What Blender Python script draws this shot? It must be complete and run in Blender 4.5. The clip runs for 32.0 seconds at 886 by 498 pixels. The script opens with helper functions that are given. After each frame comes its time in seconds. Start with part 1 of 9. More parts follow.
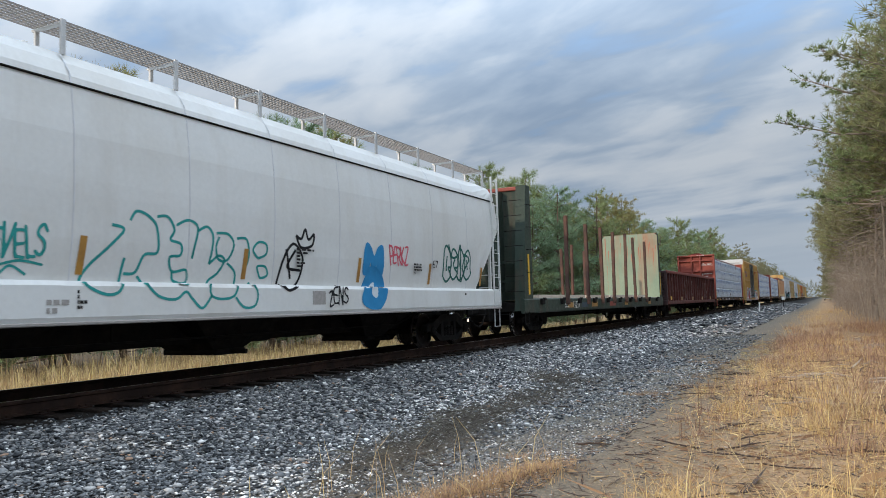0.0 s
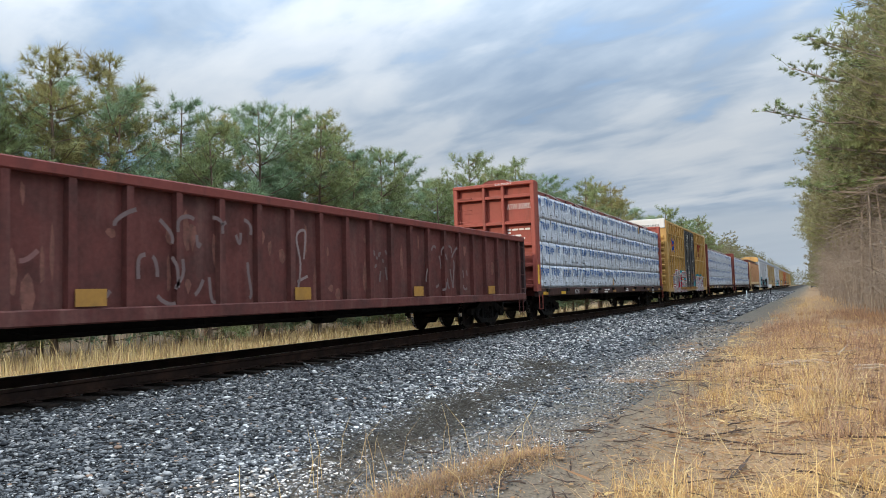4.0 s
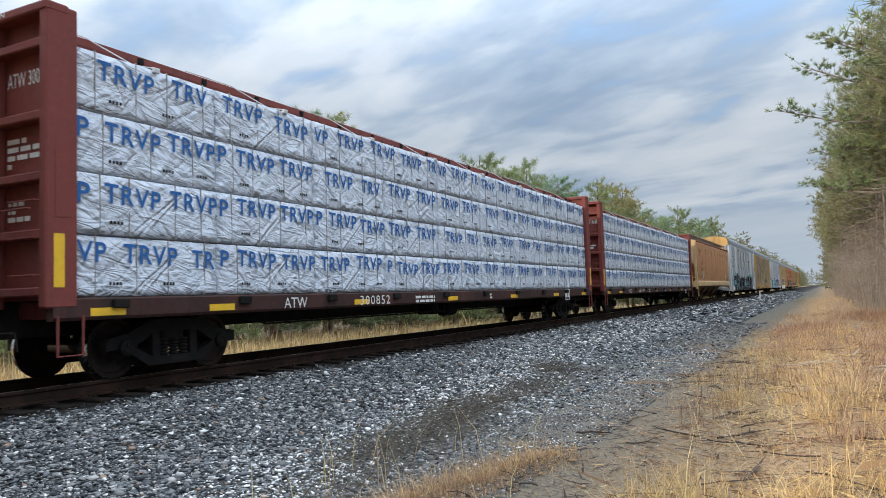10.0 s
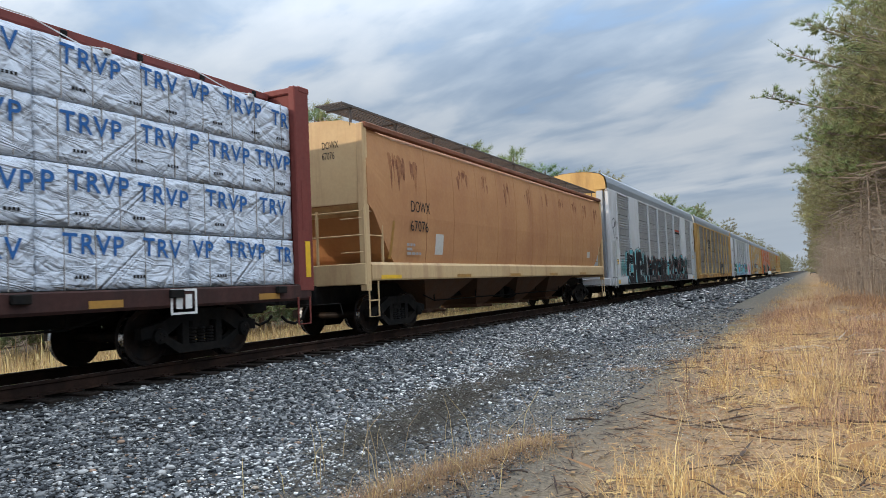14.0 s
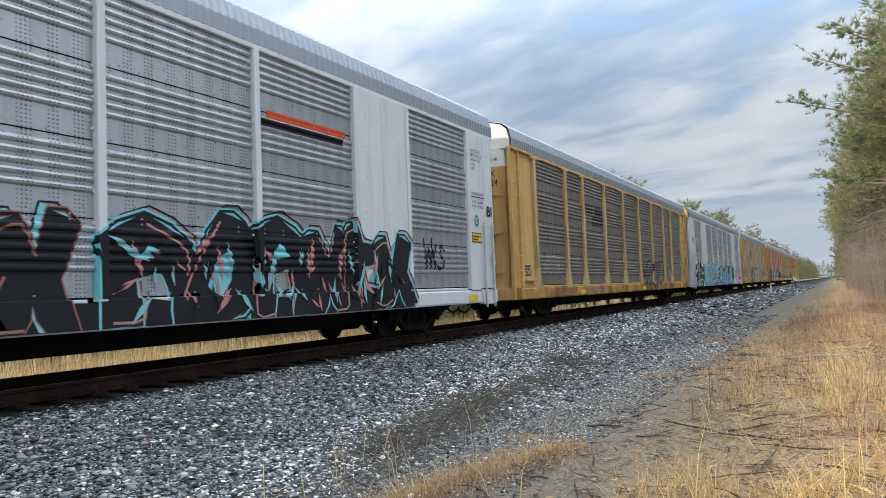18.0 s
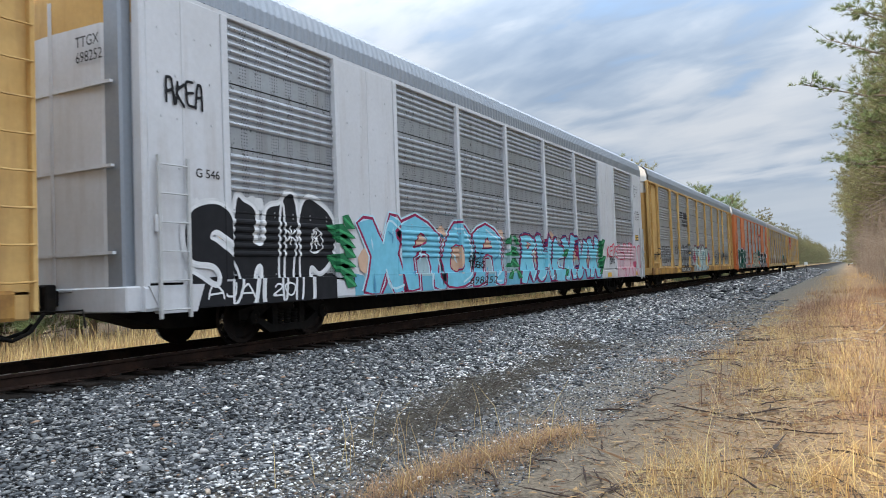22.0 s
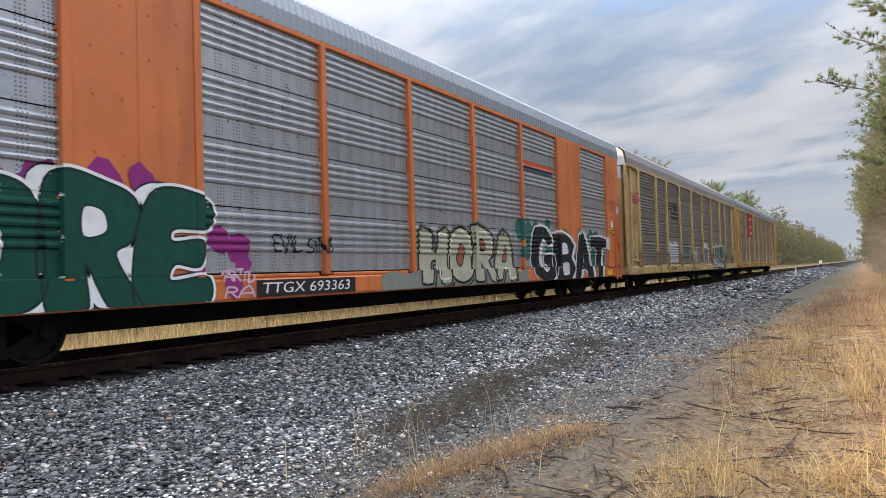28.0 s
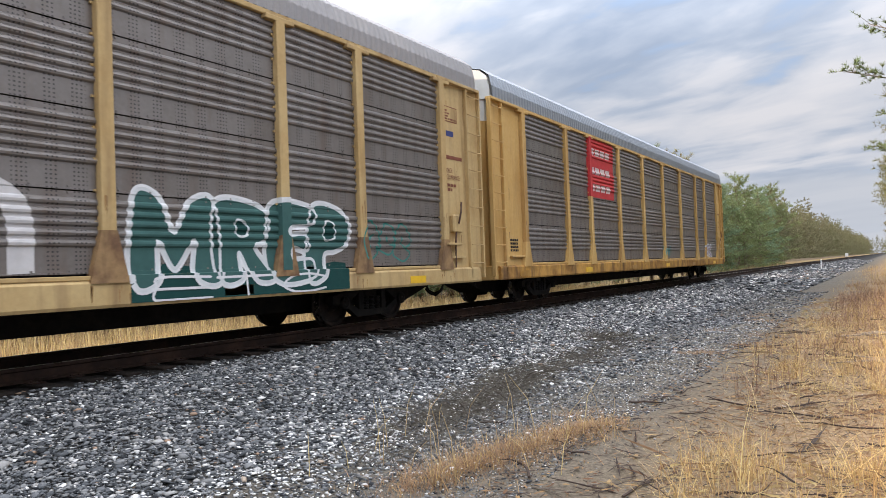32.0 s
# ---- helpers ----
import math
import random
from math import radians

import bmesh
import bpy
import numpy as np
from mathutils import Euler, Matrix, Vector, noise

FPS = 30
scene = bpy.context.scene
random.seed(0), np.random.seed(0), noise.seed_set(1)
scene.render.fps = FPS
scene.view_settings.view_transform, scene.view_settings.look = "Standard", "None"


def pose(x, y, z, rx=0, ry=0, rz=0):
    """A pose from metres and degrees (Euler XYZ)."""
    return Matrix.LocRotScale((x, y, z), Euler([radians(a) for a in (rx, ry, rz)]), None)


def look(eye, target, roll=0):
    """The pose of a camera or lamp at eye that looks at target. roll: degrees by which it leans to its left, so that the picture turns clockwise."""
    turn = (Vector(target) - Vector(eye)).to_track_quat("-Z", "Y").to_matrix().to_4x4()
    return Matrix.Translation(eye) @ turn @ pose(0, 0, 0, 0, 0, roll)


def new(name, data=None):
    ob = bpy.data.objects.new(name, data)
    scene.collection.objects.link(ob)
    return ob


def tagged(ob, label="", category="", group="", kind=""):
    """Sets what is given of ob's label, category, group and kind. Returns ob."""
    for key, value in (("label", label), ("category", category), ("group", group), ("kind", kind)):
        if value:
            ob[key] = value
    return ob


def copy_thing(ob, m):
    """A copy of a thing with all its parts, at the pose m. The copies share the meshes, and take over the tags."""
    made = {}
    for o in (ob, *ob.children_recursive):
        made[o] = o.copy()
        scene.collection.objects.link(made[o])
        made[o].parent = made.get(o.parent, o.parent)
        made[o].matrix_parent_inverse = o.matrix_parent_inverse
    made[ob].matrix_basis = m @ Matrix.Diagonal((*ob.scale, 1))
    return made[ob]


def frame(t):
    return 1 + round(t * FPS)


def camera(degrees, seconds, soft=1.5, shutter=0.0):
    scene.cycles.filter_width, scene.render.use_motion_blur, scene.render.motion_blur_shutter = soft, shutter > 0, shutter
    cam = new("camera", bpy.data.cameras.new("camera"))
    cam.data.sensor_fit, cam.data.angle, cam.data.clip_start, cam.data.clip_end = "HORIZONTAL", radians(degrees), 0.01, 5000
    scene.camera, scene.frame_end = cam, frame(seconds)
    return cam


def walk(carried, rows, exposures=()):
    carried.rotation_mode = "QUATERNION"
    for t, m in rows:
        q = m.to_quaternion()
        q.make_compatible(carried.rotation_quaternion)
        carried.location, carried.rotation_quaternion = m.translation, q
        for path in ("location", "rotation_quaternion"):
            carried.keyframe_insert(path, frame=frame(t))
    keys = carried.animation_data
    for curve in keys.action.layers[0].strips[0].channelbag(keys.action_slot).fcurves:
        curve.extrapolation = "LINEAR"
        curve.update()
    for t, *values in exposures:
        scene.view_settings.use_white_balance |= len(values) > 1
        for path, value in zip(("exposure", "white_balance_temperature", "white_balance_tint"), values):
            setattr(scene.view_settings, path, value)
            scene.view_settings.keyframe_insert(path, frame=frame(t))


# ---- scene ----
from mathutils.geometry import tessellate_polygon

FOV = 62.00
EYE = (0.0, 0.0, 1.0)


def aim(yaw, pitch, roll):
    """The hand-held camera at its stand: degrees left of the track, up, and lean."""
    return Matrix.Translation(EYE) @ pose(0, 0, 0, 0, 0, yaw) @ pose(0, 0, 0, 90 + pitch) @ pose(0, 0, 0, 0, 0, roll)


cam = camera(FOV, 32.0, soft=0.5, shutter=0.07)
walk(cam, [(t, aim(a, b, c)) for t, a, b, c in (
    (0, 27.30, 4.47, -1.64), (0.5, 27.04, 4.38, -1.69), (1, 26.75, 4.17, -1.74), (1.5, 26.49, 3.94, -1.83),
    (2, 26.29, 3.71, -1.82), (2.5, 26.39, 3.55, -1.82), (3, 26.42, 3.49, -1.81), (3.5, 26.42, 3.50, -1.73),
    (5.5, 27.11, 3.64, -1.68), (6, 27.39, 3.63, -1.65), (6.5, 27.58, 3.63, -1.68), (7, 27.65, 3.69, -1.74),
    (7.5, 27.66, 3.82, -1.86), (8, 27.67, 3.93, -1.87), (8.5, 27.71, 3.99, -1.88), (9, 27.67, 3.90, -1.85),
    (9.5, 27.54, 3.77, -1.82), (10, 27.37, 3.66, -1.80), (10.5, 27.08, 3.55, -1.85), (11, 26.75, 3.40, -1.91),
    (11.5, 26.48, 3.18, -1.99), (12, 26.29, 2.99, -2.09), (12.5, 26.27, 2.82, -2.29), (13, 26.31, 2.77, -2.38),
    (13.5, 26.41, 2.77, -2.44), (14, 26.49, 2.81, -2.44), (14.5, 26.67, 2.90, -2.36), (16.5, 27.59, 3.18, -2.25),
    (17, 27.72, 3.20, -2.18), (17.5, 27.88, 3.25, -2.15), (18, 28.09, 3.25, -2.14), (18.5, 28.30, 3.21, -2.13),
    (19, 28.49, 3.10, -2.10), (19.5, 28.59, 2.95, -2.06), (20, 28.68, 2.76, -2.07), (20.5, 28.75, 2.56, -2.05),
    (21, 28.81, 2.37, -2.03), (21.5, 28.84, 2.19, -2.00), (22, 28.85, 2.04, -2.05), (22.5, 28.88, 1.94, -2.08),
    (23, 28.99, 1.89, -2.05), (23.5, 29.14, 1.85, -1.98), (24, 29.37, 1.89, -1.84), (24.5, 29.54, 1.93, -1.83),
    (25, 29.67, 1.99, -1.82), (25.5, 29.75, 2.03, -1.74), (27.5, 29.73, 1.92, -1.70), (28, 29.77, 1.79, -1.71),
    (28.5, 29.85, 1.71, -1.76), (29, 29.99, 1.62, -1.83), (29.5, 30.18, 1.50, -1.89), (30, 30.40, 1.37, -1.93),
    (30.5, 30.66, 1.24, -1.96), (31, 30.95, 1.19, -1.98), (31.5, 31.21, 1.25, -2.02), (32, 31.37, 1.47, -2.06),
)], exposures=(
    (0, -0.32, 6400, 12), (1.5, -0.14, 6500, 12), (3, -0.06, 6550, 12), (6.5, -0.22, 6450, 11), (9, -0.04, 6450, 12), (12, -0.18, 6450, 12), (14, -0.20, 6450, 12),
    (16.5, -0.06, 6450, 12), (18, 0.04, 6500, 12), (20, 0.08, 6550, 13), (25, 0.02, 6600, 14), (27.5, -0.02, 6800, 17), (30, 0.10, 6950, 18), (32, 0.16, 7000, 19)))


# ---- light ----
SUN_EL, SUN_AZ = 20.0, 28.0     # degrees up; degrees west of straight behind the camera


def sun_way():
    e, a = radians(SUN_EL), radians(SUN_AZ)
    return Vector((-math.sin(a) * math.cos(e), -math.cos(a) * math.cos(e), math.sin(e)))


def make_world():
    w = bpy.data.worlds.new("world")
    scene.world = w
    w.use_nodes = True
    nt = w.node_tree
    nt.nodes.clear()
    N, L = nt.nodes.new, nt.links.new
    out, bg = N("ShaderNodeOutputWorld"), N("ShaderNodeBackground")
    sky = N("ShaderNodeTexSky")
    sky.sky_type, sky.sun_disc = "NISHITA", False
    sky.sun_elevation, sky.sun_rotation = radians(SUN_EL), radians(180 + SUN_AZ)
    sky.air_density, sky.dust_density = 1.0, 1.5
    scale = N("ShaderNodeVectorMath")
    scale.operation = "SCALE"
    scale.inputs["Scale"].default_value = 0.125
    L(sky.outputs[0], scale.inputs[0])
    tc = N("ShaderNodeTexCoord")
    sep = N("ShaderNodeSeparateXYZ")
    L(tc.outputs["Generated"], sep.inputs[0])

    def math_node(op, a, b=None, c=None):
        n = N("ShaderNodeMath")
        n.operation = op
        for i, v in enumerate((a, b, c)):
            if v is None:
                continue
            if isinstance(v, (int, float)):
                n.inputs[i].default_value = v
            else:
                L(v, n.inputs[i])
        return n.outputs[0]

    # the cloud sheet: the direction carried up to a level plane, turned so that x runs along the cloud streets
    zz = math_node("ADD", math_node("MAXIMUM", sep.outputs[2], 0.0), 0.13)
    u, v = math_node("DIVIDE", sep.outputs[0], zz), math_node("DIVIDE", sep.outputs[1], zz)
    comb = N("ShaderNodeCombineXYZ")
    L(u, comb.inputs[0]), L(v, comb.inputs[1])
    turn = N("ShaderNodeMapping")
    turn.inputs["Rotation"].default_value = (0, 0, radians(24))
    L(comb.outputs[0], turn.inputs[0])

    def cloud_noise(stretch, scale_, detail, rough, warp):
        mp = N("ShaderNodeMapping")
        mp.inputs["Scale"].default_value = (*stretch, 1)
        mp.inputs["Location"].default_value = (3.7, 1.9, 0)
        L(turn.outputs[0], mp.inputs[0])
        n = N("ShaderNodeTexNoise")
        n.inputs["Scale"].default_value, n.inputs["Detail"].default_value = scale_, detail
        n.inputs["Roughness"].default_value, n.inputs["Distortion"].default_value = rough, warp
        L(mp.outputs[0], n.inputs["Vector"])
        return n.outputs[0]

    def ramp_of(src, *stops):
        r = N("ShaderNodeValToRGB")
        for i, (p, c) in enumerate(stops):
            e = r.color_ramp.elements[i] if i < 2 else r.color_ramp.elements.new(p)
            e.position, e.color = p, (*c, 1)
        L(src, r.inputs[0])
        return r.outputs[0]

    streets = cloud_noise((0.70, 1.35), 0.85, 5, 0.5, 0.3)
    ripples = cloud_noise((0.95, 1.6), 2.3, 5, 0.5, 0.25)
    gaps = cloud_noise((0.6, 1.0), 0.62, 4, 0.5, 0.5)
    mixed = math_node("ADD", math_node("MULTIPLY", streets, 0.56), math_node("MULTIPLY", ripples, 0.44))
    cloud = ramp_of(mixed, (0.37, (0.305, 0.41, 0.545)), (0.45, (0.415, 0.52, 0.64)), (0.515, (0.56, 0.645, 0.73)), (0.60, (0.655, 0.725, 0.785)))
    # the sheet thins to blue where both noises run low
    thin = math_node("ADD", math_node("MULTIPLY", gaps, 0.6), math_node("MULTIPLY", ripples, 0.4))
    cover = ramp_of(thin, (0.40, (0.10, 0.10, 0.10)), (0.475, (1, 1, 1)))
    m1 = N("ShaderNodeMix")
    m1.data_type = "RGBA"
    veil = N("ShaderNodeMix")
    veil.data_type = "RGBA"
    veil.inputs[0].default_value = 0.75
    L(scale.outputs[0], veil.inputs[6])
    veil.inputs[7].default_value = (0.34, 0.53, 0.80, 1)
    L(cover, m1.inputs[0]), L(veil.outputs[2], m1.inputs[6]), L(cloud, m1.inputs[7])
    # low haze, with the edge of the cloud deck above it
    haze = N("ShaderNodeMapRange")
    haze.inputs["From Min"].default_value, haze.inputs["From Max"].default_value = 0.085, 0.105
    haze.inputs["To Min"].default_value, haze.inputs["To Max"].default_value = 1.0, 0.0
    L(sep.outputs[2], haze.inputs[0])
    m2 = N("ShaderNodeMix")
    m2.data_type = "RGBA"
    L(math_node("MULTIPLY", haze.outputs[0], 0.85), m2.inputs[0]), L(m1.outputs[2], m2.inputs[6])
    m2.inputs[7].default_value = (0.515, 0.60, 0.68, 1)
    # an overcast sky grows brighter towards the zenith
    lift = N("ShaderNodeVectorMath")
    lift.operation = "SCALE"
    L(m2.outputs[2], lift.inputs[0])
    rise = N("ShaderNodeMapRange")
    rise.interpolation_type = "SMOOTHSTEP"
    rise.inputs["From Min"].default_value, rise.inputs["From Max"].default_value = 0.15, 1.0
    rise.inputs["To Min"].default_value, rise.inputs["To Max"].default_value = 0.92, 5.2
    L(sep.outputs[2], rise.inputs[0])
    L(rise.outputs[0], lift.inputs["Scale"])
    L(lift.outputs[0], bg.inputs[0])
    bg.inputs[1].default_value = 1.0
    L(bg.outputs[0], out.inputs[0])


make_world()
sun_data = bpy.data.lights.new("sun", "SUN")
sun_data.energy, sun_data.angle, sun_data.color = 2.9, radians(0.8), (1.0, 0.86, 0.68)
sun = new("sun", sun_data)
sun.matrix_world = look((0, 0, 60), Vector((0, 0, 60)) - sun_way())


# ---- tools ----
TRACK_X = -9.65
CARS = []
WHEELS = []


def run(t):
    """Metres that the train has rolled since the start."""
    return 10.512 * t - 0.00145 * t * t


class Geo:
    """Collects the faces of one mesh."""

    def __init__(self):
        self.v, self.f, self.m = [], [], []

    def add(self, verts, faces, mat=0):
        n = len(self.v)
        self.v += [tuple(p) for p in verts]
        self.f += [tuple(i + n for i in q) for q in faces]
        self.m += [mat] * len(faces)
        return self

    def box(self, x0, x1, y0, y1, z0, z1, c=0.0, mat=0):
        """A box, its edges chamfered by c."""
        x0, x1, y0, y1, z0, z1 = min(x0, x1), max(x0, x1), min(y0, y1), max(y0, y1), min(z0, z1), max(z0, z1)
        if c <= 0:
            vs = [(x, y, z) for x in (x0, x1) for y in (y0, y1) for z in (z0, z1)]
            return self.add(vs, [(0, 1, 3, 2), (4, 6, 7, 5), (0, 4, 5, 1), (2, 3, 7, 6), (0, 2, 6, 4), (1, 5, 7, 3)], mat)
        c = min(c, (x1 - x0) / 2.2, (y1 - y0) / 2.2, (z1 - z0) / 2.2)
        vs, ix = [], {}
        for sx in (0, 1):
            for sy in (0, 1):
                for sz in (0, 1):
                    for a in range(3):
                        p = [(x0, x1)[sx], (y0, y1)[sy], (z0, z1)[sz]]
                        for k, s in enumerate((sx, sy, sz)):
                            if k != a:
                                p[k] += c if s == 0 else -c
                        ix[sx, sy, sz, a] = len(vs)
                        vs.append(p)
        fs = []
        for a in range(3):
            b, d = (a + 1) % 3, (a + 2) % 3
            for s in (0, 1):
                q = []
                for u, w in ((0, 0), (1, 0), (1, 1), (0, 1)):
                    k = [0, 0, 0]
                    k[a], k[b], k[d] = s, u, w
                    q.append(ix[(*k, a)])
                fs.append(tuple(q) if s else tuple(q[::-1]))
            for u in (0, 1):
                for w in (0, 1):
                    e = []
                    for s in (0, 1):
                        k = [0, 0, 0]
                        k[a], k[b], k[d] = s, u, w
                        e.append((ix[(*k, b)], ix[(*k, d)]))
                    q = (e[0][0], e[1][0], e[1][1], e[0][1])
                    fs.append(q if u == w else q[::-1])
        for k in [(sx, sy, sz) for sx in (0, 1) for sy in (0, 1) for sz in (0, 1)]:
            q = (ix[(*k, 0)], ix[(*k, 1)], ix[(*k, 2)])
            fs.append(q if sum(k) % 2 else q[::-1])
        return self.add(vs, fs, mat)

    def prism(self, pts, a0, a1, axis="y", mat=0):
        """A closed outline drawn out along an axis; pts are (x, z) for y, (y, z) for x, (x, y) for z."""
        n = len(pts)
        put = {"y": lambda p, a: (p[0], a, p[1]), "x": lambda p, a: (a, p[0], p[1]), "z": lambda p, a: (p[0], p[1], a)}[axis]
        vs = [put(p, a0) for p in pts] + [put(p, a1) for p in pts]
        fs = [(i, (i + 1) % n, n + (i + 1) % n, n + i) for i in range(n)]
        fs += [tuple(range(n))[::-1], tuple(range(n, 2 * n))]
        return self.add(vs, fs, mat)

    def tube(self, pts, r, n=8, mat=0, caps=True):
        """A round bar along a line of points; r may be one number or one a point."""
        pts = [Vector(p) for p in pts]
        rs = r if isinstance(r, (list, tuple)) else [r] * len(pts)
        vs, fs = [], []
        side = None
        for i, p in enumerate(pts):
            d = (pts[min(i + 1, len(pts) - 1)] - pts[max(i - 1, 0)]).normalized()
            if side is None:
                side = d.orthogonal().normalized()
            side = (side - d * side.dot(d))
            side = side.normalized() if side.length > 1e-6 else d.orthogonal().normalized()
            up = d.cross(side)
            for k in range(n):
                a = 2 * math.pi * k / n
                vs.append(p + (side * math.cos(a) + up * math.sin(a)) * rs[i])
        for i in range(len(pts) - 1):
            for k in range(n):
                fs.append((i * n + k, i * n + (k + 1) % n, (i + 1) * n + (k + 1) % n, (i + 1) * n + k))
        if caps:
            fs += [tuple(range(n))[::-1], tuple(range((len(pts) - 1) * n, len(pts) * n))]
        return self.add(vs, fs, mat)

    def lathe(self, prof, centre, n=28, axis="x", mat=0):
        """A turned body: prof is (along, radius), open at both ends unless the radius is 0."""
        vs, fs = [], []
        for a, r in prof:
            for k in range(n):
                t = 2 * math.pi * k / n
                c, s = r * math.cos(t), r * math.sin(t)
                p = {"x": (a, c, s), "y": (s, a, c), "z": (c, s, a)}[axis]
                vs.append([p[j] + centre[j] for j in range(3)])
        for i in range(len(prof) - 1):
            for k in range(n):
                fs.append((i * n + k, i * n + (k + 1) % n, (i + 1) * n + (k + 1) % n, (i + 1) * n + k))
        return self.add(vs, fs, mat)

    def mesh(self, name, mats, smooth=False):
        me = bpy.data.meshes.new(name)
        me.from_pydata(self.v, [], self.f)
        for m in (mats if isinstance(mats, (list, tuple)) else [mats]):
            me.materials.append(m)
        if any(self.m):
            me.polygons.foreach_set("material_index", self.m)
        if smooth:
            me.polygons.foreach_set("use_smooth", [True] * len(me.polygons))
        me.update()
        return me


def recalc(me):
    bm = bmesh.new()
    bm.from_mesh(me)
    bmesh.ops.recalc_face_normals(bm, faces=bm.faces)
    bm.to_mesh(me)
    bm.free()
    return me


def part(name, geo, mat, parent, label="", at=None, smooth=False, fix=True):
    """One mesh object under a thing or a part. geo: a Geo or a finished mesh."""
    me = geo
    if isinstance(geo, Geo):
        me = geo.mesh(name, mat, smooth)
        if fix:
            recalc(me)
    ob = new(name, me)
    ob.parent = parent
    if at is not None:
        ob.matrix_basis = at
    if label:
        tagged(ob, label)
    return ob


def thing(name, label, category, group="", at=None):
    ob = tagged(new(name), label, category, group)
    ob.empty_display_size = 0.3
    if at is not None:
        ob.matrix_basis = at
    return ob


# ---- materials ----
def material(name, rgb, rough=0.6, metal=0.0, grain=0.12, grain_scale=14.0, second=None, second_amount=0.0, second_scale=1.2,
             streak=None, streak_amount=0.0, streak_scale=3.0, bump=0.1, bump_scale=60.0, island=0.0, dots=False, transmit=0.0):
    """Paint, rust, stone, wood and leaf: a base colour with grain, broad patches of a second colour and runs down the surface."""
    m = bpy.data.materials.new(name)
    m.use_nodes = True
    nt = m.node_tree
    N, L = nt.nodes.new, nt.links.new
    b = nt.nodes["Principled BSDF"]
    b.inputs["Roughness"].default_value, b.inputs["Metallic"].default_value = rough, metal
    b.inputs["Specular IOR Level"].default_value = 0.5 if rough < 0.55 else 0.15
    tc, info = N("ShaderNodeTexCoord"), N("ShaderNodeObjectInfo")
    vec = N("ShaderNodeVectorMath")
    vec.operation = "MULTIPLY_ADD"
    vec.inputs[1].default_value = (1, 1, 1)
    shift = N("ShaderNodeVectorMath")
    shift.operation = "SCALE"
    shift.inputs[0].default_value = (3.1, 17.3, 5.7)
    L(info.outputs["Random"], shift.inputs["Scale"])
    L(tc.outputs["Object"], vec.inputs[0]), L(shift.outputs[0], vec.inputs[2])

    def fractal(scale, detail=4, squash=None):
        src = vec.outputs[0]
        if squash:
            mp = N("ShaderNodeMapping")
            mp.inputs["Scale"].default_value = squash
            L(src, mp.inputs[0])
            src = mp.outputs[0]
        n = N("ShaderNodeTexNoise")
        n.inputs["Scale"].default_value, n.inputs["Detail"].default_value = scale, detail
        n.inputs["Roughness"].default_value = 0.6
        L(src, n.inputs["Vector"])
        return n.outputs[0]

    def remap(x, a, b_, lo, hi):
        r = N("ShaderNodeMapRange")
        for k, v in zip(("From Min", "From Max", "To Min", "To Max"), (a, b_, lo, hi)):
            r.inputs[k].default_value = v
        L(x, r.inputs[0])
        return r.outputs[0]

    def mix(fac, a, c, mode="MIX"):
        x = N("ShaderNodeMix")
        x.data_type, x.blend_type = "RGBA", mode
        for s, v in ((0, fac), (6, a), (7, c)):
            if isinstance(v, (int, float)):
                x.inputs[s].default_value = v
            elif isinstance(v, tuple):
                x.inputs[s].default_value = (*v, 1)
            else:
                L(v, x.inputs[s])
        return x.outputs[2]

    col = mix(0.0, rgb, rgb)
    if second:
        col = mix(remap(fractal(second_scale, 6), 0.42, 0.66, 0.0, second_amount), col, second)
    if streak:
        col = mix(remap(fractal(streak_scale, 5, (1.0, 1.0, 0.12)), 0.50, 0.72, 0.0, streak_amount), col, streak)
    g = remap(fractal(grain_scale, 5), 0.25, 0.75, 1 - grain, 1 + grain)
    hs = N("ShaderNodeHueSaturation")
    L(col, hs.inputs["Color"])
    if island:
        geo = N("ShaderNodeNewGeometry")
        r = remap(geo.outputs["Random Per Island"], 0, 1, 1 - island, 1 + island)
        mul = N("ShaderNodeMath")
        mul.operation = "MULTIPLY"
        L(g, mul.inputs[0]), L(r, mul.inputs[1])
        g = mul.outputs[0]
        L(remap(geo.outputs["Random Per Island"], 0, 1, 0.485, 0.515), hs.inputs["Hue"])
    L(g, hs.inputs["Value"])
    out = hs.outputs[0]
    if dots:
        sep = N("ShaderNodeSeparateXYZ")
        L(tc.outputs["Object"], sep.inputs[0])

        def peak(src, period, limit):
            a = N("ShaderNodeMath")
            a.operation = "MULTIPLY"
            a.inputs[1].default_value = 2 * math.pi / period
            L(src, a.inputs[0])
            s = N("ShaderNodeMath")
            s.operation = "SINE"
            L(a.outputs[0], s.inputs[0])
            return remap(s.outputs[0], limit, limit + 0.25, 0, 1)

        prod = None
        for p in (peak(sep.outputs[1], 0.056, 0.30), peak(sep.outputs[2], 0.050, 0.25), peak(sep.outputs[1], 0.36, -0.1)):
            if prod is None:
                prod = p
            else:
                k = N("ShaderNodeMath")
                k.operation = "MULTIPLY"
                L(prod, k.inputs[0]), L(p, k.inputs[1])
                prod = k.outputs[0]
        k = N("ShaderNodeMath")
        k.operation = "MULTIPLY"
        k.inputs[1].default_value = 0.9
        L(prod, k.inputs[0])
        out = mix(k.outputs[0], out, (0.02, 0.02, 0.022))
    L(out, b.inputs["Base Color"])
    L(remap(fractal(grain_scale * 0.6, 3), 0.3, 0.7, max(rough - 0.1, 0.05), min(rough + 0.1, 1.0)), b.inputs["Roughness"])
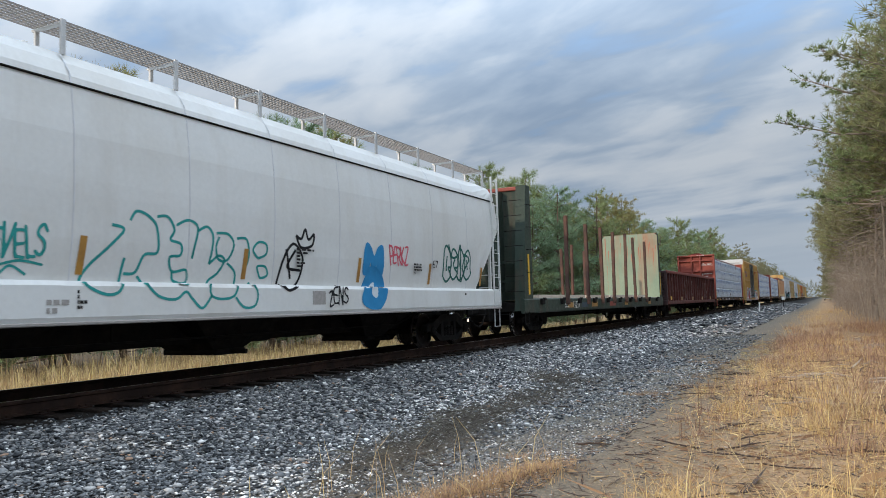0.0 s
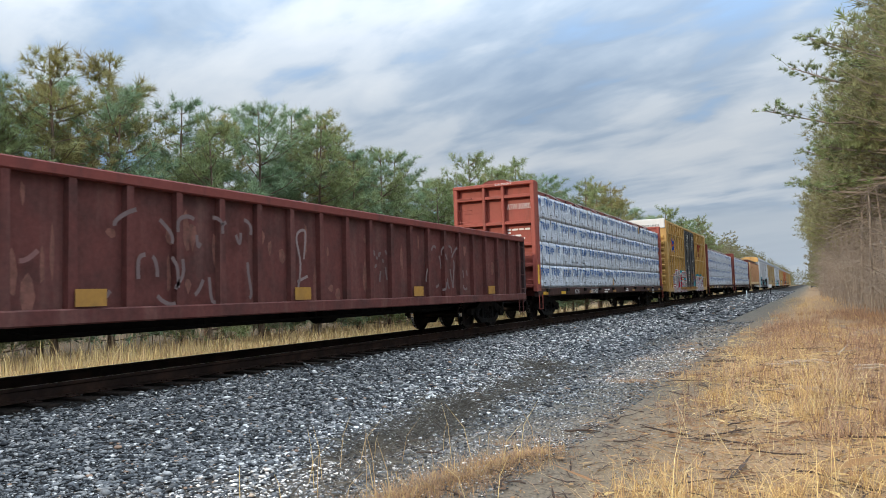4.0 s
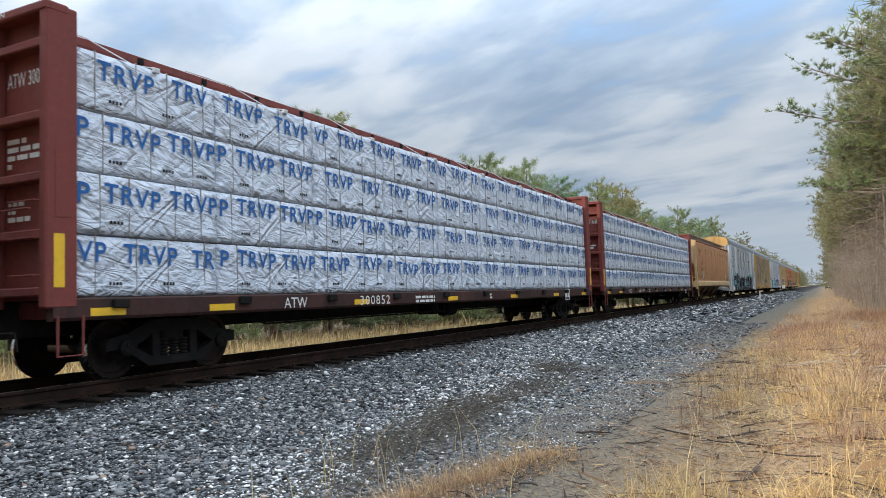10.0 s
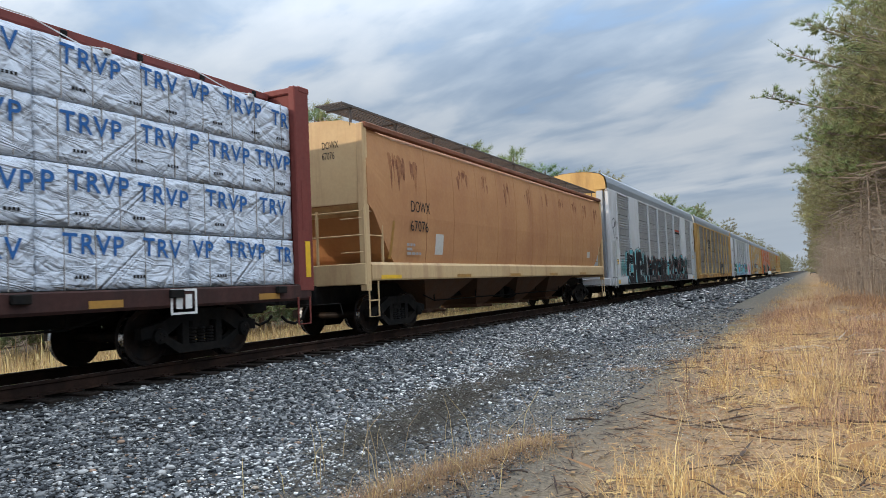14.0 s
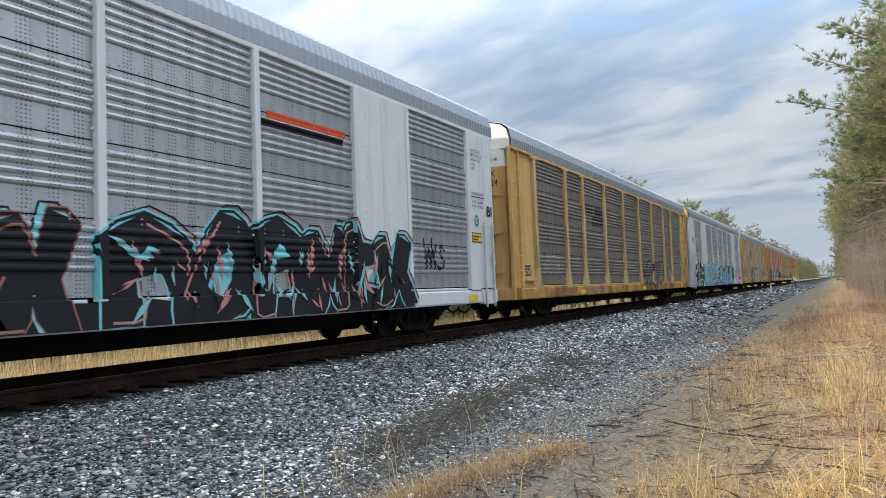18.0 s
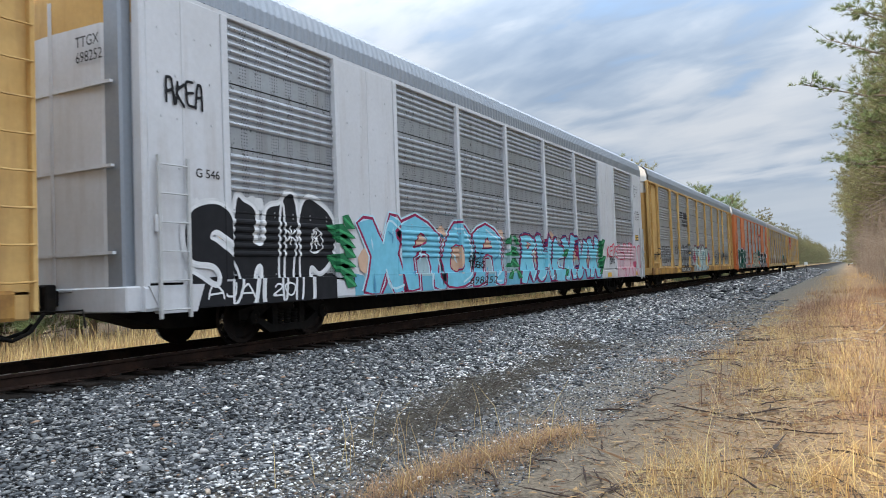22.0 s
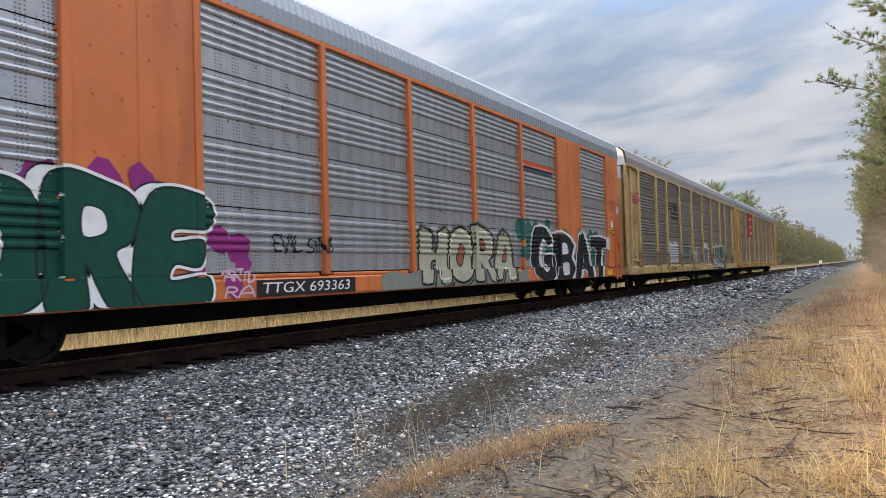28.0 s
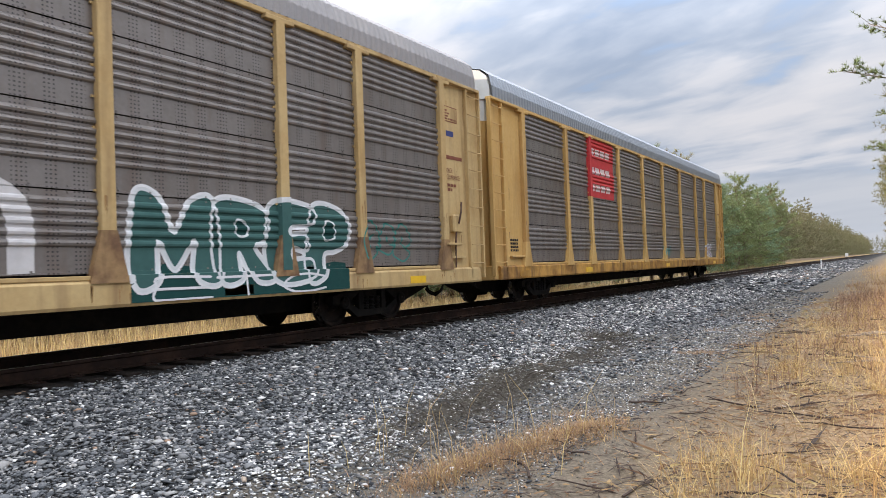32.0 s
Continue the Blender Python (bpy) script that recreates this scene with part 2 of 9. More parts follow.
    if bump:
        bp = N("ShaderNodeBump")
        bp.inputs["Strength"].default_value, bp.inputs["Distance"].default_value = bump, 0.02
        L(fractal(bump_scale, 4), bp.inputs["Height"])
        L(bp.outputs[0], b.inputs["Normal"])
    if transmit:
        tr = N("ShaderNodeBsdfTranslucent")
        L(out, tr.inputs[0])
        ms = N("ShaderNodeMixShader")
        ms.inputs[0].default_value = transmit
        L(b.outputs[0], ms.inputs[1]), L(tr.outputs[0], ms.inputs[2])
        L(ms.outputs[0], nt.nodes["Material Output"].inputs["Surface"])
    return m


RUST = (0.13, 0.055, 0.025)
GRIME = (0.10, 0.085, 0.07)
M = {
    "white": material("white_car_paint", (0.61, 0.615, 0.595), 0.5, grain=0.04, second=(0.52, 0.505, 0.46), second_amount=0.5, second_scale=0.5, streak=(0.46, 0.43, 0.38), streak_amount=0.4, streak_scale=1.6, bump=0.03),
    "zinc_white": material("pale_grey_paint", (0.555, 0.56, 0.575), 0.45, grain=0.05, second=(0.48, 0.48, 0.48), second_amount=0.5, second_scale=0.6, streak=(0.34, 0.30, 0.27), streak_amount=0.35, bump=0.03),
    "tan": material("tan_paint", (0.46, 0.235, 0.105), 0.6, grain=0.06, second=(0.36, 0.16, 0.075), second_amount=0.7, second_scale=0.5, streak=(0.30, 0.12, 0.06), streak_amount=0.5, streak_scale=1.1, bump=0.04),
    "cream": material("cream_paint", (0.55, 0.385, 0.205), 0.55, grain=0.06, second=(0.5, 0.33, 0.17), second_amount=0.6, second_scale=0.8, streak=(0.28, 0.14, 0.07), streak_amount=0.5, bump=0.04),
    "maroon": material("red_brown_chord_paint", (0.22, 0.085, 0.05), 0.65, grain=0.15, second=RUST, second_amount=0.7, second_scale=1.5),
    "yellow": material("weathered_yellow_paint", (0.56, 0.355, 0.135), 0.55, grain=0.06, second=(0.46, 0.26, 0.075), second_amount=0.6, second_scale=0.7, streak=(0.22, 0.11, 0.05), streak_amount=0.55, streak_scale=2.2, bump=0.04),
    "pale_yellow": material("faded_pale_yellow_paint", (0.50, 0.355, 0.17), 0.6, grain=0.08, second=(0.40, 0.25, 0.10), second_amount=0.7, second_scale=0.8, streak=(0.15, 0.08, 0.045), streak_amount=0.65, streak_scale=2.4, bump=0.04),
    "boxcar": material("boxcar_yellow_paint", (0.44, 0.262, 0.075), 0.5, grain=0.05, second=(0.37, 0.20, 0.05), second_amount=0.5, second_scale=0.6, streak=(0.25, 0.13, 0.05), streak_amount=0.4, streak_scale=2.0, bump=0.04),
    "sill_yellow": material("rusty_yellow_sill_paint", (0.50, 0.27, 0.07), 0.65, grain=0.12, second=RUST, second_amount=0.8, second_scale=1.4, streak=(0.07, 0.04, 0.03), streak_amount=0.8, streak_scale=2.6),
    "orange": material("orange_paint", (0.57, 0.150, 0.035), 0.5, grain=0.05, second=(0.43, 0.11, 0.03), second_amount=0.5, second_scale=0.8, streak=(0.2, 0.06, 0.03), streak_amount=0.5, streak_scale=2.0, bump=0.04),
    "galv": material("galvanised_panel_steel", (0.385, 0.405, 0.43), 0.36, 0.62, grain=0.08, second=(0.35, 0.36, 0.375), second_amount=0.6, second_scale=1.0, streak=(0.22, 0.2, 0.185), streak_amount=0.4, dots=True, bump=0.05),
    "galv_brown": material("sooty_panel_steel", (0.205, 0.185, 0.171), 0.45, 0.45, grain=0.10, second=(0.15, 0.13, 0.115), second_amount=0.6, second_scale=1.0, streak=(0.13, 0.085, 0.06), streak_amount=0.5, dots=True, bump=0.05),
    "roof": material("galvanised_roof_steel", (0.27, 0.295, 0.325), 0.4, 0.5, grain=0.06, second=(0.28, 0.29, 0.31), second_amount=0.5, second_scale=0.7, bump=0.03),
    "roof_brown": material("stained_roof_steel", (0.27, 0.255, 0.25), 0.5, 0.35, grain=0.06, second=(0.33, 0.30, 0.28), second_amount=0.6, second_scale=0.7, bump=0.03),
    "freight_red": material("freight_red_paint", (0.18, 0.048, 0.038), 0.6, grain=0.1, second=(0.16, 0.045, 0.038), second_amount=0.6, second_scale=1.0, streak=(0.06, 0.03, 0.028), streak_amount=0.5),
    "beam_red": material("bright_red_end_paint", (0.29, 0.075, 0.055), 0.55, grain=0.08, second=(0.25, 0.07, 0.05), second_amount=0.6, second_scale=1.2, streak=(0.12, 0.05, 0.04), streak_amount=0.5),
    "gondola": material("dark_oxide_paint", (0.115, 0.038, 0.032), 0.7, grain=0.18, second=(0.06, 0.028, 0.024), second_amount=0.8, second_scale=1.3, streak=(0.22, 0.13, 0.11), streak_amount=0.3, streak_scale=2.5),
    "dark_green": material("dark_green_paint", (0.035, 0.052, 0.04), 0.55, grain=0.12, second=(0.06, 0.07, 0.055), second_amount=0.6, second_scale=1.0, streak=(0.09, 0.05, 0.035), streak_amount=0.5),
    "pale_green": material("faded_green_paint", (0.27, 0.33, 0.235), 0.6, grain=0.06, second=(0.21, 0.27, 0.19), second_amount=0.6, second_scale=1.0, streak=(0.42, 0.16, 0.09), streak_amount=0.6, streak_scale=1.4),
    "stake": material("rusty_stake_steel", (0.085, 0.052, 0.042), 0.75, grain=0.2, second=(0.17, 0.08, 0.055), second_amount=0.7, second_scale=2.0),
    "sill_dark": material("dark_grimy_sill_paint", (0.052, 0.024, 0.020), 0.7, grain=0.18, second=(0.03, 0.02, 0.018), second_amount=0.8, second_scale=1.3, streak=(0.12, 0.05, 0.04), streak_amount=0.4, streak_scale=2.5),
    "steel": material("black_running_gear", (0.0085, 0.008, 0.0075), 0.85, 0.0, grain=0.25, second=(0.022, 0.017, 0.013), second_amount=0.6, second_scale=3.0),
    "wheel": material("dark_wheel_steel", (0.016, 0.013, 0.012), 0.6, 0.3, grain=0.2, second=(0.05, 0.03, 0.02), second_amount=0.5, second_scale=5.0),
    "tread": material("polished_tread_steel", (0.45, 0.44, 0.43), 0.25, 1.0, grain=0.05, bump=0.0),
    "door_black": material("black_door_paint", (0.020, 0.022, 0.028), 0.45, grain=0.08, second=(0.035, 0.036, 0.042), second_amount=0.6, second_scale=1.0, streak=(0.07, 0.065, 0.06), streak_amount=0.3),
    "wood": material("pale_deck_timber", (0.46, 0.40, 0.33), 0.8, grain=0.15, grain_scale=30, second=(0.32, 0.27, 0.22), second_amount=0.6, second_scale=2.0),
    "lumber": material("sawn_lumber", (0.42, 0.28, 0.15), 0.8, grain=0.2),
    "ink": material("blue_stencil_ink", (0.03, 0.115, 0.31), 0.7, grain=0.25, grain_scale=40, bump=0),
    "black_ink": material("black_lettering", (0.022, 0.02, 0.02), 0.6, grain=0.1, bump=0),
    "white_ink": material("white_lettering", (0.66, 0.65, 0.62), 0.6, grain=0.12, bump=0),
    "brown_ink": material("brown_lettering", (0.20, 0.07, 0.045), 0.6, grain=0.2, bump=0),
    "grey_ink": material("faded_grey_lettering", (0.30, 0.28, 0.26), 0.7, grain=0.2, bump=0),
    "reflector": material("yellow_reflector_tape", (0.75, 0.44, 0.02), 0.4, grain=0.06, second=(0.5, 0.28, 0.03), second_amount=0.5, second_scale=4.0, bump=0),
    "old_reflector": material("dirty_amber_tape", (0.36, 0.18, 0.03), 0.5, grain=0.12, second=(0.2, 0.1, 0.03), second_amount=0.5, second_scale=4.0, bump=0),
    "bar": material("galvanised_bar", (0.48, 0.48, 0.47), 0.5, 0.3, grain=0.08, bump=0),
    "grating": material("weathered_grating_steel", (0.30, 0.28, 0.26), 0.6, 0.3, grain=0.12, bump=0),
}


def wrap_material():
    """Woven white lumber wrap with soft creases."""
    m = material("white_lumber_wrap", (0.53, 0.57, 0.63), 0.42, grain=0.03, second=(0.48, 0.525, 0.59), second_amount=0.6, second_scale=1.5, streak=(0.5, 0.5, 0.52), streak_amount=0.25, bump=0.0)
    nt = m.node_tree
    N, L = nt.nodes.new, nt.links.new
    tc, info = N("ShaderNodeTexCoord"), N("ShaderNodeObjectInfo")
    add = N("ShaderNodeVectorMath")
    add.operation = "ADD"
    L(tc.outputs["Object"], add.inputs[0]), L(info.outputs["Random"], add.inputs[1])
    # slack folds: sharp-backed ridges that run slantwise, and a fine crumple over them
    total = None
    for rot, sc, squash, gain in ((32, 1.25, (1, 0.55, 1.9), 1.0), (-38, 1.5, (1, 0.6, 2.1), 0.9), (70, 1.3, (1, 0.8, 1.8), 0.6), (10, 3.6, (1, 0.5, 2.4), 0.5)):
        mp = N("ShaderNodeMapping")
        mp.inputs["Scale"].default_value = squash
        n = N("ShaderNodeTexNoise")
        n.inputs["Scale"].default_value, n.inputs["Detail"].default_value, n.inputs["Distortion"].default_value = sc, 2.5, 0.8
        turn = N("ShaderNodeVectorRotate")
        turn.rotation_type = "X_AXIS"
        turn.inputs["Angle"].default_value = radians(rot)
        L(add.outputs[0], turn.inputs["Vector"]), L(turn.outputs[0], mp.inputs[0]), L(mp.outputs[0], n.inputs["Vector"])
        fold = N("ShaderNodeMath")
        fold.operation = "SUBTRACT"
        L(n.outputs[0], fold.inputs[0])
        fold.inputs[1].default_value = 0.5
        ridge = N("ShaderNodeMath")
        ridge.operation = "ABSOLUTE"
        L(fold.outputs[0], ridge.inputs[0])
        size = N("ShaderNodeMath")
        size.operation = "MULTIPLY_ADD"
        L(ridge.outputs[0], size.inputs[0])
        size.inputs[1].default_value, size.inputs[2].default_value = gain, 0.0
        if total is not None:
            L(total, size.inputs[2])
        total = size.outputs[0]
    bp = N("ShaderNodeBump")
    bp.inputs["Strength"].default_value, bp.inputs["Distance"].default_value = 1.0, 0.17
    L(total, bp.inputs["Height"])
    L(bp.outputs[0], nt.nodes["Principled BSDF"].inputs["Normal"])
    return m


M["wrap"] = wrap_material()
SPRAY = {}


def spray(rgb):
    """Aerosol paint of one colour."""
    if rgb not in SPRAY:
        SPRAY[rgb] = material("aerosol_paint", rgb, 0.72, grain=0.10, grain_scale=6, second=tuple(c * 0.75 for c in rgb), second_amount=0.4, second_scale=2.0, bump=0)
    return SPRAY[rgb]


# ---- lettering ----
SIDE = Matrix(((0, 0, 1, 0), (1, 0, 0, 0), (0, 1, 0, 0), (0, 0, 0, 1)))       # drawn on the side that faces +x
END = Matrix(((1, 0, 0, 0), (0, 0, -1, 0), (0, 1, 0, 0), (0, 0, 0, 1)))       # drawn on the end that faces -y
LETTERS = {}


def letters(body, offset=0.0, shear=0.0, gap=1.0, line=1.0, res=3):
    """Outlines of a text, filled: vertices and faces in its own plane, one unit high."""
    key = (body, offset, shear, gap, line, res)
    if key not in LETTERS:
        cu = bpy.data.curves.new("lettering", "FONT")
        cu.body, cu.offset, cu.shear, cu.space_character, cu.space_line, cu.resolution_u = body, offset, shear, gap, line, res
        ob = bpy.data.objects.new("lettering", cu)
        me = bpy.data.meshes.new_from_object(ob)
        vs = [(v.co.x, v.co.y) for v in me.vertices]
        fs = [tuple(p.vertices) for p in me.polygons]
        bpy.data.objects.remove(ob)
        bpy.data.curves.remove(cu)
        bpy.data.meshes.remove(me)
        LETTERS[key] = (vs, fs)
    return LETTERS[key]


def fitted(body, width, height, frame_body=None, **k):
    """The text scaled to a width and height, from its lower left corner at 0, 0."""
    vs, fs = letters(body, **k)
    ref = letters(frame_body or body, **{**k, "offset": 0.0})[0]
    x0, x1 = min(v[0] for v in ref), max(v[0] for v in ref)
    y0, y1 = min(v[1] for v in ref), max(v[1] for v in ref)
    sx, sy = width / (x1 - x0), height / (y1 - y0)
    return [((x - x0) * sx, (y - y0) * sy) for x, y in vs], fs


def lettering(name, body, y, z, width, height, mat, parent, x=1.6, end=False, label="", **k):
    """Flat painted words on a car's side at (y, z), or on its end at (x, y) with end=True, where y is across."""
    vs, fs = fitted(body, width, height, **k)
    me = bpy.data.meshes.new(name)
    if end:
        me.from_pydata([(y + a, -x, z + b) for a, b in vs], [], fs)
    else:
        me.from_pydata([(x, y + a, z + b) for a, b in vs], [], fs)
    me.materials.append(mat)
    return part(name, me, mat, parent, label)


def bars(name, y, z, width, height, rows, mat, parent, x=1.6, seed=1, end=False):
    """Small print that nobody can read: plain bars."""
    rnd = random.Random(seed)
    g = Geo()
    pitch = height / rows
    for r in range(rows):
        a = 0.0
        zz = z + height - (r + 1) * pitch
        while a < width * 0.98:
            w = min(rnd.uniform(0.10, 0.30) * width, width - a)
            if end:
                g.add([(y + a, -x, zz), (y + a + w, -x, zz), (y + a + w, -x, zz + pitch * 0.62), (y + a, -x, zz + pitch * 0.62)], [(0, 1, 2, 3)])
            else:
                g.add([(x, y + a, zz), (x, y + a + w, zz), (x, y + a + w, zz + pitch * 0.62), (x, y + a, zz + pitch * 0.62)], [(0, 1, 2, 3)])
            a += w + 0.05 * width
            if rnd.random() < 0.25:
                break
    return part(name, g, mat, parent, fix=False)


def sliced(polys, axis, cuts):
    """Polygons cut along lines of constant first or second coordinate."""
    out = []
    for poly in polys:
        lo, hi = min(p[axis] for p in poly), max(p[axis] for p in poly)
        rest = poly
        for c in cuts:
            if c <= lo + 1e-5:
                continue
            if c >= hi - 1e-5:
                break
            low, high = [], []
            for k, p in enumerate(rest):
                q = rest[(k + 1) % len(rest)]
                if p[axis] <= c:
                    low.append(p)
                if p[axis] >= c:
                    high.append(p)
                if (p[axis] - c) * (q[axis] - c) < 0:
                    t = (c - p[axis]) / (q[axis] - p[axis])
                    x = (p[0] + (q[0] - p[0]) * t, p[1] + (q[1] - p[1]) * t)
                    x = (c, x[1]) if axis == 0 else (x[0], c)
                    low.append(x)
                    high.append(x)
            if len(low) > 2:
                out.append(low)
            rest = high
            if len(rest) < 3:
                break
        if len(rest) > 2:
            out.append(rest)
    return out


def on_surface(name, vs, fs, mat, parent, surf, ycuts=(), zcuts=(), lift=0.004, label=""):
    """Paint laid onto a shaped side: a flat outline cut along the relief and pressed onto it."""
    polys = [[vs[i] for i in f] for f in fs]
    polys = sliced(polys, 0, sorted(ycuts))
    polys = sliced(polys, 1, sorted(zcuts))
    verts, faces, seen = [], [], {}
    for poly in polys:
        face = []
        for a, b in poly:
            k = (round(a, 5), round(b, 5))
            if k not in seen:
                seen[k] = len(verts)
                verts.append((surf(a, b) + lift, a, b))
            if not face or face[-1] != seen[k]:
                face.append(seen[k])
        if len(face) > 2 and len(set(face)) == len(face):
            faces.append(tuple(face))
    me = bpy.data.meshes.new(name)
    me.from_pydata(verts, [], faces)
    me.materials.append(mat)
    return part(name, me, mat, parent, label)


def ribbon(strokes, width, steps=7):
    """Brush strokes: smooth lines through a few points each, as flat bands. Returns vertices and faces."""
    vs, fs = [], []
    for st in strokes:
        pts = [Vector((*p, 0)) for p in st]
        line = []
        for i in range(len(pts) - 1):
            p0, p1, p2, p3 = pts[max(i - 1, 0)], pts[i], pts[i + 1], pts[min(i + 2, len(pts) - 1)]
            for k in range(steps):
                t = k / steps
                line.append(0.5 * ((2 * p1) + (p2 - p0) * t + (2 * p0 - 5 * p1 + 4 * p2 - p3) * t * t + (3 * p1 - p0 - 3 * p2 + p3) * t ** 3))
        line.append(pts[-1])
        n0 = len(vs)
        for i, p in enumerate(line):
            d = (line[min(i + 1, len(line) - 1)] - line[max(i - 1, 0)])
            d = d.normalized() if d.length > 1e-6 else Vector((1, 0, 0))
            s = Vector((-d.y, d.x, 0)) * width / 2
            vs += [(p.x + s.x, p.y + s.y), (p.x - s.x, p.y - s.y)]
        for i in range(len(line) - 1):
            a = n0 + 2 * i
            fs.append((a, a + 1, a + 3, a + 2))
    return vs, fs


# ---- ground and track ----
LEVELS = ((-3000, -1.2), (-60, -1.1), (-26, -1.0), (-15.5, -0.95), (-13.6, -0.75), (-11.4, -0.235), (-8.25, -0.235), (-7.7, -0.27), (-5.6, -0.60),
          (-4.4, -0.66), (-3.2, -0.64), (-2.2, -0.62), (-1.0, -0.56), (0.5, -0.50), (2.5, -0.42), (6, -0.25), (20, 0.0), (3000, 0.3))


def level(x):
    """Height of the ground across the track, without its unevenness."""
    for (a, za), (b, zb) in zip(LEVELS, LEVELS[1:]):
        if x <= b:
            return za + (zb - za) * (x - a) / (b - a)
    return LEVELS[-1][1]


def ground_z(x, y):
    flat = 1.0 if x < -11.6 or x > -8.2 else 0.0
    rough = 0.05 if -8.2 <= x < -3.5 else 0.09
    return level(x) + flat * (noise.noise((x * 0.5, y * 0.5, 0.3)) * rough + noise.noise((x * 1.9, y * 1.9, 4.1)) * rough * 0.45)


def fast_mesh(name, verts, tris, mat, index=None):
    """A mesh of triangles from number arrays."""
    me = bpy.data.meshes.new(name)
    n = len(tris)
    me.vertices.add(len(verts))
    me.vertices.foreach_set("co", np.asarray(verts, dtype=np.float32).ravel())
    me.loops.add(n * 3)
    me.loops.foreach_set("vertex_index", np.asarray(tris, dtype=np.int32).ravel())
    me.polygons.add(n)
    me.polygons.foreach_set("loop_start", np.arange(0, n * 3, 3, dtype=np.int32))
    for m in (mat if isinstance(mat, (list, tuple)) else [mat]):
        me.materials.append(m)
    if index is not None:
        me.polygons.foreach_set("material_index", np.asarray(index, dtype=np.int32))
    me.update(calc_edges=True)
    return me


def ground_material():
    """Grey fines under the ballast, blackened there and under the train for shade, a trodden dirt path, straw-covered
    verge and needle litter under the pines.
    """
    m = bpy.data.materials.new("railway_ground")
    m.use_nodes = True
    nt = m.node_tree
    N, L = nt.nodes.new, nt.links.new
    b = nt.nodes["Principled BSDF"]
    b.inputs["Roughness"].default_value = 0.95
    b.inputs["Specular IOR Level"].default_value = 0.1
    tc = N("ShaderNodeTexCoord")
    sep = N("ShaderNodeSeparateXYZ")
    L(tc.outputs["Object"], sep.inputs[0])

    def fractal(scale, detail=6):
        n = N("ShaderNodeTexNoise")
        n.inputs["Scale"].default_value, n.inputs["Detail"].default_value, n.inputs["Roughness"].default_value = scale, detail, 0.65
        L(tc.outputs["Object"], n.inputs["Vector"])
        return n.outputs[0]

    def calc(op, a, c):
        k = N("ShaderNodeMath")
        k.operation = op
        for i, v in enumerate((a, c)):
            if isinstance(v, (int, float)):
                k.inputs[i].default_value = v
            else:
                L(v, k.inputs[i])
        return k.outputs[0]

    wob = calc("MULTIPLY", calc("SUBTRACT", fractal(0.9), 0.5), 1.6)
    wob2 = calc("MULTIPLY", calc("SUBTRACT", fractal(5.0), 0.5), 1.0)
    x = calc("ADD", calc("ADD", sep.outputs[0], wob), wob2)
    r = N("ShaderNodeMapRange")
    r.inputs["From Min"].default_value, r.inputs["From Max"].default_value = -30, 10
    L(x, r.inputs[0])
    ramp = N("ShaderNodeValToRGB")
    cr = ramp.color_ramp
    # -11.6 to -5.2: oily track bed and stone gaps, shade painted in near black
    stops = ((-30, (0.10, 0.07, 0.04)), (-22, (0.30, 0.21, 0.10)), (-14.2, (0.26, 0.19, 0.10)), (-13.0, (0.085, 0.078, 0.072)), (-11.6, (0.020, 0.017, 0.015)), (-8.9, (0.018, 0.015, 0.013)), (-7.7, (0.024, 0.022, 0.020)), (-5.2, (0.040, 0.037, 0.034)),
             (-4.4, (0.105, 0.09, 0.072)), (-3.4, (0.14, 0.122, 0.098)), (-2.2, (0.165, 0.132, 0.095)), (-1.5, (0.21, 0.155, 0.10)), (-0.6, (0.31, 0.205, 0.115)), (3.2, (0.23, 0.15, 0.09)), (9, (0.09, 0.065, 0.04)))
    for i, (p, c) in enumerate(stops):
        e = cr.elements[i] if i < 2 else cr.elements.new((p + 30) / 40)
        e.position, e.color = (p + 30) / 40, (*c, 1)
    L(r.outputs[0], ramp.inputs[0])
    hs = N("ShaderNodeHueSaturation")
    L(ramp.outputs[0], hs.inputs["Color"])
    v = N("ShaderNodeMapRange")
    for k, q in zip(("From Min", "From Max", "To Min", "To Max"), (0.25, 0.75, 0.45, 1.6)):
        v.inputs[k].default_value = q
    L(fractal(28.0), v.inputs[0])
    L(v.outputs[0], hs.inputs["Value"])
    L(hs.outputs[0], b.inputs["Base Color"])
    bp = N("ShaderNodeBump")
    bp.inputs["Strength"].default_value, bp.inputs["Distance"].default_value = 0.8, 0.04
    L(fractal(22.0), bp.inputs["Height"])
    L(bp.outputs[0], b.inputs["Normal"])
    return m


def spread(stops):
    """Grid lines: (from, to, step) after one another."""
    out = []
    for a, b, s in stops:
        out += list(np.arange(a, b, s))
    return out + [stops[-1][1]]


def make_ground():
    xs = spread(((-3000, -200, 700), (-200, -30, 20), (-30, -14, 1.6), (-14, -8.4, 0.4), (-8.4, 3.2, 0.2), (3.2, 12, 0.8), (12, 60, 8), (60, 300, 60), (300, 3000, 900)))
    ys = spread(((-600, -40, 80), (-40, 0, 4), (0, 3, 0.5), (3, 26, 0.22), (26, 60, 0.8), (60, 180, 4), (180, 600, 30), (600, 3000, 400)))
    X, Y = np.meshgrid(np.array(xs), np.array(ys), indexing="ij")
    verts = [(x, y, ground_z(x, y)) for x in xs for y in ys]
    ny = len(ys)
    i, j = np.meshgrid(np.arange(len(xs) - 1), np.arange(ny - 1), indexing="ij")
    a = (i * ny + j).ravel()
    tris = np.concatenate([np.stack([a, a + ny, a + ny + 1], 1), np.stack([a, a + ny + 1, a + 1], 1)])
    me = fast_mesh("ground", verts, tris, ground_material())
    tagged(new("ground", me), "dry dirt and gravel ground beside a railway", "ground", kind="structure")


make_ground()


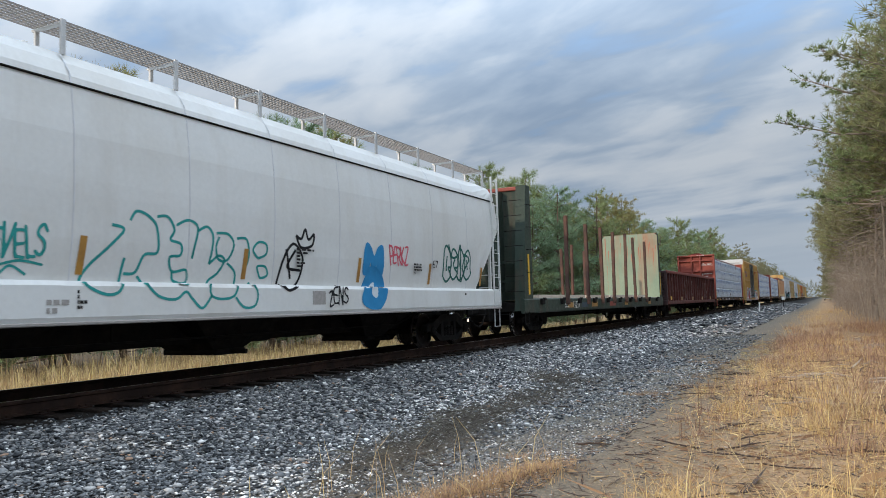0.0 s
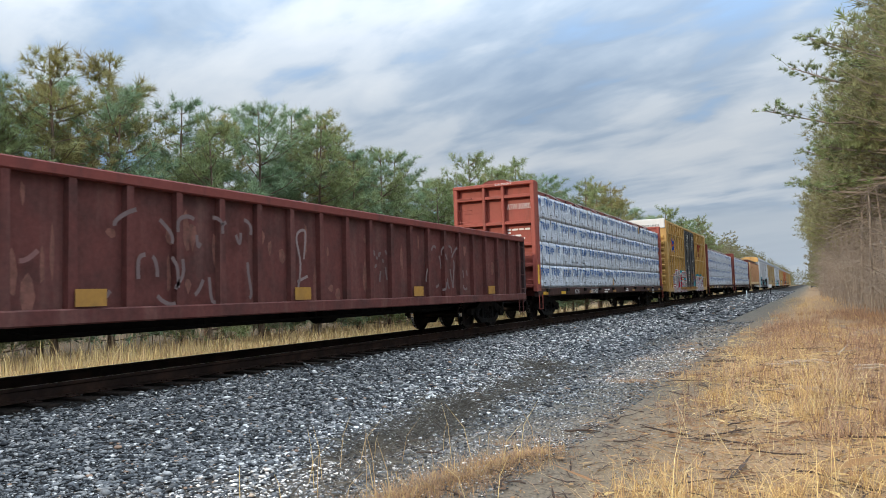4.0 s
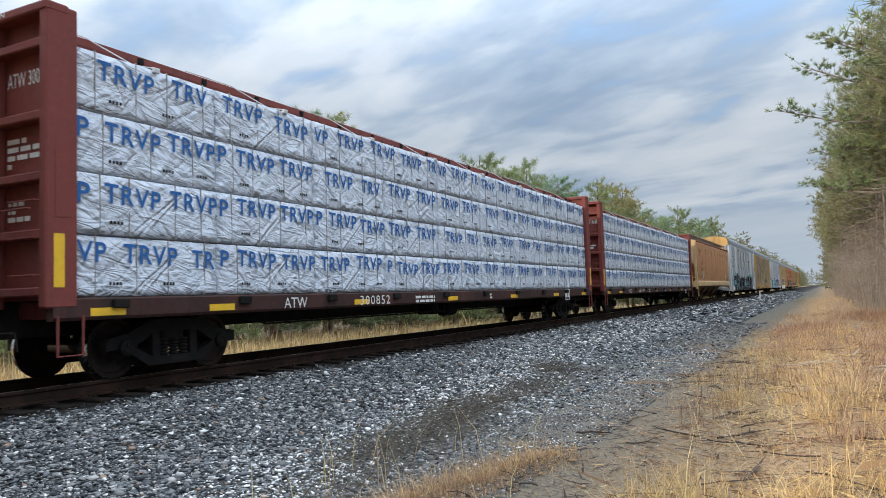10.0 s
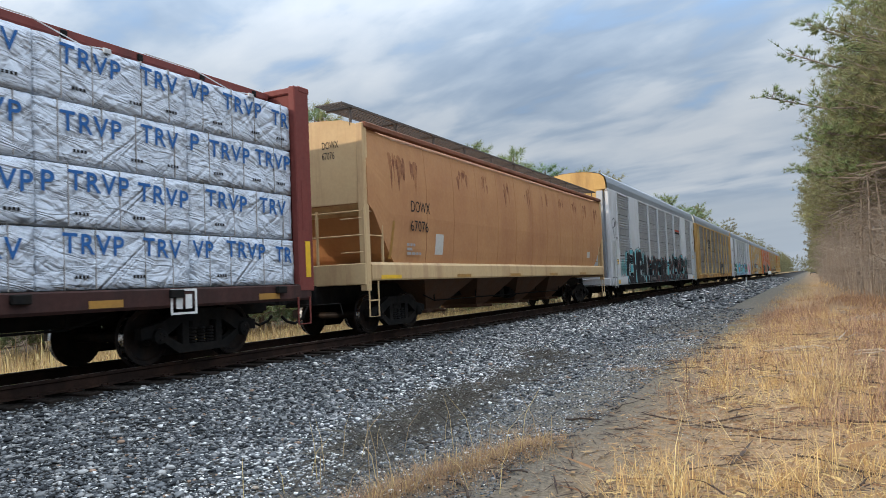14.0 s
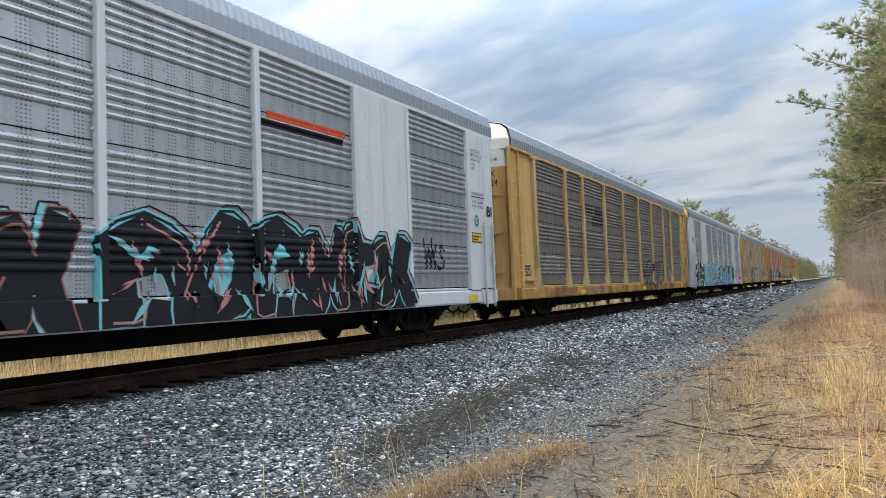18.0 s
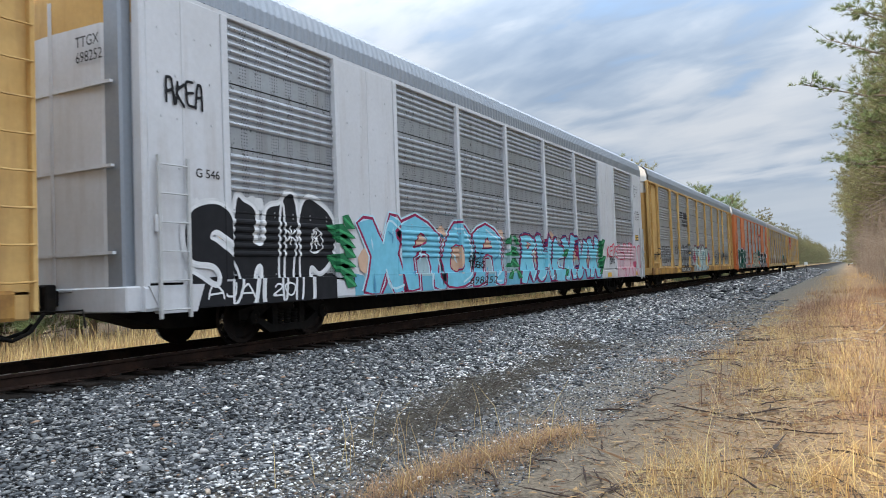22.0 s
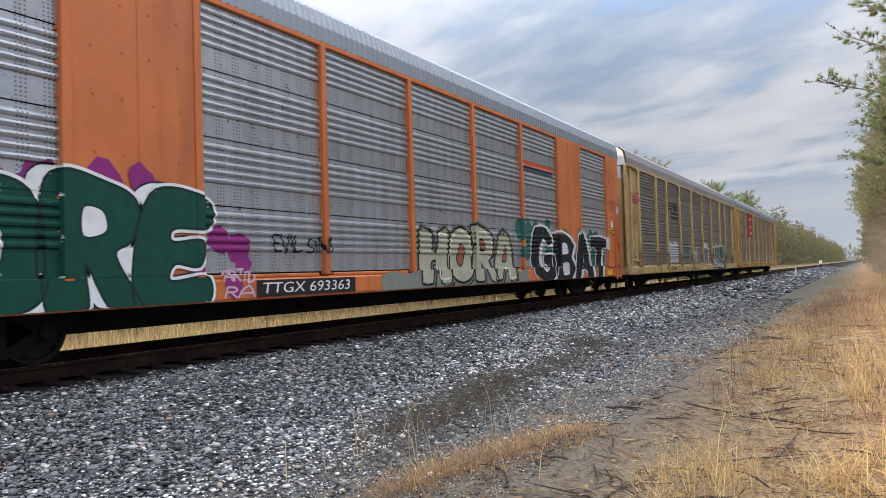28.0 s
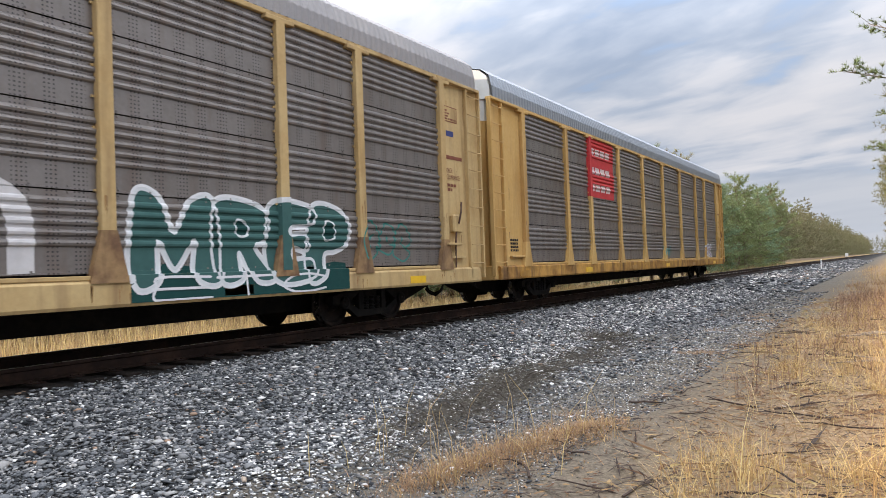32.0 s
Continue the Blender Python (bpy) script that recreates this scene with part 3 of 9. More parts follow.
def ballast_material():
    m = material("crushed_ballast_stone", (0.1, 0.1, 0.1), 0.85, grain=0.12, grain_scale=40, bump=0.1, bump_scale=90)
    nt = m.node_tree
    N, L = nt.nodes.new, nt.links.new
    geo, ramp = N("ShaderNodeNewGeometry"), N("ShaderNodeValToRGB")
    cr = ramp.color_ramp
    cr.interpolation = "CONSTANT"
    shades = ((0.0, (0.034, 0.036, 0.038)), (0.18, (0.085, 0.089, 0.092)), (0.42, (0.14, 0.143, 0.146)), (0.66, (0.21, 0.21, 0.205)), (0.82, (0.30, 0.29, 0.275)), (0.90, (0.39, 0.375, 0.355)), (0.955, (0.66, 0.64, 0.61)), (0.985, (0.30, 0.20, 0.14)))
    for i, (p, c) in enumerate(shades):
        e = cr.elements[i] if i < 2 else cr.elements.new(p)
        e.position, e.color = p, (*c, 1)
    L(geo.outputs["Random Per Island"], ramp.inputs[0])
    hs = [n for n in nt.nodes if n.bl_idname == "ShaderNodeHueSaturation"][0]
    L(ramp.outputs[0], hs.inputs["Color"])
    return m


def stones(name, spots, sizes, mat, seed):
    """Broken stones: squeezed, knocked-about octahedra with cut tops, all in one mesh."""
    rnd = np.random.RandomState(seed)
    n = len(spots)
    base = np.array([(1, 0, 0.1), (0.25, 0.95, -0.1), (-0.9, 0.35, 0.15), (-0.45, -0.9, -0.05), (0.6, -0.75, 0.1), (0.3, 0.25, 0.72), (-0.35, -0.15, 0.66), (0, 0, -0.8)], dtype=np.float32)
    tri = np.array([(0, 1, 5), (1, 2, 6), (1, 6, 5), (2, 3, 6), (3, 4, 6), (4, 5, 6), (4, 0, 5), (1, 0, 7), (2, 1, 7), (3, 2, 7), (4, 3, 7), (0, 4, 7)], dtype=np.int32)
    v = base[None] * (1 + rnd.uniform(-0.28, 0.28, (n, 8, 3)))
    v *= np.stack([rnd.uniform(0.7, 1.3, n), rnd.uniform(0.55, 0.95, n), rnd.uniform(0.30, 0.62, n)], 1)[:, None, :]
    a, b = rnd.uniform(0, 2 * np.pi, n), rnd.uniform(-0.75, 0.75, n)
    cb, sb = np.cos(b)[:, None], np.sin(b)[:, None]
    y, z = v[:, :, 1] * cb - v[:, :, 2] * sb, v[:, :, 1] * sb + v[:, :, 2] * cb
    ca, sa = np.cos(a)[:, None], np.sin(a)[:, None]
    v = np.stack([v[:, :, 0] * ca - y * sa, v[:, :, 0] * sa + y * ca, z], 2)
    v = v * sizes[:, None, None] + spots[:, None, :]
    t = (tri[None] + (np.arange(n) * 8)[:, None, None]).reshape(-1, 3)
    return fast_mesh(name, v.reshape(-1, 3), t, mat)


BALLAST = ballast_material()


def make_ballast():
    rnd = np.random.RandomState(5)
    spots, sizes = [], []
    # (x0, x1, y0, y1, stones a square metre, size)
    for x0, x1, y0, y1, dens, s in ((-8.5, -4.6, 2.0, 9, 1750, 0.0245), (-8.5, -4.8, 9, 18, 860, 0.0285), (-8.5, -4.6, 18, 36, 330, 0.042), (-8.5, -3.6, 36, 80, 55, 0.085), (-8.5, -3.4, 80, 180, 16, 0.09),
                                    (-4.8, -3.4, 3.5, 9, 900, 0.018), (-5.0, -3.4, 9, 22, 420, 0.024), (-3.5, -2.3, 4, 10, 1500, 0.0105), (-3.5, -2.3, 10, 18, 620, 0.015), (-4.6, -2.4, 18, 36, 150, 0.028),
                                    (-2.5, 0.5, 4.5, 12, 45, 0.009), (-10.3, -9.0, 0.5, 16, 40, 0.030), (-13.4, -11.0, 4, 40, 60, 0.05)):
        n = int((x1 - x0) * (y1 - y0) * dens)
        p = np.stack([rnd.uniform(x0, x1, n), rnd.uniform(y0, y1, n)], 1)
        spots.append(p)
        sizes.append(s * np.exp(rnd.normal(0, 0.33, n)))
    p, s = np.concatenate(spots), np.concatenate(sizes)
    keep = ~((p[:, 0] > -8.5) & (p[:, 0] < -7.75) & (rnd.rand(len(p)) < 0.92 - 0.7 * np.clip((p[:, 0] + 8.3) / 0.55, 0, 1)))
    # weedy patches at the toe of the slope hold fewer stones
    patch = np.array([noise.noise((a * 0.8, b * 0.35, 7.7)) for a, b in p])
    keep &= ~((p[:, 0] > -5.4) & (patch > 0.15) & (rnd.rand(len(p)) < 0.2))
    p, s = p[keep], s[keep]
    z = np.array([ground_z(a, b) for a, b in p]) + rnd.uniform(-0.15, 0.45, len(p)) * s
    me = stones("ballast", np.concatenate([p, z[:, None]], 1), s, BALLAST, 6)
    tagged(new("ballast", me), "loose grey crushed stone with scattered white pieces", "ballast", kind="stuff")


M["white_stone"] = material("white_quartz_stone", (0.74, 0.715, 0.68), 0.8, grain=0.12, grain_scale=40, island=0.3, bump=0.1, bump_scale=90)


def make_white_stones():
    """Pale stones rolled down to the toe of the slope."""
    rnd = np.random.RandomState(17)
    P, S = [], []
    for y0, y1, n, s, w in ((3, 9, 3200, 0.0145, 0.5), (9, 20, 5200, 0.0175, 0.62), (20, 40, 2800, 0.026, 0.8), (40, 120, 700, 0.055, 1.0)):
        y = rnd.uniform(y0, y1, n)
        x = np.maximum(-4.35 - (y - 4) * 0.14, -6.3) + rnd.normal(0, w, n)
        if y0 < 20:
            k = n // 3
            x[:k] = rnd.uniform(-3.9, -2.4, k)
        P.append(np.stack([x, y], 1))
        S.append(s * np.exp(rnd.normal(0, 0.4, n)) * np.where(x > -3.9, 0.55, 1.0))
    p, s = np.concatenate(P), np.concatenate(S)
    keep = p[:, 0] > -8.2
    p, s = p[keep], s[keep]
    z = np.array([ground_z(a, b) for a, b in p]) + 0.45 * s + 0.008
    tagged(new("pale_stones", stones("pale_stones", np.concatenate([p, z[:, None]], 1), s, M["white_stone"], 18)), "white quartz stones scattered along the ballast toe", "stones", kind="stuff")


make_ballast()
make_white_stones()
M["rail"] = material("rusty_rail_steel", (0.022, 0.013, 0.010), 0.75, 0.2, grain=0.2, second=(0.06, 0.032, 0.021), second_amount=0.7, second_scale=2.0)
M["tie"] = material("creosoted_tie_wood", (0.014, 0.011, 0.009), 0.9, grain=0.25, grain_scale=30, second=(0.028, 0.018, 0.013), second_amount=0.7, second_scale=2.5, bump=0.3)
M["railtop"] = material("worn_rail_head", (0.30, 0.27, 0.25), 0.3, 0.9, grain=0.08, bump=0)


def make_track():
    track = tagged(new("track"), "single railway track of rusty rails on timber ties", "track", kind="structure")
    track.matrix_basis = pose(TRACK_X, 0, 0)
    half = [(0.075, -0.185), (0.075, -0.172), (0.012, -0.150), (0.010, -0.055), (0.036, -0.040), (0.036, -0.008), (0.028, 0.0)]
    prof = half + [(-x, z) for x, z in half[::-1]]
    for side in (-1, 1):
        g = Geo()
        g.prism([(x + side * 0.755, z) for x, z in prof], -60, 900)
        rail = part("rail", g, M["rail"], track)
        head = Geo().box(side * 0.755 - 0.024, side * 0.755 + 0.024, -60, 900, -0.004, 0.002)
        part("running_surface", head, M["railtop"], rail, "worn shiny running band")
    tie = Geo().box(-1.29, 1.29, -0.115, 0.115, -0.37, -0.195, 0.012).mesh("tie", M["tie"])
    plate = Geo()
    for side in (-1, 1):
        plate.box(side * 0.755 - 0.17, side * 0.755 + 0.17, -0.09, 0.09, -0.196, -0.180, 0.003)
        for dx in (-0.1, 0.1):
            for dy in (-0.05, 0.05):
                plate.box(side * 0.755 + dx - 0.014, side * 0.755 + dx + 0.014, dy - 0.014, dy + 0.014, -0.19, -0.155, 0.004)
    plate_me = plate.mesh("tie_plate", M["rail"])
    rnd = random.Random(3)
    for k in range(290):
        y = -12 + k * 0.53 + rnd.uniform(-0.03, 0.03)
        t = part("tie", tie, None, track, at=pose(rnd.uniform(-0.03, 0.03), y, rnd.uniform(-0.008, 0.004), 0, 0, rnd.uniform(-1.2, 1.2)))
        if k < 120:
            part("tie_plate", plate_me, None, t)


make_track()


# ---- grass, trees and litter ----
def straw(name, rgb, spread_=0.35):
    return material(name, rgb, 0.8, grain=0.1, grain_scale=5, second=tuple(c * 0.72 for c in rgb), second_amount=0.5, second_scale=0.7, island=spread_, bump=0, transmit=0.25)


M["straw"] = straw("dry_straw_grass", (0.58, 0.375, 0.165))
M["pale_straw"] = straw("pale_dead_grass", (0.60, 0.435, 0.22))
M["brown_weed"] = straw("brown_dead_weed", (0.37, 0.225, 0.125))
M["bracken"] = straw("rusty_dead_bracken", (0.33, 0.195, 0.125), 0.5)
M["grey_weed"] = straw("grey_matted_weed", (0.145, 0.125, 0.10))
M["leaf"] = straw("fallen_brown_leaf", (0.30, 0.17, 0.085), 0.5)
M["dark_twig"] = material("damp_dark_twig", (0.065, 0.045, 0.035), 0.9, grain=0.2, island=0.4, bump=0.1)
M["twig"] = material("grey_brown_twig_bark", (0.26, 0.22, 0.18), 0.9, grain=0.2, second=(0.17, 0.12, 0.09), second_amount=0.6, second_scale=2, island=0.3, bump=0.2)
M["deadwood"] = material("bleached_deadwood", (0.36, 0.29, 0.22), 0.9, grain=0.2, second=(0.22, 0.17, 0.13), second_amount=0.6, second_scale=3, bump=0.3)
M["bark"] = material("pine_bark", (0.15, 0.105, 0.08), 0.95, grain=0.25, grain_scale=18, second=(0.24, 0.16, 0.115), second_amount=0.6, second_scale=4, bump=0.6, bump_scale=25)
M["needle"] = material("pine_needles", (0.215, 0.265, 0.12), 0.6, grain=0.15, grain_scale=1.5, second=(0.27, 0.275, 0.115), second_amount=0.7, second_scale=0.5, island=0.45, bump=0, transmit=0.3)
M["needle_gold"] = material("yellowing_pine_needles", (0.29, 0.275, 0.11), 0.6, grain=0.15, grain_scale=1.5, second=(0.29, 0.21, 0.09), second_amount=0.7, second_scale=0.6, island=0.4, bump=0, transmit=0.3)
M["needle_olive"] = material("olive_pine_needles", (0.225, 0.225, 0.105), 0.6, grain=0.15, grain_scale=1.5, second=(0.27, 0.225, 0.12), second_amount=0.7, second_scale=0.5, island=0.45, bump=0, transmit=0.35)
M["needle_far"] = material("hazy_far_pine_needles", (0.20, 0.20, 0.105), 0.7, grain=0.2, grain_scale=0.4, second=(0.24, 0.20, 0.125), second_amount=0.8, second_scale=0.25, island=0.35, bump=0, transmit=0.25)
M["needle_blue"] = material("blue_green_pine_needles", (0.215, 0.30, 0.175), 0.6, grain=0.15, grain_scale=1.5, second=(0.25, 0.31, 0.16), second_amount=0.6, second_scale=0.5, island=0.4, bump=0, transmit=0.3)


def blades(name, xy, height, width, lean, mat, seed, flat=0.0):
    """Grass blades, each a bent strip of three triangles."""
    rnd = np.random.RandomState(seed)
    n = len(xy)
    a = rnd.uniform(0, 2 * np.pi, n)
    h = np.asarray(height) * np.exp(rnd.normal(0, 0.35, n))
    l = lean * np.abs(rnd.normal(0.6, 0.5, n)) * h
    z = np.array([ground_z(x, y) for x, y in xy]) - 0.01
    d = np.stack([np.cos(a), np.sin(a)], 1)
    s = np.stack([-np.sin(a), np.cos(a)], 1) * (width * rnd.uniform(0.6, 1.4, n))[:, None]
    base = np.concatenate([xy, z[:, None]], 1)

    def at(f, up, side):
        p = base.copy()
        p[:, :2] += d * (l * f)[:, None] + s * side
        p[:, 2] += h * up * (1 - flat * rnd.rand(n))
        return p

    v = np.stack([at(0, 0, 0.5), at(0, 0, -0.5), at(0.35, 0.6, 0.38), at(0.35, 0.6, -0.38), at(1.0, 1.0, 0)], 1)
    t = np.array([(0, 1, 3), (0, 3, 2), (2, 3, 4)])[None] + (np.arange(n) * 5)[:, None, None]
    return fast_mesh(name, v.reshape(-1, 3), t.reshape(-1, 3), mat)


def clumped(rnd, x0, x1, y0, y1, clumps, each, radius):
    c = np.stack([rnd.uniform(x0, x1, clumps), rnd.uniform(y0, y1, clumps)], 1)
    k = rnd.randint(0, clumps, clumps * each)
    return c[k] + rnd.normal(0, radius, (clumps * each, 2))


def edge_x(y):
    """Where the straw of the verge begins."""
    return np.maximum(-1.40 - 0.055 * (y - 5), -2.25) + 0.08 * np.sin(y * 0.9) + 0.14 * np.sin(y * 0.31 + 1.0)


def tufts(rnd, x0, x1, y0, y1, clumps, each, radius, tall):
    """Tufts of grass, each with its own size: the places of the blades and their heights."""
    c = np.stack([rnd.uniform(x0, x1, clumps), rnd.uniform(y0, y1, clumps)], 1)
    c = c[c[:, 0] > edge_x(c[:, 1])]
    size = np.clip(np.exp(rnd.normal(0, 0.45, len(c))), 0.4, 1.7)
    k = rnd.randint(0, len(c), len(c) * each)
    return c[k] + rnd.normal(0, 1, (len(k), 2)) * (radius * size[k])[:, None], tall * size[k]


def make_grass():
    rnd = np.random.RandomState(11)
    # the sunlit verge: long wispy tufts over matted straw, thick in some patches and thin in others
    sets = [tufts(rnd, -1.5, 2.6, 4.2, 12, 330, 34, 0.085, 0.13), tufts(rnd, -2.4, 3.0, 12, 26, 250, 28, 0.13, 0.15), tufts(rnd, -2.5, 2.4, 26, 90, 520, 14, 0.25, 0.20)]
    p, h = np.concatenate([q[0] for q in sets]), np.concatenate([q[1] for q in sets])
    thick = np.array([noise.noise((x * 0.55, y * 0.28, 2.2)) for x, y in p])
    keep = thick + rnd.uniform(-0.25, 0.25, len(p)) > -0.12
    p, h = p[keep], h[keep] * (1 + 0.9 * np.clip(thick[keep], -0.4, 0.6))
    tagged(new("dry_grass", blades("dry_grass", p, h, 0.0048, 1.3, M["straw"], 12)), "tall straw-coloured dry grass in tufts", "grass", kind="stuff")
    q, h = tufts(rnd, -1.2, 2.4, 4.4, 15, 46, 24, 0.10, 0.28)
    tagged(new("tall_grass", blades("tall_grass", q, h, 0.0042, 1.7, M["pale_straw"], 22)), "long arching stems of pale dry grass", "grass", kind="stuff")
    for name, count, height, mat, seed, lab in (("straw_litter", 26000, 0.05, "pale_straw", 13, "flattened pale straw lying on the ground"), ("dead_grass", 34000, 0.045, "brown_weed", 19, "matted rusty-brown dead grass on the ground")):
        p = np.stack([rnd.uniform(-2.6, 3.0, count), 4.0 + 26 * rnd.rand(count) ** 1.4], 1)
        p = p[p[:, 0] > edge_x(p[:, 1]) - 0.12 + rnd.normal(0, 0.16, len(p))]
        side = np.array([noise.noise((x * 0.55, y * 0.28, 2.2)) for x, y in p]) * (1 if mat == "pale_straw" else -1)
        p = p[side + rnd.uniform(-0.3, 0.3, len(p)) > -0.15]
        tagged(new(name, blades(name, p, height, 0.0045, 3.2, M[mat], seed, 0.6)), lab, "grass", kind="stuff")
    # rust-brown bracken and brush further along the verge
    q, h = tufts(rnd, -1.8, 2.6, 8, 42, 760, 30, 0.18, 0.19)
    lump = np.array([noise.noise((x * 0.7, y * 0.22, 6.1)) for x, y in q]) + 0.08 * q[:, 0] + 0.06
    q, h = q[lump > 0.0], h[lump > 0.0]
    tagged(new("bracken", blades("bracken", q, h, 0.007, 1.5, M["bracken"], 27)), "rust-brown dead bracken and brush on the verge", "bracken", kind="stuff")
    # a tongue of brown grass at the edge of the path and weeds on the ballast toe
    t = rnd.uniform(0, 1, 5200)
    q = np.stack([-3.15 + 0.72 * t, 4.5 + 2.5 * t], 1) + rnd.normal(0, 1, (5200, 2)) * (0.08 + 0.20 * rnd.rand(5200))[:, None]
    q2 = clumped(rnd, -3.6, -2.3, 7.5, 24, 12, 150, 0.15)
    tagged(new("brown_grass", blades("brown_grass", np.concatenate([q, q2]), 0.062, 0.0045, 2.4, M["brown_weed"], 14)), "low reddish-brown dead grass beside the path", "grass", kind="stuff")
    tagged(new("pale_grass", blades("pale_grass", q[:700] + rnd.normal(0, .05, (700, 2)), 0.09, 0.004, 1.8, M["straw"], 24)), "pale wisps of dry grass beside the path", "grass", kind="stuff")
    t = rnd.uniform(0, 1, 26000)
    q3 = np.stack([-4.0 - 1.5 * t, 5.0 + 11 * t], 1) + rnd.normal(0, 0.34, (26000, 2))
    q3 = q3[np.array([noise.noise((a * 0.9, b * 0.45, 3.3)) for a, b in q3]) + rnd.uniform(-0.35, 0.35, len(q3)) > 0.02]
    tagged(new("weeds", blades("weeds", q3, 0.065, 0.0045, 2.4, M["grey_weed"], 15, 0.3)), "matted grey-brown dead weeds in the gravel", "weeds", kind="stuff")
    # the far side of the track
    p = np.concatenate([np.stack([rnd.uniform(-24, -13.6, 26000), rnd.uniform(2, 50, 26000)], 1), np.stack([rnd.uniform(-16, -13.4, 7000), rnd.uniform(50, 150, 7000)], 1)])
    tagged(new("far_grass", blades("far_grass", p, 0.46, 0.020, 0.5, M["pale_straw"], 16)), "tall pale dry grass beyond the track", "grass", kind="stuff")
    # a few long stalks near the camera
    g = Geo()
    for k in range(46):
        x, y = rnd.uniform(-4.2, -2.2), rnd.uniform(4.6, 7.0)
        if k > 24:
            x, y = rnd.uniform(-1.0, 1.2), rnd.uniform(5, 10)
        h, a, l = rnd.uniform(0.25, 0.6), rnd.uniform(0, 6.28), rnd.uniform(0.05, 0.3)
        z = ground_z(x, y)
        g.tube([(x, y, z - 0.02), (x + l * 0.3 * math.cos(a), y + l * 0.3 * math.sin(a), z + h * 0.6), (x + l * math.cos(a), y + l * math.sin(a), z + h)], [0.0035, 0.0028, 0.0012], 4)
    tagged(new("dry_stalks", g.mesh("dry_stalks", M["pale_straw"])), "thin dry grass stalks", "stalks", kind="stuff")


make_grass()


def make_litter():
    rnd = random.Random(21)
    # twig ends, bark and leaves strewn over the path and verge
    nr = np.random.RandomState(31)
    for name, n, length, wide, mat, lab in (("twig_litter", 3200, 0.075, 0.09, "dark_twig", "small dark twigs strewn over the ground"), ("leaf_litter", 4200, 0.026, 0.45, "leaf", "dry brown leaves and bark on the ground")):
        x, y = nr.uniform(-2.6, 2.6, n), 4.2 + 17 * nr.rand(n) ** 1.5
        a, l = nr.uniform(0, 6.28, n), length * np.exp(nr.normal(0, 0.5, n))
        z = np.array([ground_z(p, q) for p, q in zip(x, y)]) + 0.012 + nr.uniform(0, 0.025, n)
        d, s = np.stack([np.cos(a) * l, np.sin(a) * l, nr.uniform(-.15, .15, n) * l], 1), np.stack([-np.sin(a) * l * wide, np.cos(a) * l * wide, nr.uniform(0, .3, n) * l * wide], 1)
        c = np.stack([x, y, z], 1)
        v = np.stack([c - d, c + s * .6 + d * .1, c + d, c - s * .6, c + np.array([0, 0, .006])], 1)
        t = np.array([(0, 3, 4), (3, 2, 4), (2, 1, 4), (1, 0, 4)])[None] + (np.arange(n) * 5)[:, None, None]
        tagged(new(name, fast_mesh(name, v.reshape(-1, 3), t.reshape(-1, 3), M[mat])), lab, "litter", kind="stuff")
    # sticks on the path and verge, one thing each
    for k in range(110):
        x, y = rnd.uniform(-2.6, 2.2), 4.8 + 15 * rnd.random() ** 1.5
        if k < 2:
            x, y = ((-3.55, 6.75), (-4.05, 11.5))[k]
        g = Geo()
        L_, a = rnd.uniform(0.2, 0.85), rnd.uniform(0, 3.14)
        if k == 0:
            L_, a = 0.34, 0.25
        p, pts = Vector((-L_ / 2, 0, 0.02)), []
        for i in range(6):
            pts.append(p.copy())
            p += Vector((L_ / 5, rnd.uniform(-0.04, 0.04), rnd.uniform(-0.012, 0.016)))
        r = rnd.uniform(0.006, 0.013)
        g.tube(pts, [r, r, r * 0.9, r * 0.8, r * 0.6, r * 0.4], 6)
        g.tube([pts[3], pts[3] + Vector((0.08, 0.07, 0.03)), pts[3] + Vector((0.15, 0.16, 0.03))], [r * 0.6, r * 0.4, r * 0.25], 5)
        ob = new("stick", g.mesh("stick", M["dark_twig"]))
        ob.matrix_basis = Matrix.Translation((x, y, ground_z(x, y))) @ pose(0, 0, 0, 0, 0, math.degrees(a))
        tagged(ob, "dry brown stick lying on the ground", "stick", "fallen sticks")
    # felled branches heaped on the verge
    for k in range(26):
        x, y = rnd.uniform(-0.5, 2.2), 9.5 + 17 * rnd.random()
        g = Geo()
        for j in range(rnd.choice((2, 3, 5))):
            a, l = rnd.uniform(0, 6.28), rnd.uniform(0.5, 1.3)
            r = rnd.uniform(0.008, 0.022)
            d = Vector((math.cos(a), math.sin(a), 0))
            s = Vector((rnd.uniform(-.2, .2), rnd.uniform(-.2, .2), 0.03))
            g.tube([s - d * l / 2, s + Vector((0, 0, rnd.uniform(0.02, 0.10))), s + d * l / 2 + Vector((0, 0, rnd.uniform(0, 0.15)))], [r, r * 0.8, r * 0.4], 6)
        ob = new("fallen_branch", g.mesh("fallen_branch", M["deadwood"]))
        ob.matrix_basis = Matrix.Translation((x, y, ground_z(x, y)))
        tagged(ob, "bleached fallen branches lying in dry grass", "branch", "fallen branches")
    # one cut stump and a pale boulder
    g = Geo().lathe([(0, 0.0), (0, 0.20), (0.12, 0.16), (0.42, 0.14), (0.45, 0.12), (0.46, 0.0)], (0, 0, 0), 14, "z")
    ob = new("tree_stump", recalc(g.mesh("tree_stump", M["deadwood"])))
    ob.matrix_basis = Matrix.Translation((1.35, 14.5, ground_z(1.35, 14.5) - 0.03)) @ pose(0, 0, 0, 6, -5, 0)
    tagged(ob, "short weathered tree stump in the grass", "stump")
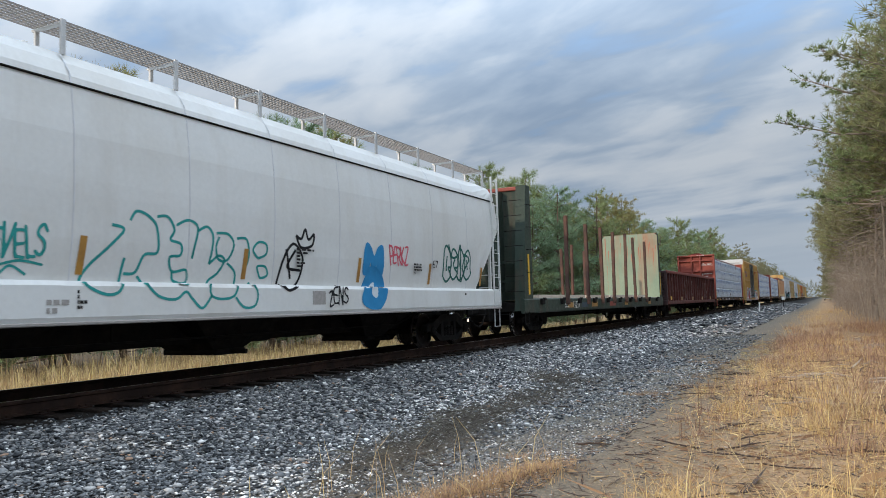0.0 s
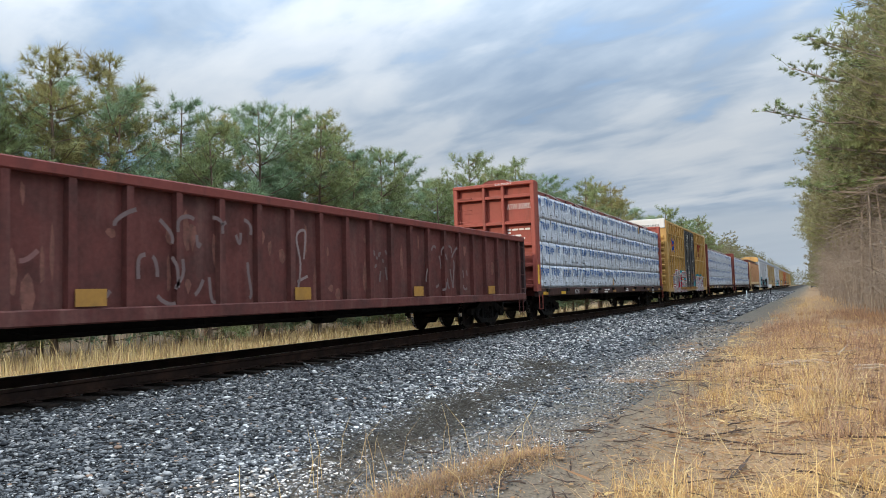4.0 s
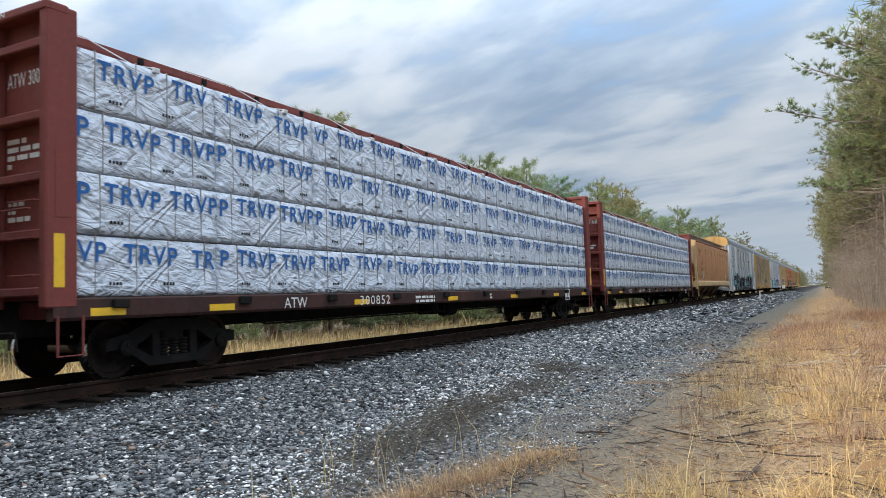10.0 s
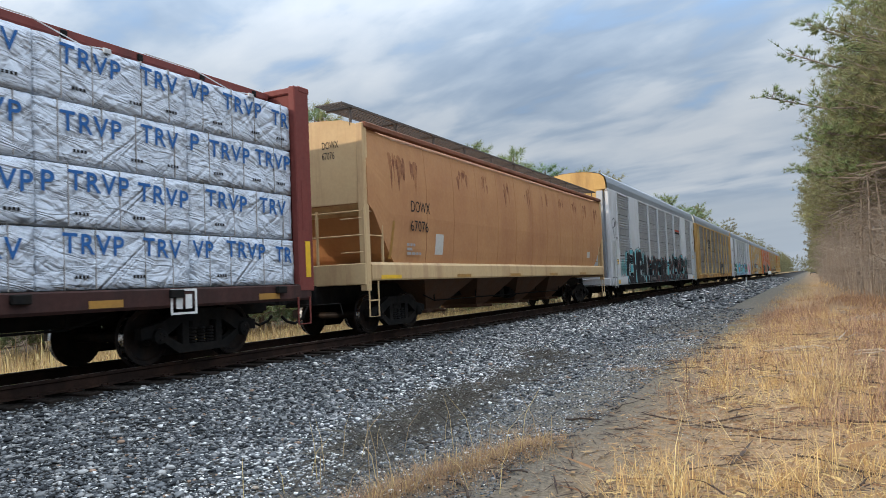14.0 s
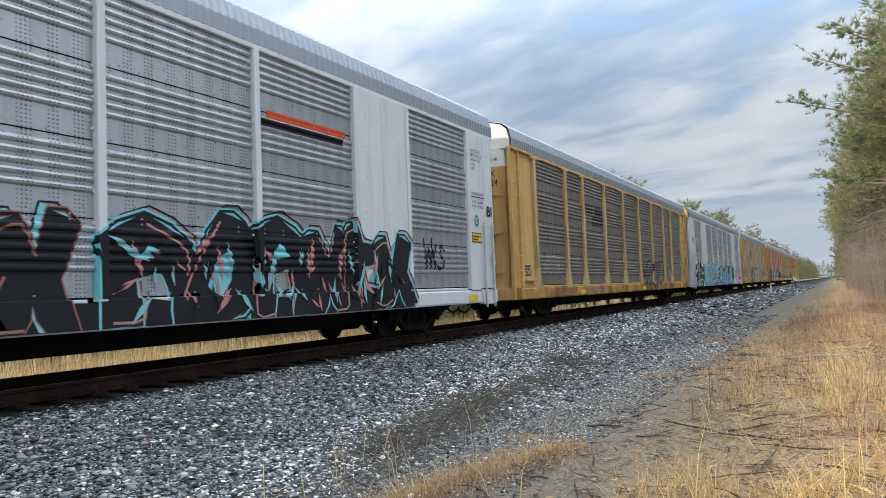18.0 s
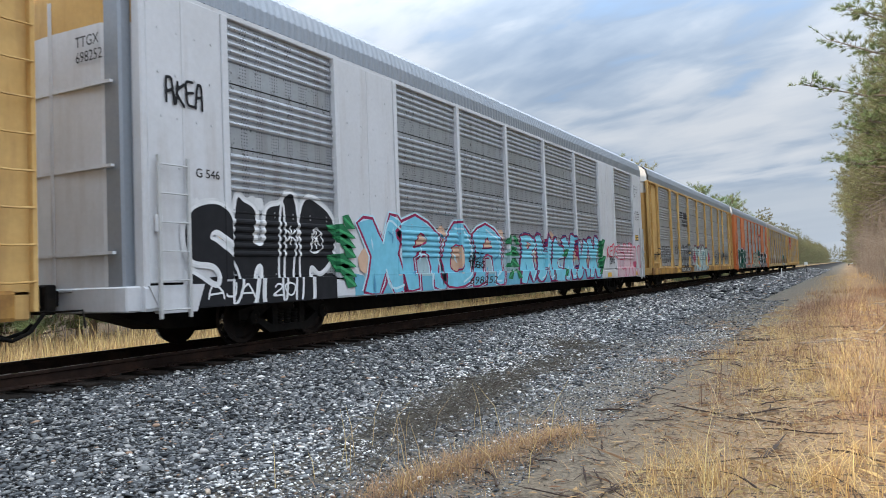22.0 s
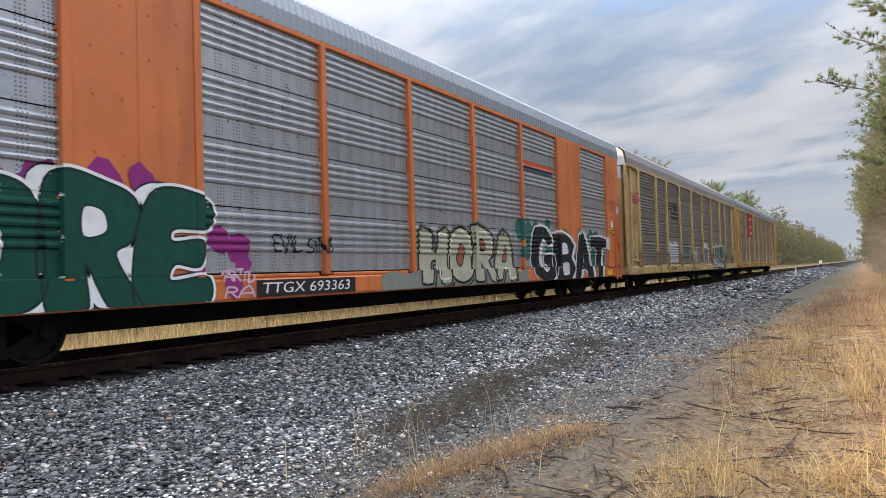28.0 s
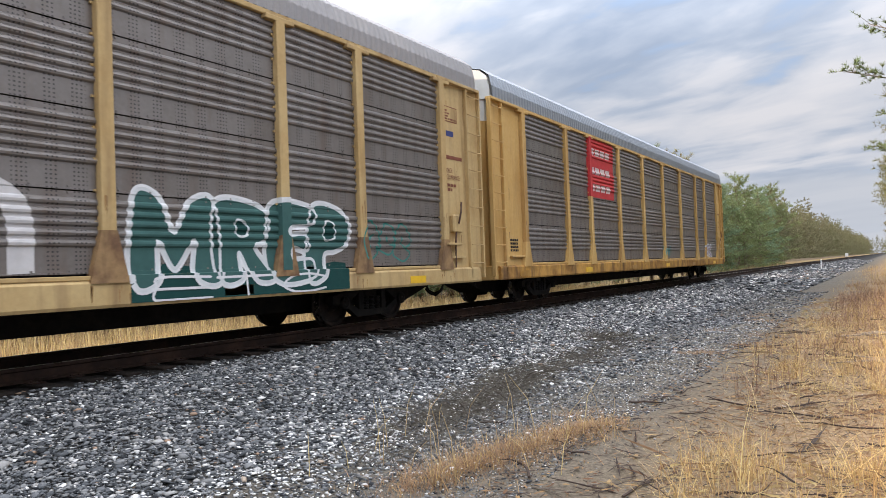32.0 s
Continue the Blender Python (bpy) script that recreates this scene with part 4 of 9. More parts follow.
    for x, y, s, lab in ((-4.55, 4.25, 0.060, "rounded tan stone on the gravel"), (-4.35, 4.95, 0.05, "pale rounded stone on the gravel"), (-1.05, 8.4, 0.05, "white stone on the dirt path")):
        sp = np.array([[x, y, ground_z(x, y) + s * 0.3]])
        me = stones("stone", sp, np.array([s]), material("pale_stone", (0.42, 0.33, 0.25), 0.8, grain=0.15), int(x * -100))
        tagged(new("stone", me), lab, "stone", "loose stones")


make_litter()


def pine_parts(seed, height, spread_, start, whorl, tufts_a_metre, blade, count, dead=0.0):
    """A pine: trunk and limbs in one mesh, needles in another. start: height at which green limbs begin."""
    rnd = random.Random(seed)
    wood = Geo()
    pts, rs = [], []
    lean = (rnd.uniform(-0.03, 0.03), rnd.uniform(-0.03, 0.03))
    for i in range(9):
        z = height * i / 8
        pts.append((lean[0] * z + 0.05 * math.sin(z * 0.7 + seed), lean[1] * z + 0.05 * math.cos(z * 0.6), z - 0.2))
        rs.append((0.0115 if not dead else 0.0055) * height * (1 - 0.92 * i / 8) + 0.01)
    wood.tube(pts, rs, 8)
    verts, tris = [], []

    def tuft(p, d, size):
        n0 = len(verts)
        side = d.orthogonal().normalized()
        up = d.cross(side)
        for k in range(count):
            a = 2 * math.pi * (k + rnd.random()) / count
            w = (d * rnd.uniform(0.35, 1.0) + (side * math.cos(a) + up * math.sin(a)) * rnd.uniform(0.5, 1.0)).normalized()
            s = w.cross(d)
            s = s.normalized() * blade * size if s.length > 1e-4 else side * blade * size
            tip = p + w * size * rnd.uniform(0.75, 1.2)
            m = len(verts)
            verts.extend([tuple(p - s * 0.6), tuple(p + s * 0.6), tuple(tip)])
            tris.append((m, m + 1, m + 2))
        return n0

    z = height * 0.08 if dead else start * height
    while z < height * 0.985:
        f = z / height
        green = f >= start
        if green:
            g = (f - start) / (1 - start)
            reach = spread_ * (math.sin(min(1.0, g * 2.6 + 0.5) * math.pi / 2) * (1 - g) ** 0.5 + 0.07)
        else:
            reach = spread_ * rnd.uniform(0.35, 0.75) * dead
        for k in range(rnd.choice((3, 4, 5)) if green else rnd.choice((3, 4))):
            a = rnd.uniform(0, 2 * math.pi)
            r = reach * rnd.uniform(0.55, 1.2)
            rise = (0.12 + 0.5 * f) * r if green else rnd.uniform(-0.45, 0.5) * r
            base = Vector((lean[0] * z, lean[1] * z, z - 0.2))
            d = Vector((math.cos(a), math.sin(a), 0))
            bend = Vector((-math.sin(a), math.cos(a), 0)) * rnd.uniform(-0.2, 0.2) * r
            line = [base, base + d * r * 0.5 + bend * 0.5 + Vector((0, 0, rise * 0.35)), base + d * r + bend + Vector((0, 0, rise))]
            br = 0.006 + 0.009 * r
            wood.tube(line, [br, br * 0.65, br * 0.25], 4, caps=False)
            if not green:
                for j in range(6):
                    q = line[0].lerp(line[2], rnd.uniform(0.2, 0.98))
                    w = (d * 0.5 + Vector((rnd.uniform(-1, 1), rnd.uniform(-1, 1), rnd.uniform(-0.9, 1.1)))).normalized() * rnd.uniform(0.25, 0.9)
                    wood.tube([q, q + w], [br * 0.4, br * 0.12], 3, caps=False)
                continue
            n = max(2, int(r * tufts_a_metre))
            for j in range(n):
                t = 0.28 + 0.72 * (j + rnd.random()) / n
                q = line[0].lerp(line[1], t * 2) if t < 0.5 else line[1].lerp(line[2], t * 2 - 1)
                off = Vector((rnd.uniform(-1, 1), rnd.uniform(-1, 1), rnd.uniform(-0.35, 0.8))) * 0.24 * r * (1.15 - t)
                tuft(q + off, (d * 0.6 + off.normalized() * 0.6 + Vector((0, 0, 0.45))).normalized(), rnd.uniform(0.26, 0.44))
        z += whorl * rnd.uniform(0.75, 1.25) * (1.0 if green else 1.2)
    for j in range(4):
        tuft(Vector((lean[0] * height, lean[1] * height, height - 0.35 + j * 0.1)), Vector((0, 0, 1)), 0.28)
    return wood, verts, tris


def make_pine(seed, height, spread_, start, needles, label, whorl=0.5, tufts=9, blade=0.10, count=7, dead=0.0):
    wood, v, t = pine_parts(seed, height, spread_, start, whorl, tufts, blade, count, dead)
    tree = thing("pine_tree", label, "tree", "pines along the railway")
    part("trunk", wood, M["bark"] if not dead else M["twig"], tree, fix=False)
    part("crown", fast_mesh("crown", v, t, M[needles]), None, tree)
    return tree, len(t) + len(wood.f) * 2


def left_front(y):
    return -23.5 if y < 18 else (-23.5 + (y - 18) * 0.22 if y < 46 else max(-17.3 + (y - 46) * 0.05, -17.3) if y < 90 else -15.3)


def right_front(y):
    return 4.4 - (y - 22) * 0.075 if y < 45 else max(2.7 - (y - 45) * 0.02, 1.5)


def make_trees():
    rnd = random.Random(8)
    kinds = []
    for sd, h, sp, st, nd, lab in ((1, 10.5, 3.3, 0.10, "needle", "bushy green pine beside the railway"), (2, 9.8, 3.1, 0.08, "needle_blue", "blue-green young pine in the woods"),
                                   (3, 11.2, 3.2, 0.13, "needle_gold", "yellowish-green pine at the woods edge"), (4, 9.0, 3.0, 0.07, "needle", "short dense green pine in the woods"),
                                   (5, 10.8, 2.9, 0.15, "needle_gold", "sparse yellow-green pine at the woods edge")):
        tree, n = make_pine(sd, h, sp, st, nd, lab, whorl=0.42, tufts=10.5, blade=0.055, count=15)
        kinds.append(tree)
    spots = []
    y = 4.0
    while y < 118:
        for row, (dx, step) in enumerate(((0, 0), (-3.0, 1.2), (-6.2, 0.4))):
            if row == 2 and (y > 60 or rnd.random() < 0.4):
                continue
            if row == 1 and y > 85:
                continue
            spots.append((left_front(y) + dx + rnd.uniform(-0.8, 0.6), y + step + rnd.uniform(-0.6, 0.6)))
        y += 2.4 + 0.022 * y
    used = set()
    for i, (x, yy) in enumerate(spots):
        k = rnd.choice((0, 0, 1, 1, 1, 3, 3, 2, 4))
        m = Matrix.Translation((x, yy, ground_z(x, yy))) @ pose(0, 0, 0, 0, 0, rnd.uniform(0, 360))
        s = rnd.uniform(0.98, 1.24) if yy > 62 else rnd.uniform(0.92, 1.18) if yy > 26 else rnd.uniform(1.0, 1.16)
        # the lower stretch of the woods
        s = min(s, 1.0) if 58 < yy < 82 else s
        if k not in used:
            used.add(k)
            ob = kinds[k]
            ob.matrix_basis = m
        else:
            ob = copy_thing(kinds[k], m)
        ob.scale = (s, s, s)
    for k, tree in enumerate(kinds):
        if k not in used:
            tree.matrix_basis = Matrix.Translation((-30 - k, 12 + 3 * k, -1.0))
    # tall pines with dead lower limbs on the near verge
    tall = []
    for sd, h, sp, nd, lab in ((31, 13.0, 3.0, "needle_olive", "tall pine tree with bare dead lower limbs"), (32, 12.0, 2.7, "needle_gold", "tall yellow-green pine tree with dead lower limbs"), (33, 11.5, 2.6, "needle_olive", "slim pine tree with grey dead lower limbs")):
        tree, n = make_pine(sd, h, sp, 0.46, nd, lab, whorl=0.30, tufts=6.0, blade=0.06, count=12, dead=1.1)
        tall.append(tree)
    first = True
    n, y = 0, 24.0
    while y < 120:
        for dx in (0, 2.6, 5.4) if y < 70 else (0, 3.0):
            x, yy = right_front(y) + dx + rnd.uniform(-0.4, 0.6), y + rnd.uniform(-0.9, 0.9)
            m = Matrix.Translation((x, yy, ground_z(x, yy))) @ pose(0, 0, 0, 0, 0, rnd.uniform(0, 360))
            s = rnd.uniform(0.88, 1.08)
            if n < 3:
                ob = tall[n]
                ob.matrix_basis = m
            else:
                ob = copy_thing(tall[n % 3], m)
            ob.scale = (s, s, s)
            n += 1
        y += 2.3 + 0.02 * y
    # two pines that reach out over the path
    for sd, x0, y0, limbs in ((41, 2.9, 31.0, ((7.2, -4.1, 0.9), (8.6, -3.3, 1.2), (6.2, -2.2, 0.3), (9.8, -2.6, 1.0), (5.2, -2.6, -.2))), (42, 2.5, 40.0, ((5.6, -2.9, 0.7), (7.0, -2.4, 0.8)))):
        wood, v, t = pine_parts(sd, 12.5, 2.4, 0.45, 0.5, 8.0, 0.10, 8, 0.9)
        nr = random.Random(sd)
        for z0, reach, rise in limbs:
            line = [Vector((0, 0, z0)), Vector((reach * .5, nr.uniform(-.3, .3), z0 + rise * .25)), Vector((reach, nr.uniform(-.5, .5), z0 + rise))]
            wood.tube(line, [.05, .032, .012], 6)
            for j in range(44):
                f = .38 + .62 * nr.random()
                q = line[0].lerp(line[1], f * 2) if f < .5 else line[1].lerp(line[2], f * 2 - 1)
                w = Vector((nr.uniform(-.8, .35), nr.uniform(-.7, .7), nr.uniform(-.12, .5))) * .85
                wood.tube([q, q + w * .6 + Vector((0, 0, .03)), q + w], [.010, .006, .003], 3, caps=False)
                for e in range(4):
                    c = q + w * nr.uniform(.5, 1.0)
                    d = (w.normalized() + Vector((0, 0, .5))).normalized()
                    side = d.orthogonal().normalized()
                    up = d.cross(side)
                    for b in range(9):
                        a = 6.283 * (b + nr.random()) / 9
                        tip = c + (d * nr.uniform(.4, 1) + (side * math.cos(a) + up * math.sin(a)) * nr.uniform(.5, 1)).normalized() * nr.uniform(.14, .24)
                        k, o = len(v), (side * math.sin(a) - up * math.cos(a)) * .011
                        v.extend([tuple(c - o), tuple(c + o), tuple(tip)])
                        t.append((k, k + 1, k + 2))
        tree = thing("pine_tree", "tall pine tree with a long limb reaching over the path", "tree", "pines along the railway", Matrix.Translation((x0, y0, ground_z(x0, y0))))
        part("trunk", wood, M["twig"], tree, fix=False)
        part("crown", fast_mesh("crown", v, t, M["needle"]), None, tree)
    # far woods on both sides
    wood, v, t = pine_parts(77, 11.0, 2.4, 0.03, 0.62, 5.0, 0.24, 6)
    v, t = np.array(v), np.array(t)
    for side in (-1, 1):
        V, T, k = [], [], 0
        y = 118.0
        while y < 640:
            for dx in (0, 4.0) if side > 0 else (0, 3.5, 8.0):
                x = (-15.0 - dx if side < 0 else 1.8 + dx) + rnd.uniform(-0.9, 0.9)
                a, s = rnd.uniform(0, 6.28), rnd.uniform(0.85, 1.15)
                ca, sa = math.cos(a) * s, math.sin(a) * s
                w = np.stack([v[:, 0] * ca - v[:, 1] * sa + x, v[:, 0] * sa + v[:, 1] * ca + y, v[:, 2] * s - 0.6], 1)
                V.append(w)
                T.append(t + k)
                k += len(w)
            y += 3.2 + 0.008 * y
        # the end of the clearing, closed by more woods
        for i in range(26):
            x, yy = side * (1.0 + 3.1 * i), 640 + rnd.uniform(0, 40)
            a, s = rnd.uniform(0, 6.28), rnd.uniform(1.0, 1.5)
            w = np.stack([v[:, 0] * s + x - 6, v[:, 1] * s + yy, v[:, 2] * s - 1.2], 1)
            V.append(w)
            T.append(t + k)
            k += len(w)
        me = fast_mesh("far_woods", np.concatenate(V), np.concatenate(T), M["needle_far"])
        tagged(new("far_woods", me), "distant pine woods along the track", "woods", kind="stuff")
    # bare brush along the foot of both woods
    for name, side, count in (("brush", 1, 1300), ("brush", -1, 220)):
        g = Geo()
        for i in range(count):
            if side > 0:
                y = 20 + 75 * rnd.random() ** 1.5
                x = right_front(y) - 0.6 + rnd.uniform(-0.5, 3.0)
            else:
                y = 6 + 90 * rnd.random() ** 1.3
                x = left_front(y) + rnd.uniform(-1.0, 1.6)
            z, h = ground_z(x, y), rnd.uniform(0.8, 5.0)
            r = rnd.uniform(0.008, 0.022)
            tip = Vector((x + rnd.uniform(-0.5, 0.5), y + rnd.uniform(-0.5, 0.5), z + h))
            base = Vector((x, y, z - 0.05))
            mid = base.lerp(tip, 0.5) + Vector((rnd.uniform(-.12, .12), rnd.uniform(-.12, .12), 0))
            g.tube([base, mid, tip], [r, r * 0.7, r * 0.25], 4, caps=False)
            for j in range(7):
                f = rnd.uniform(0.25, 0.95)
                q = base.lerp(mid, f * 2) if f < 0.5 else mid.lerp(tip, f * 2 - 1)
                w = Vector((rnd.uniform(-1, 1), rnd.uniform(-1, 1), rnd.uniform(0.0, 0.9))).normalized() * rnd.uniform(0.25, 0.9)
                g.tube([q, q + w * 0.5 + Vector((0, 0, 0.04)), q + w], [r * 0.45, r * 0.3, r * 0.12], 3, caps=False)
        tagged(new(name, g.mesh(name, M["twig"])), "bare leafless brush at the edge of the woods", "brush", kind="stuff")


make_trees()


# ---- far along the track ----
M["post_foot"] = material("rust_stained_post_foot", (0.30, 0.185, 0.09), 0.7, grain=0.15, second=(0.14, 0.075, 0.045), second_amount=0.9, second_scale=3.0, streak=(0.08, 0.05, 0.035), streak_amount=0.7, streak_scale=4.0)
M["post_white"] = material("white_post_paint", (0.78, 0.78, 0.76), 0.5, grain=0.05)
M["van_white"] = material("white_van_paint", (0.72, 0.73, 0.74), 0.35, grain=0.03)
M["dark_glass"] = material("dark_windscreen", (0.02, 0.022, 0.025), 0.1, grain=0.02, bump=0)


def lamp_material():
    m = bpy.data.materials.new("lit_headlamp")
    m.use_nodes = True
    b = m.node_tree.nodes["Principled BSDF"]
    b.inputs["Base Color"].default_value = (0.9, 0.9, 0.85, 1)
    b.inputs["Emission Color"].default_value, b.inputs["Emission Strength"].default_value = (1.0, 0.97, 0.9, 1), 9.0
    return m


def far_vehicle(x, y, turn):
    z = ground_z(x, y)
    car = thing("van", "white van with lit headlamps waiting far down the line", "van", at=Matrix.Translation((x, y, z)) @ pose(0, 0, 0, 0, 0, turn))
    side = [(-2.3, .45), (-2.35, .95), (-1.35, 1.15), (-.75, 1.95), (2.2, 2.05), (2.35, 1.2), (2.3, .45)]
    part("body", Geo().prism(side, -.92, .92, "x"), M["van_white"], car)
    part("windscreen", Geo().add([(-.82, -1.33, 1.19), (.82, -1.33, 1.19), (.76, -.82, 1.88), (-.76, -.82, 1.88)], [(0, 1, 2, 3)]), M["dark_glass"], car, "dark windscreen", fix=False)
    part("bumper", Geo().box(-.93, .93, -2.45, -2.25, .4, .62, .04), M["steel"], car)
    glow = lamp_material()
    for k in (-1, 1):
        part("headlamp", Geo().lathe([(-2.40, 0), (-2.40, .13), (-2.30, .14)], (k * .66, 0, .8), 12, "y"), glow, car, "lit headlamp")
    for k in (-1, 1):
        for q in (-1.5, 1.4):
            part("wheel", Geo().lathe([(-.11, 0), (-.11, .3), (-.08, .34), (.08, .34), (.11, .3), (.11, 0)], (k * .82, q, .34), 14), M["steel"], car, "black tyre")


far_vehicle(0.35, 255.0, 0)


def marker_post(x, y, height, label, head):
    z = ground_z(x, y)
    ob = thing("marker_post", label, "post", at=Matrix.Translation((x, y, z)))
    part("post", Geo().box(-.05, .05, -.05, .05, -.1, height, .01), M["post_white"] if not head else M["steel"], ob)
    if head:
        part("sign_plate", Geo().box(-.22, .22, -.08, -.055, height - .5, height, .02), M["post_white"], ob, "white trackside sign plate")


marker_post(-6.2, 83.0, 0.95, "short white marker post beside the track", False)
marker_post(-5.9, 125.0, 1.6, "small white trackside sign on a dark post", True)


# ---- railway cars: each stands with its front end at y = 0, the middle of the track at x = 0 and the rail tops at z = 0 ----
def side_frame(g, s):
    x0, x1 = s * 0.93, s * 1.07
    g.prism([(-1.2, .40), (-1.2, .56), (-.85, .62), (-.45, .80), (.45, .80), (.85, .62), (1.2, .56), (1.2, .40), (.75, .42), (.4, .62), (-.4, .62), (-.75, .42)], x0, x1, "x")
    g.prism([(-.92, .42), (-.5, .15), (.5, .15), (.92, .42), (.72, .42), (.42, .27), (-.42, .27), (-.72, .42)], x0 + s * 0.005, x1 - s * 0.005, "x")
    for y in (-.42, .28):
        g.box(x0, x1 - s * 0.01, y, y + .14, .2, .68, .01)
    for y in (-.18, 0.0, .18):
        for k in range(5):
            g.lathe([(.27 + k * .05, .05), (.285 + k * .05, .075), (.305 + k * .05, .075), (.32 + k * .05, .05)], (s * 1.0, y, 0), 10, "z")
    for y in (-.89, .89):
        g.lathe([(x1 - s * .03, .0), (x1 - s * .03, .12), (x1 + s * .05, .115), (x1 + s * .07, .07), (x1 + s * .07, 0)], (0, y, .43), 14, "x")


def truck_mesh():
    g = Geo()
    for s in (-1, 1):
        side_frame(g, s)
    g.box(-1.02, 1.02, -.2, .2, .46, .68, .03)
    g.lathe([(.66, .0), (.66, .3), (.86, .3), (.86, .0)], (0, 0, 0), 16, "z")
    for y in (-.62, .62):
        g.box(-.86, .86, y - .05, y + .05, .33, .43, .015)
    return recalc(g.mesh("truck", M["steel"]))


def wheelset_mesh():
    g = Geo()
    for s in (-1, 1):
        p = [(.69, .0), (.69, .14), (.705, .34), (.685, .40), (.688, .452), (.705, .455), (.722, .430), (.73, .425)]
        g.lathe([(s * a, r) for a, r in p], (0, 0, 0), 32)
        g.lathe([(s * a, r) for a, r in ((.73, .425), (.82, .418))], (0, 0, 0), 32, mat=1)
        p = [(.82, .418), (.826, .405), (.826, .355), (.785, .325), (.765, .17), (.80, .13), (.84, .12), (.84, .0)]
        g.lathe([(s * a, r) for a, r in p], (0, 0, 0), 32)
    g.lathe([(-.9, .0), (-.9, .075), (.9, .075), (.9, .0)], (0, 0, 0), 12)
    for k in range(3):
        a = 2 * math.pi * k / 3
        g.box(1.145, 1.16, .05 * math.cos(a) - .014, .05 * math.cos(a) + .014, .05 * math.sin(a) - .014, .05 * math.sin(a) + .014)
    return recalc(g.mesh("wheelset", [M["wheel"], M["tread"]]))


TRUCK, WHEELSET = truck_mesh(), wheelset_mesh()


def coupler_mesh():
    g = Geo()
    g.box(-.11, .11, -.55, .5, .76, .98, .02)
    g.prism([(-.16, -.55), (.16, -.55), (.20, -.72), (.10, -.86), (.02, -.80), (.04, -.70), (-.10, -.70), (-.17, -.78), (-.2, -.66)], .74, 1.02, "z")
    g.box(-.30, .30, -.04, .12, .66, 1.06, .02)
    pts = [(.32, -.05, .72), (.33, -.28, .45), (.31, -.5, .36), (.28, -.72, .42), (.26, -.84, .52)]
    g.tube(pts, .028, 8)
    g.tube([(.12, -.3, .74), (.5, -.12, .70), (1.15, -.10, .72), (1.2, -.10, .5)], .014, 6)
    return recalc(g.mesh("coupler", M["steel"]))


COUPLER = coupler_mesh()


def rolling_gear(car, length, inset, front=0.0, rear=0.0):
    """Trucks with turning wheelsets, couplers and brake gear. front, rear: how far the couplers stand out beyond the body's own ends."""
    for y in (inset, length - inset):
        tr = part("truck", TRUCK, None, car, "black cast steel truck", pose(0, y, 0))
        for d in (-.89, .89):
            w = part("wheelset", WHEELSET, None, tr, "steel wheels on an axle", pose(0, d, .425))
            WHEELS.append(w)
    part("coupler", COUPLER, None, car, "knuckle coupler with air hose", pose(0, -front, 0))
    part("coupler", COUPLER, None, car, "knuckle coupler with air hose", pose(0, length + rear, 0, 0, 0, 180))
    g = Geo()
    a, b = inset + 1.6, length - inset - 1.6
    y0 = length * 0.52
    g.lathe([(y0, 0), (y0, .2), (y0 + .55, .2), (y0 + .55, 0)], (0.55, 0, .68), 12, "y")
    part("brake_cylinder", g, M["steel"], car)
    part("brake_valve", Geo().box(.3, .75, y0 - .9, y0 - .55, .55, .85, .02), M["steel"], car)
    g = Geo()
    for x in (0.85, -0.85):
        g.tube([(x, a, .78), (x, a + .6, .62), (x, b - .6, .62), (x, b, .78)], .018, 6)
    n = 5
    for k in range(n):
        y = a + .6 + (b - a - 1.2) * k / (n - 1)
        g.box(.84, .86, y - .02, y + .02, .60, .86)
    part("brake_rod", g, M["steel"], car)


def grabs(g, y0, y1, z0, z1, count, x=1.62, r=.011):
    """Rungs between two heights on a car's side."""
    for k in range(count):
        z = z0 + (z1 - z0) * k / max(count - 1, 1)
        g.tube([(x - .07, y0, z), (x, y0, z), (x, y1, z), (x - .07, y1, z)], r, 6)


def end_grabs(g, x0, x1, z0, z1, count, y=-0.06, r=.011):
    for k in range(count):
        z = z0 + (z1 - z0) * k / max(count - 1, 1)
        g.tube([(x0, y + .07, z), (x0, y, z), (x1, y, z), (x1, y + .07, z)], r, 6)


def sill_step(g, y, x=1.56, top=.95, low=.42, w=.34):
    g.tube([(x, y, top), (x, y, low), (x, y + w, low), (x, y + w, top)], .018, 6)


# -- covered hoppers --
def hopper_loft(prof, rows):
    """A body of given half outline (z, x) between cross-sections (y, lowest z)."""
    zs, xs = [p[0] for p in prof], [p[1] for p in prof]
    n = 18
    g = Geo()
    verts = []
    for y, low in rows:
        half = []
        for k in range(n):
            z = low + (zs[-1] - low) * k / (n - 1)
            half.append((float(np.interp(z, zs, xs)), y, z))
        verts.append(half + [(-x, yy, z) for x, yy, z in half[::-1]])
    m = 2 * n
    flat = [v for row in verts for v in row]
    fs = []
    for i in range(len(rows) - 1):
        for k in range(m):
            fs.append((i * m + k, i * m + (k + 1) % m, (i + 1) * m + (k + 1) % m, (i + 1) * m + k))
    fs += [tuple(range(m)), tuple(range((len(rows) - 1) * m, len(rows) * m))[::-1]]
    g.add(flat, fs)
    return g


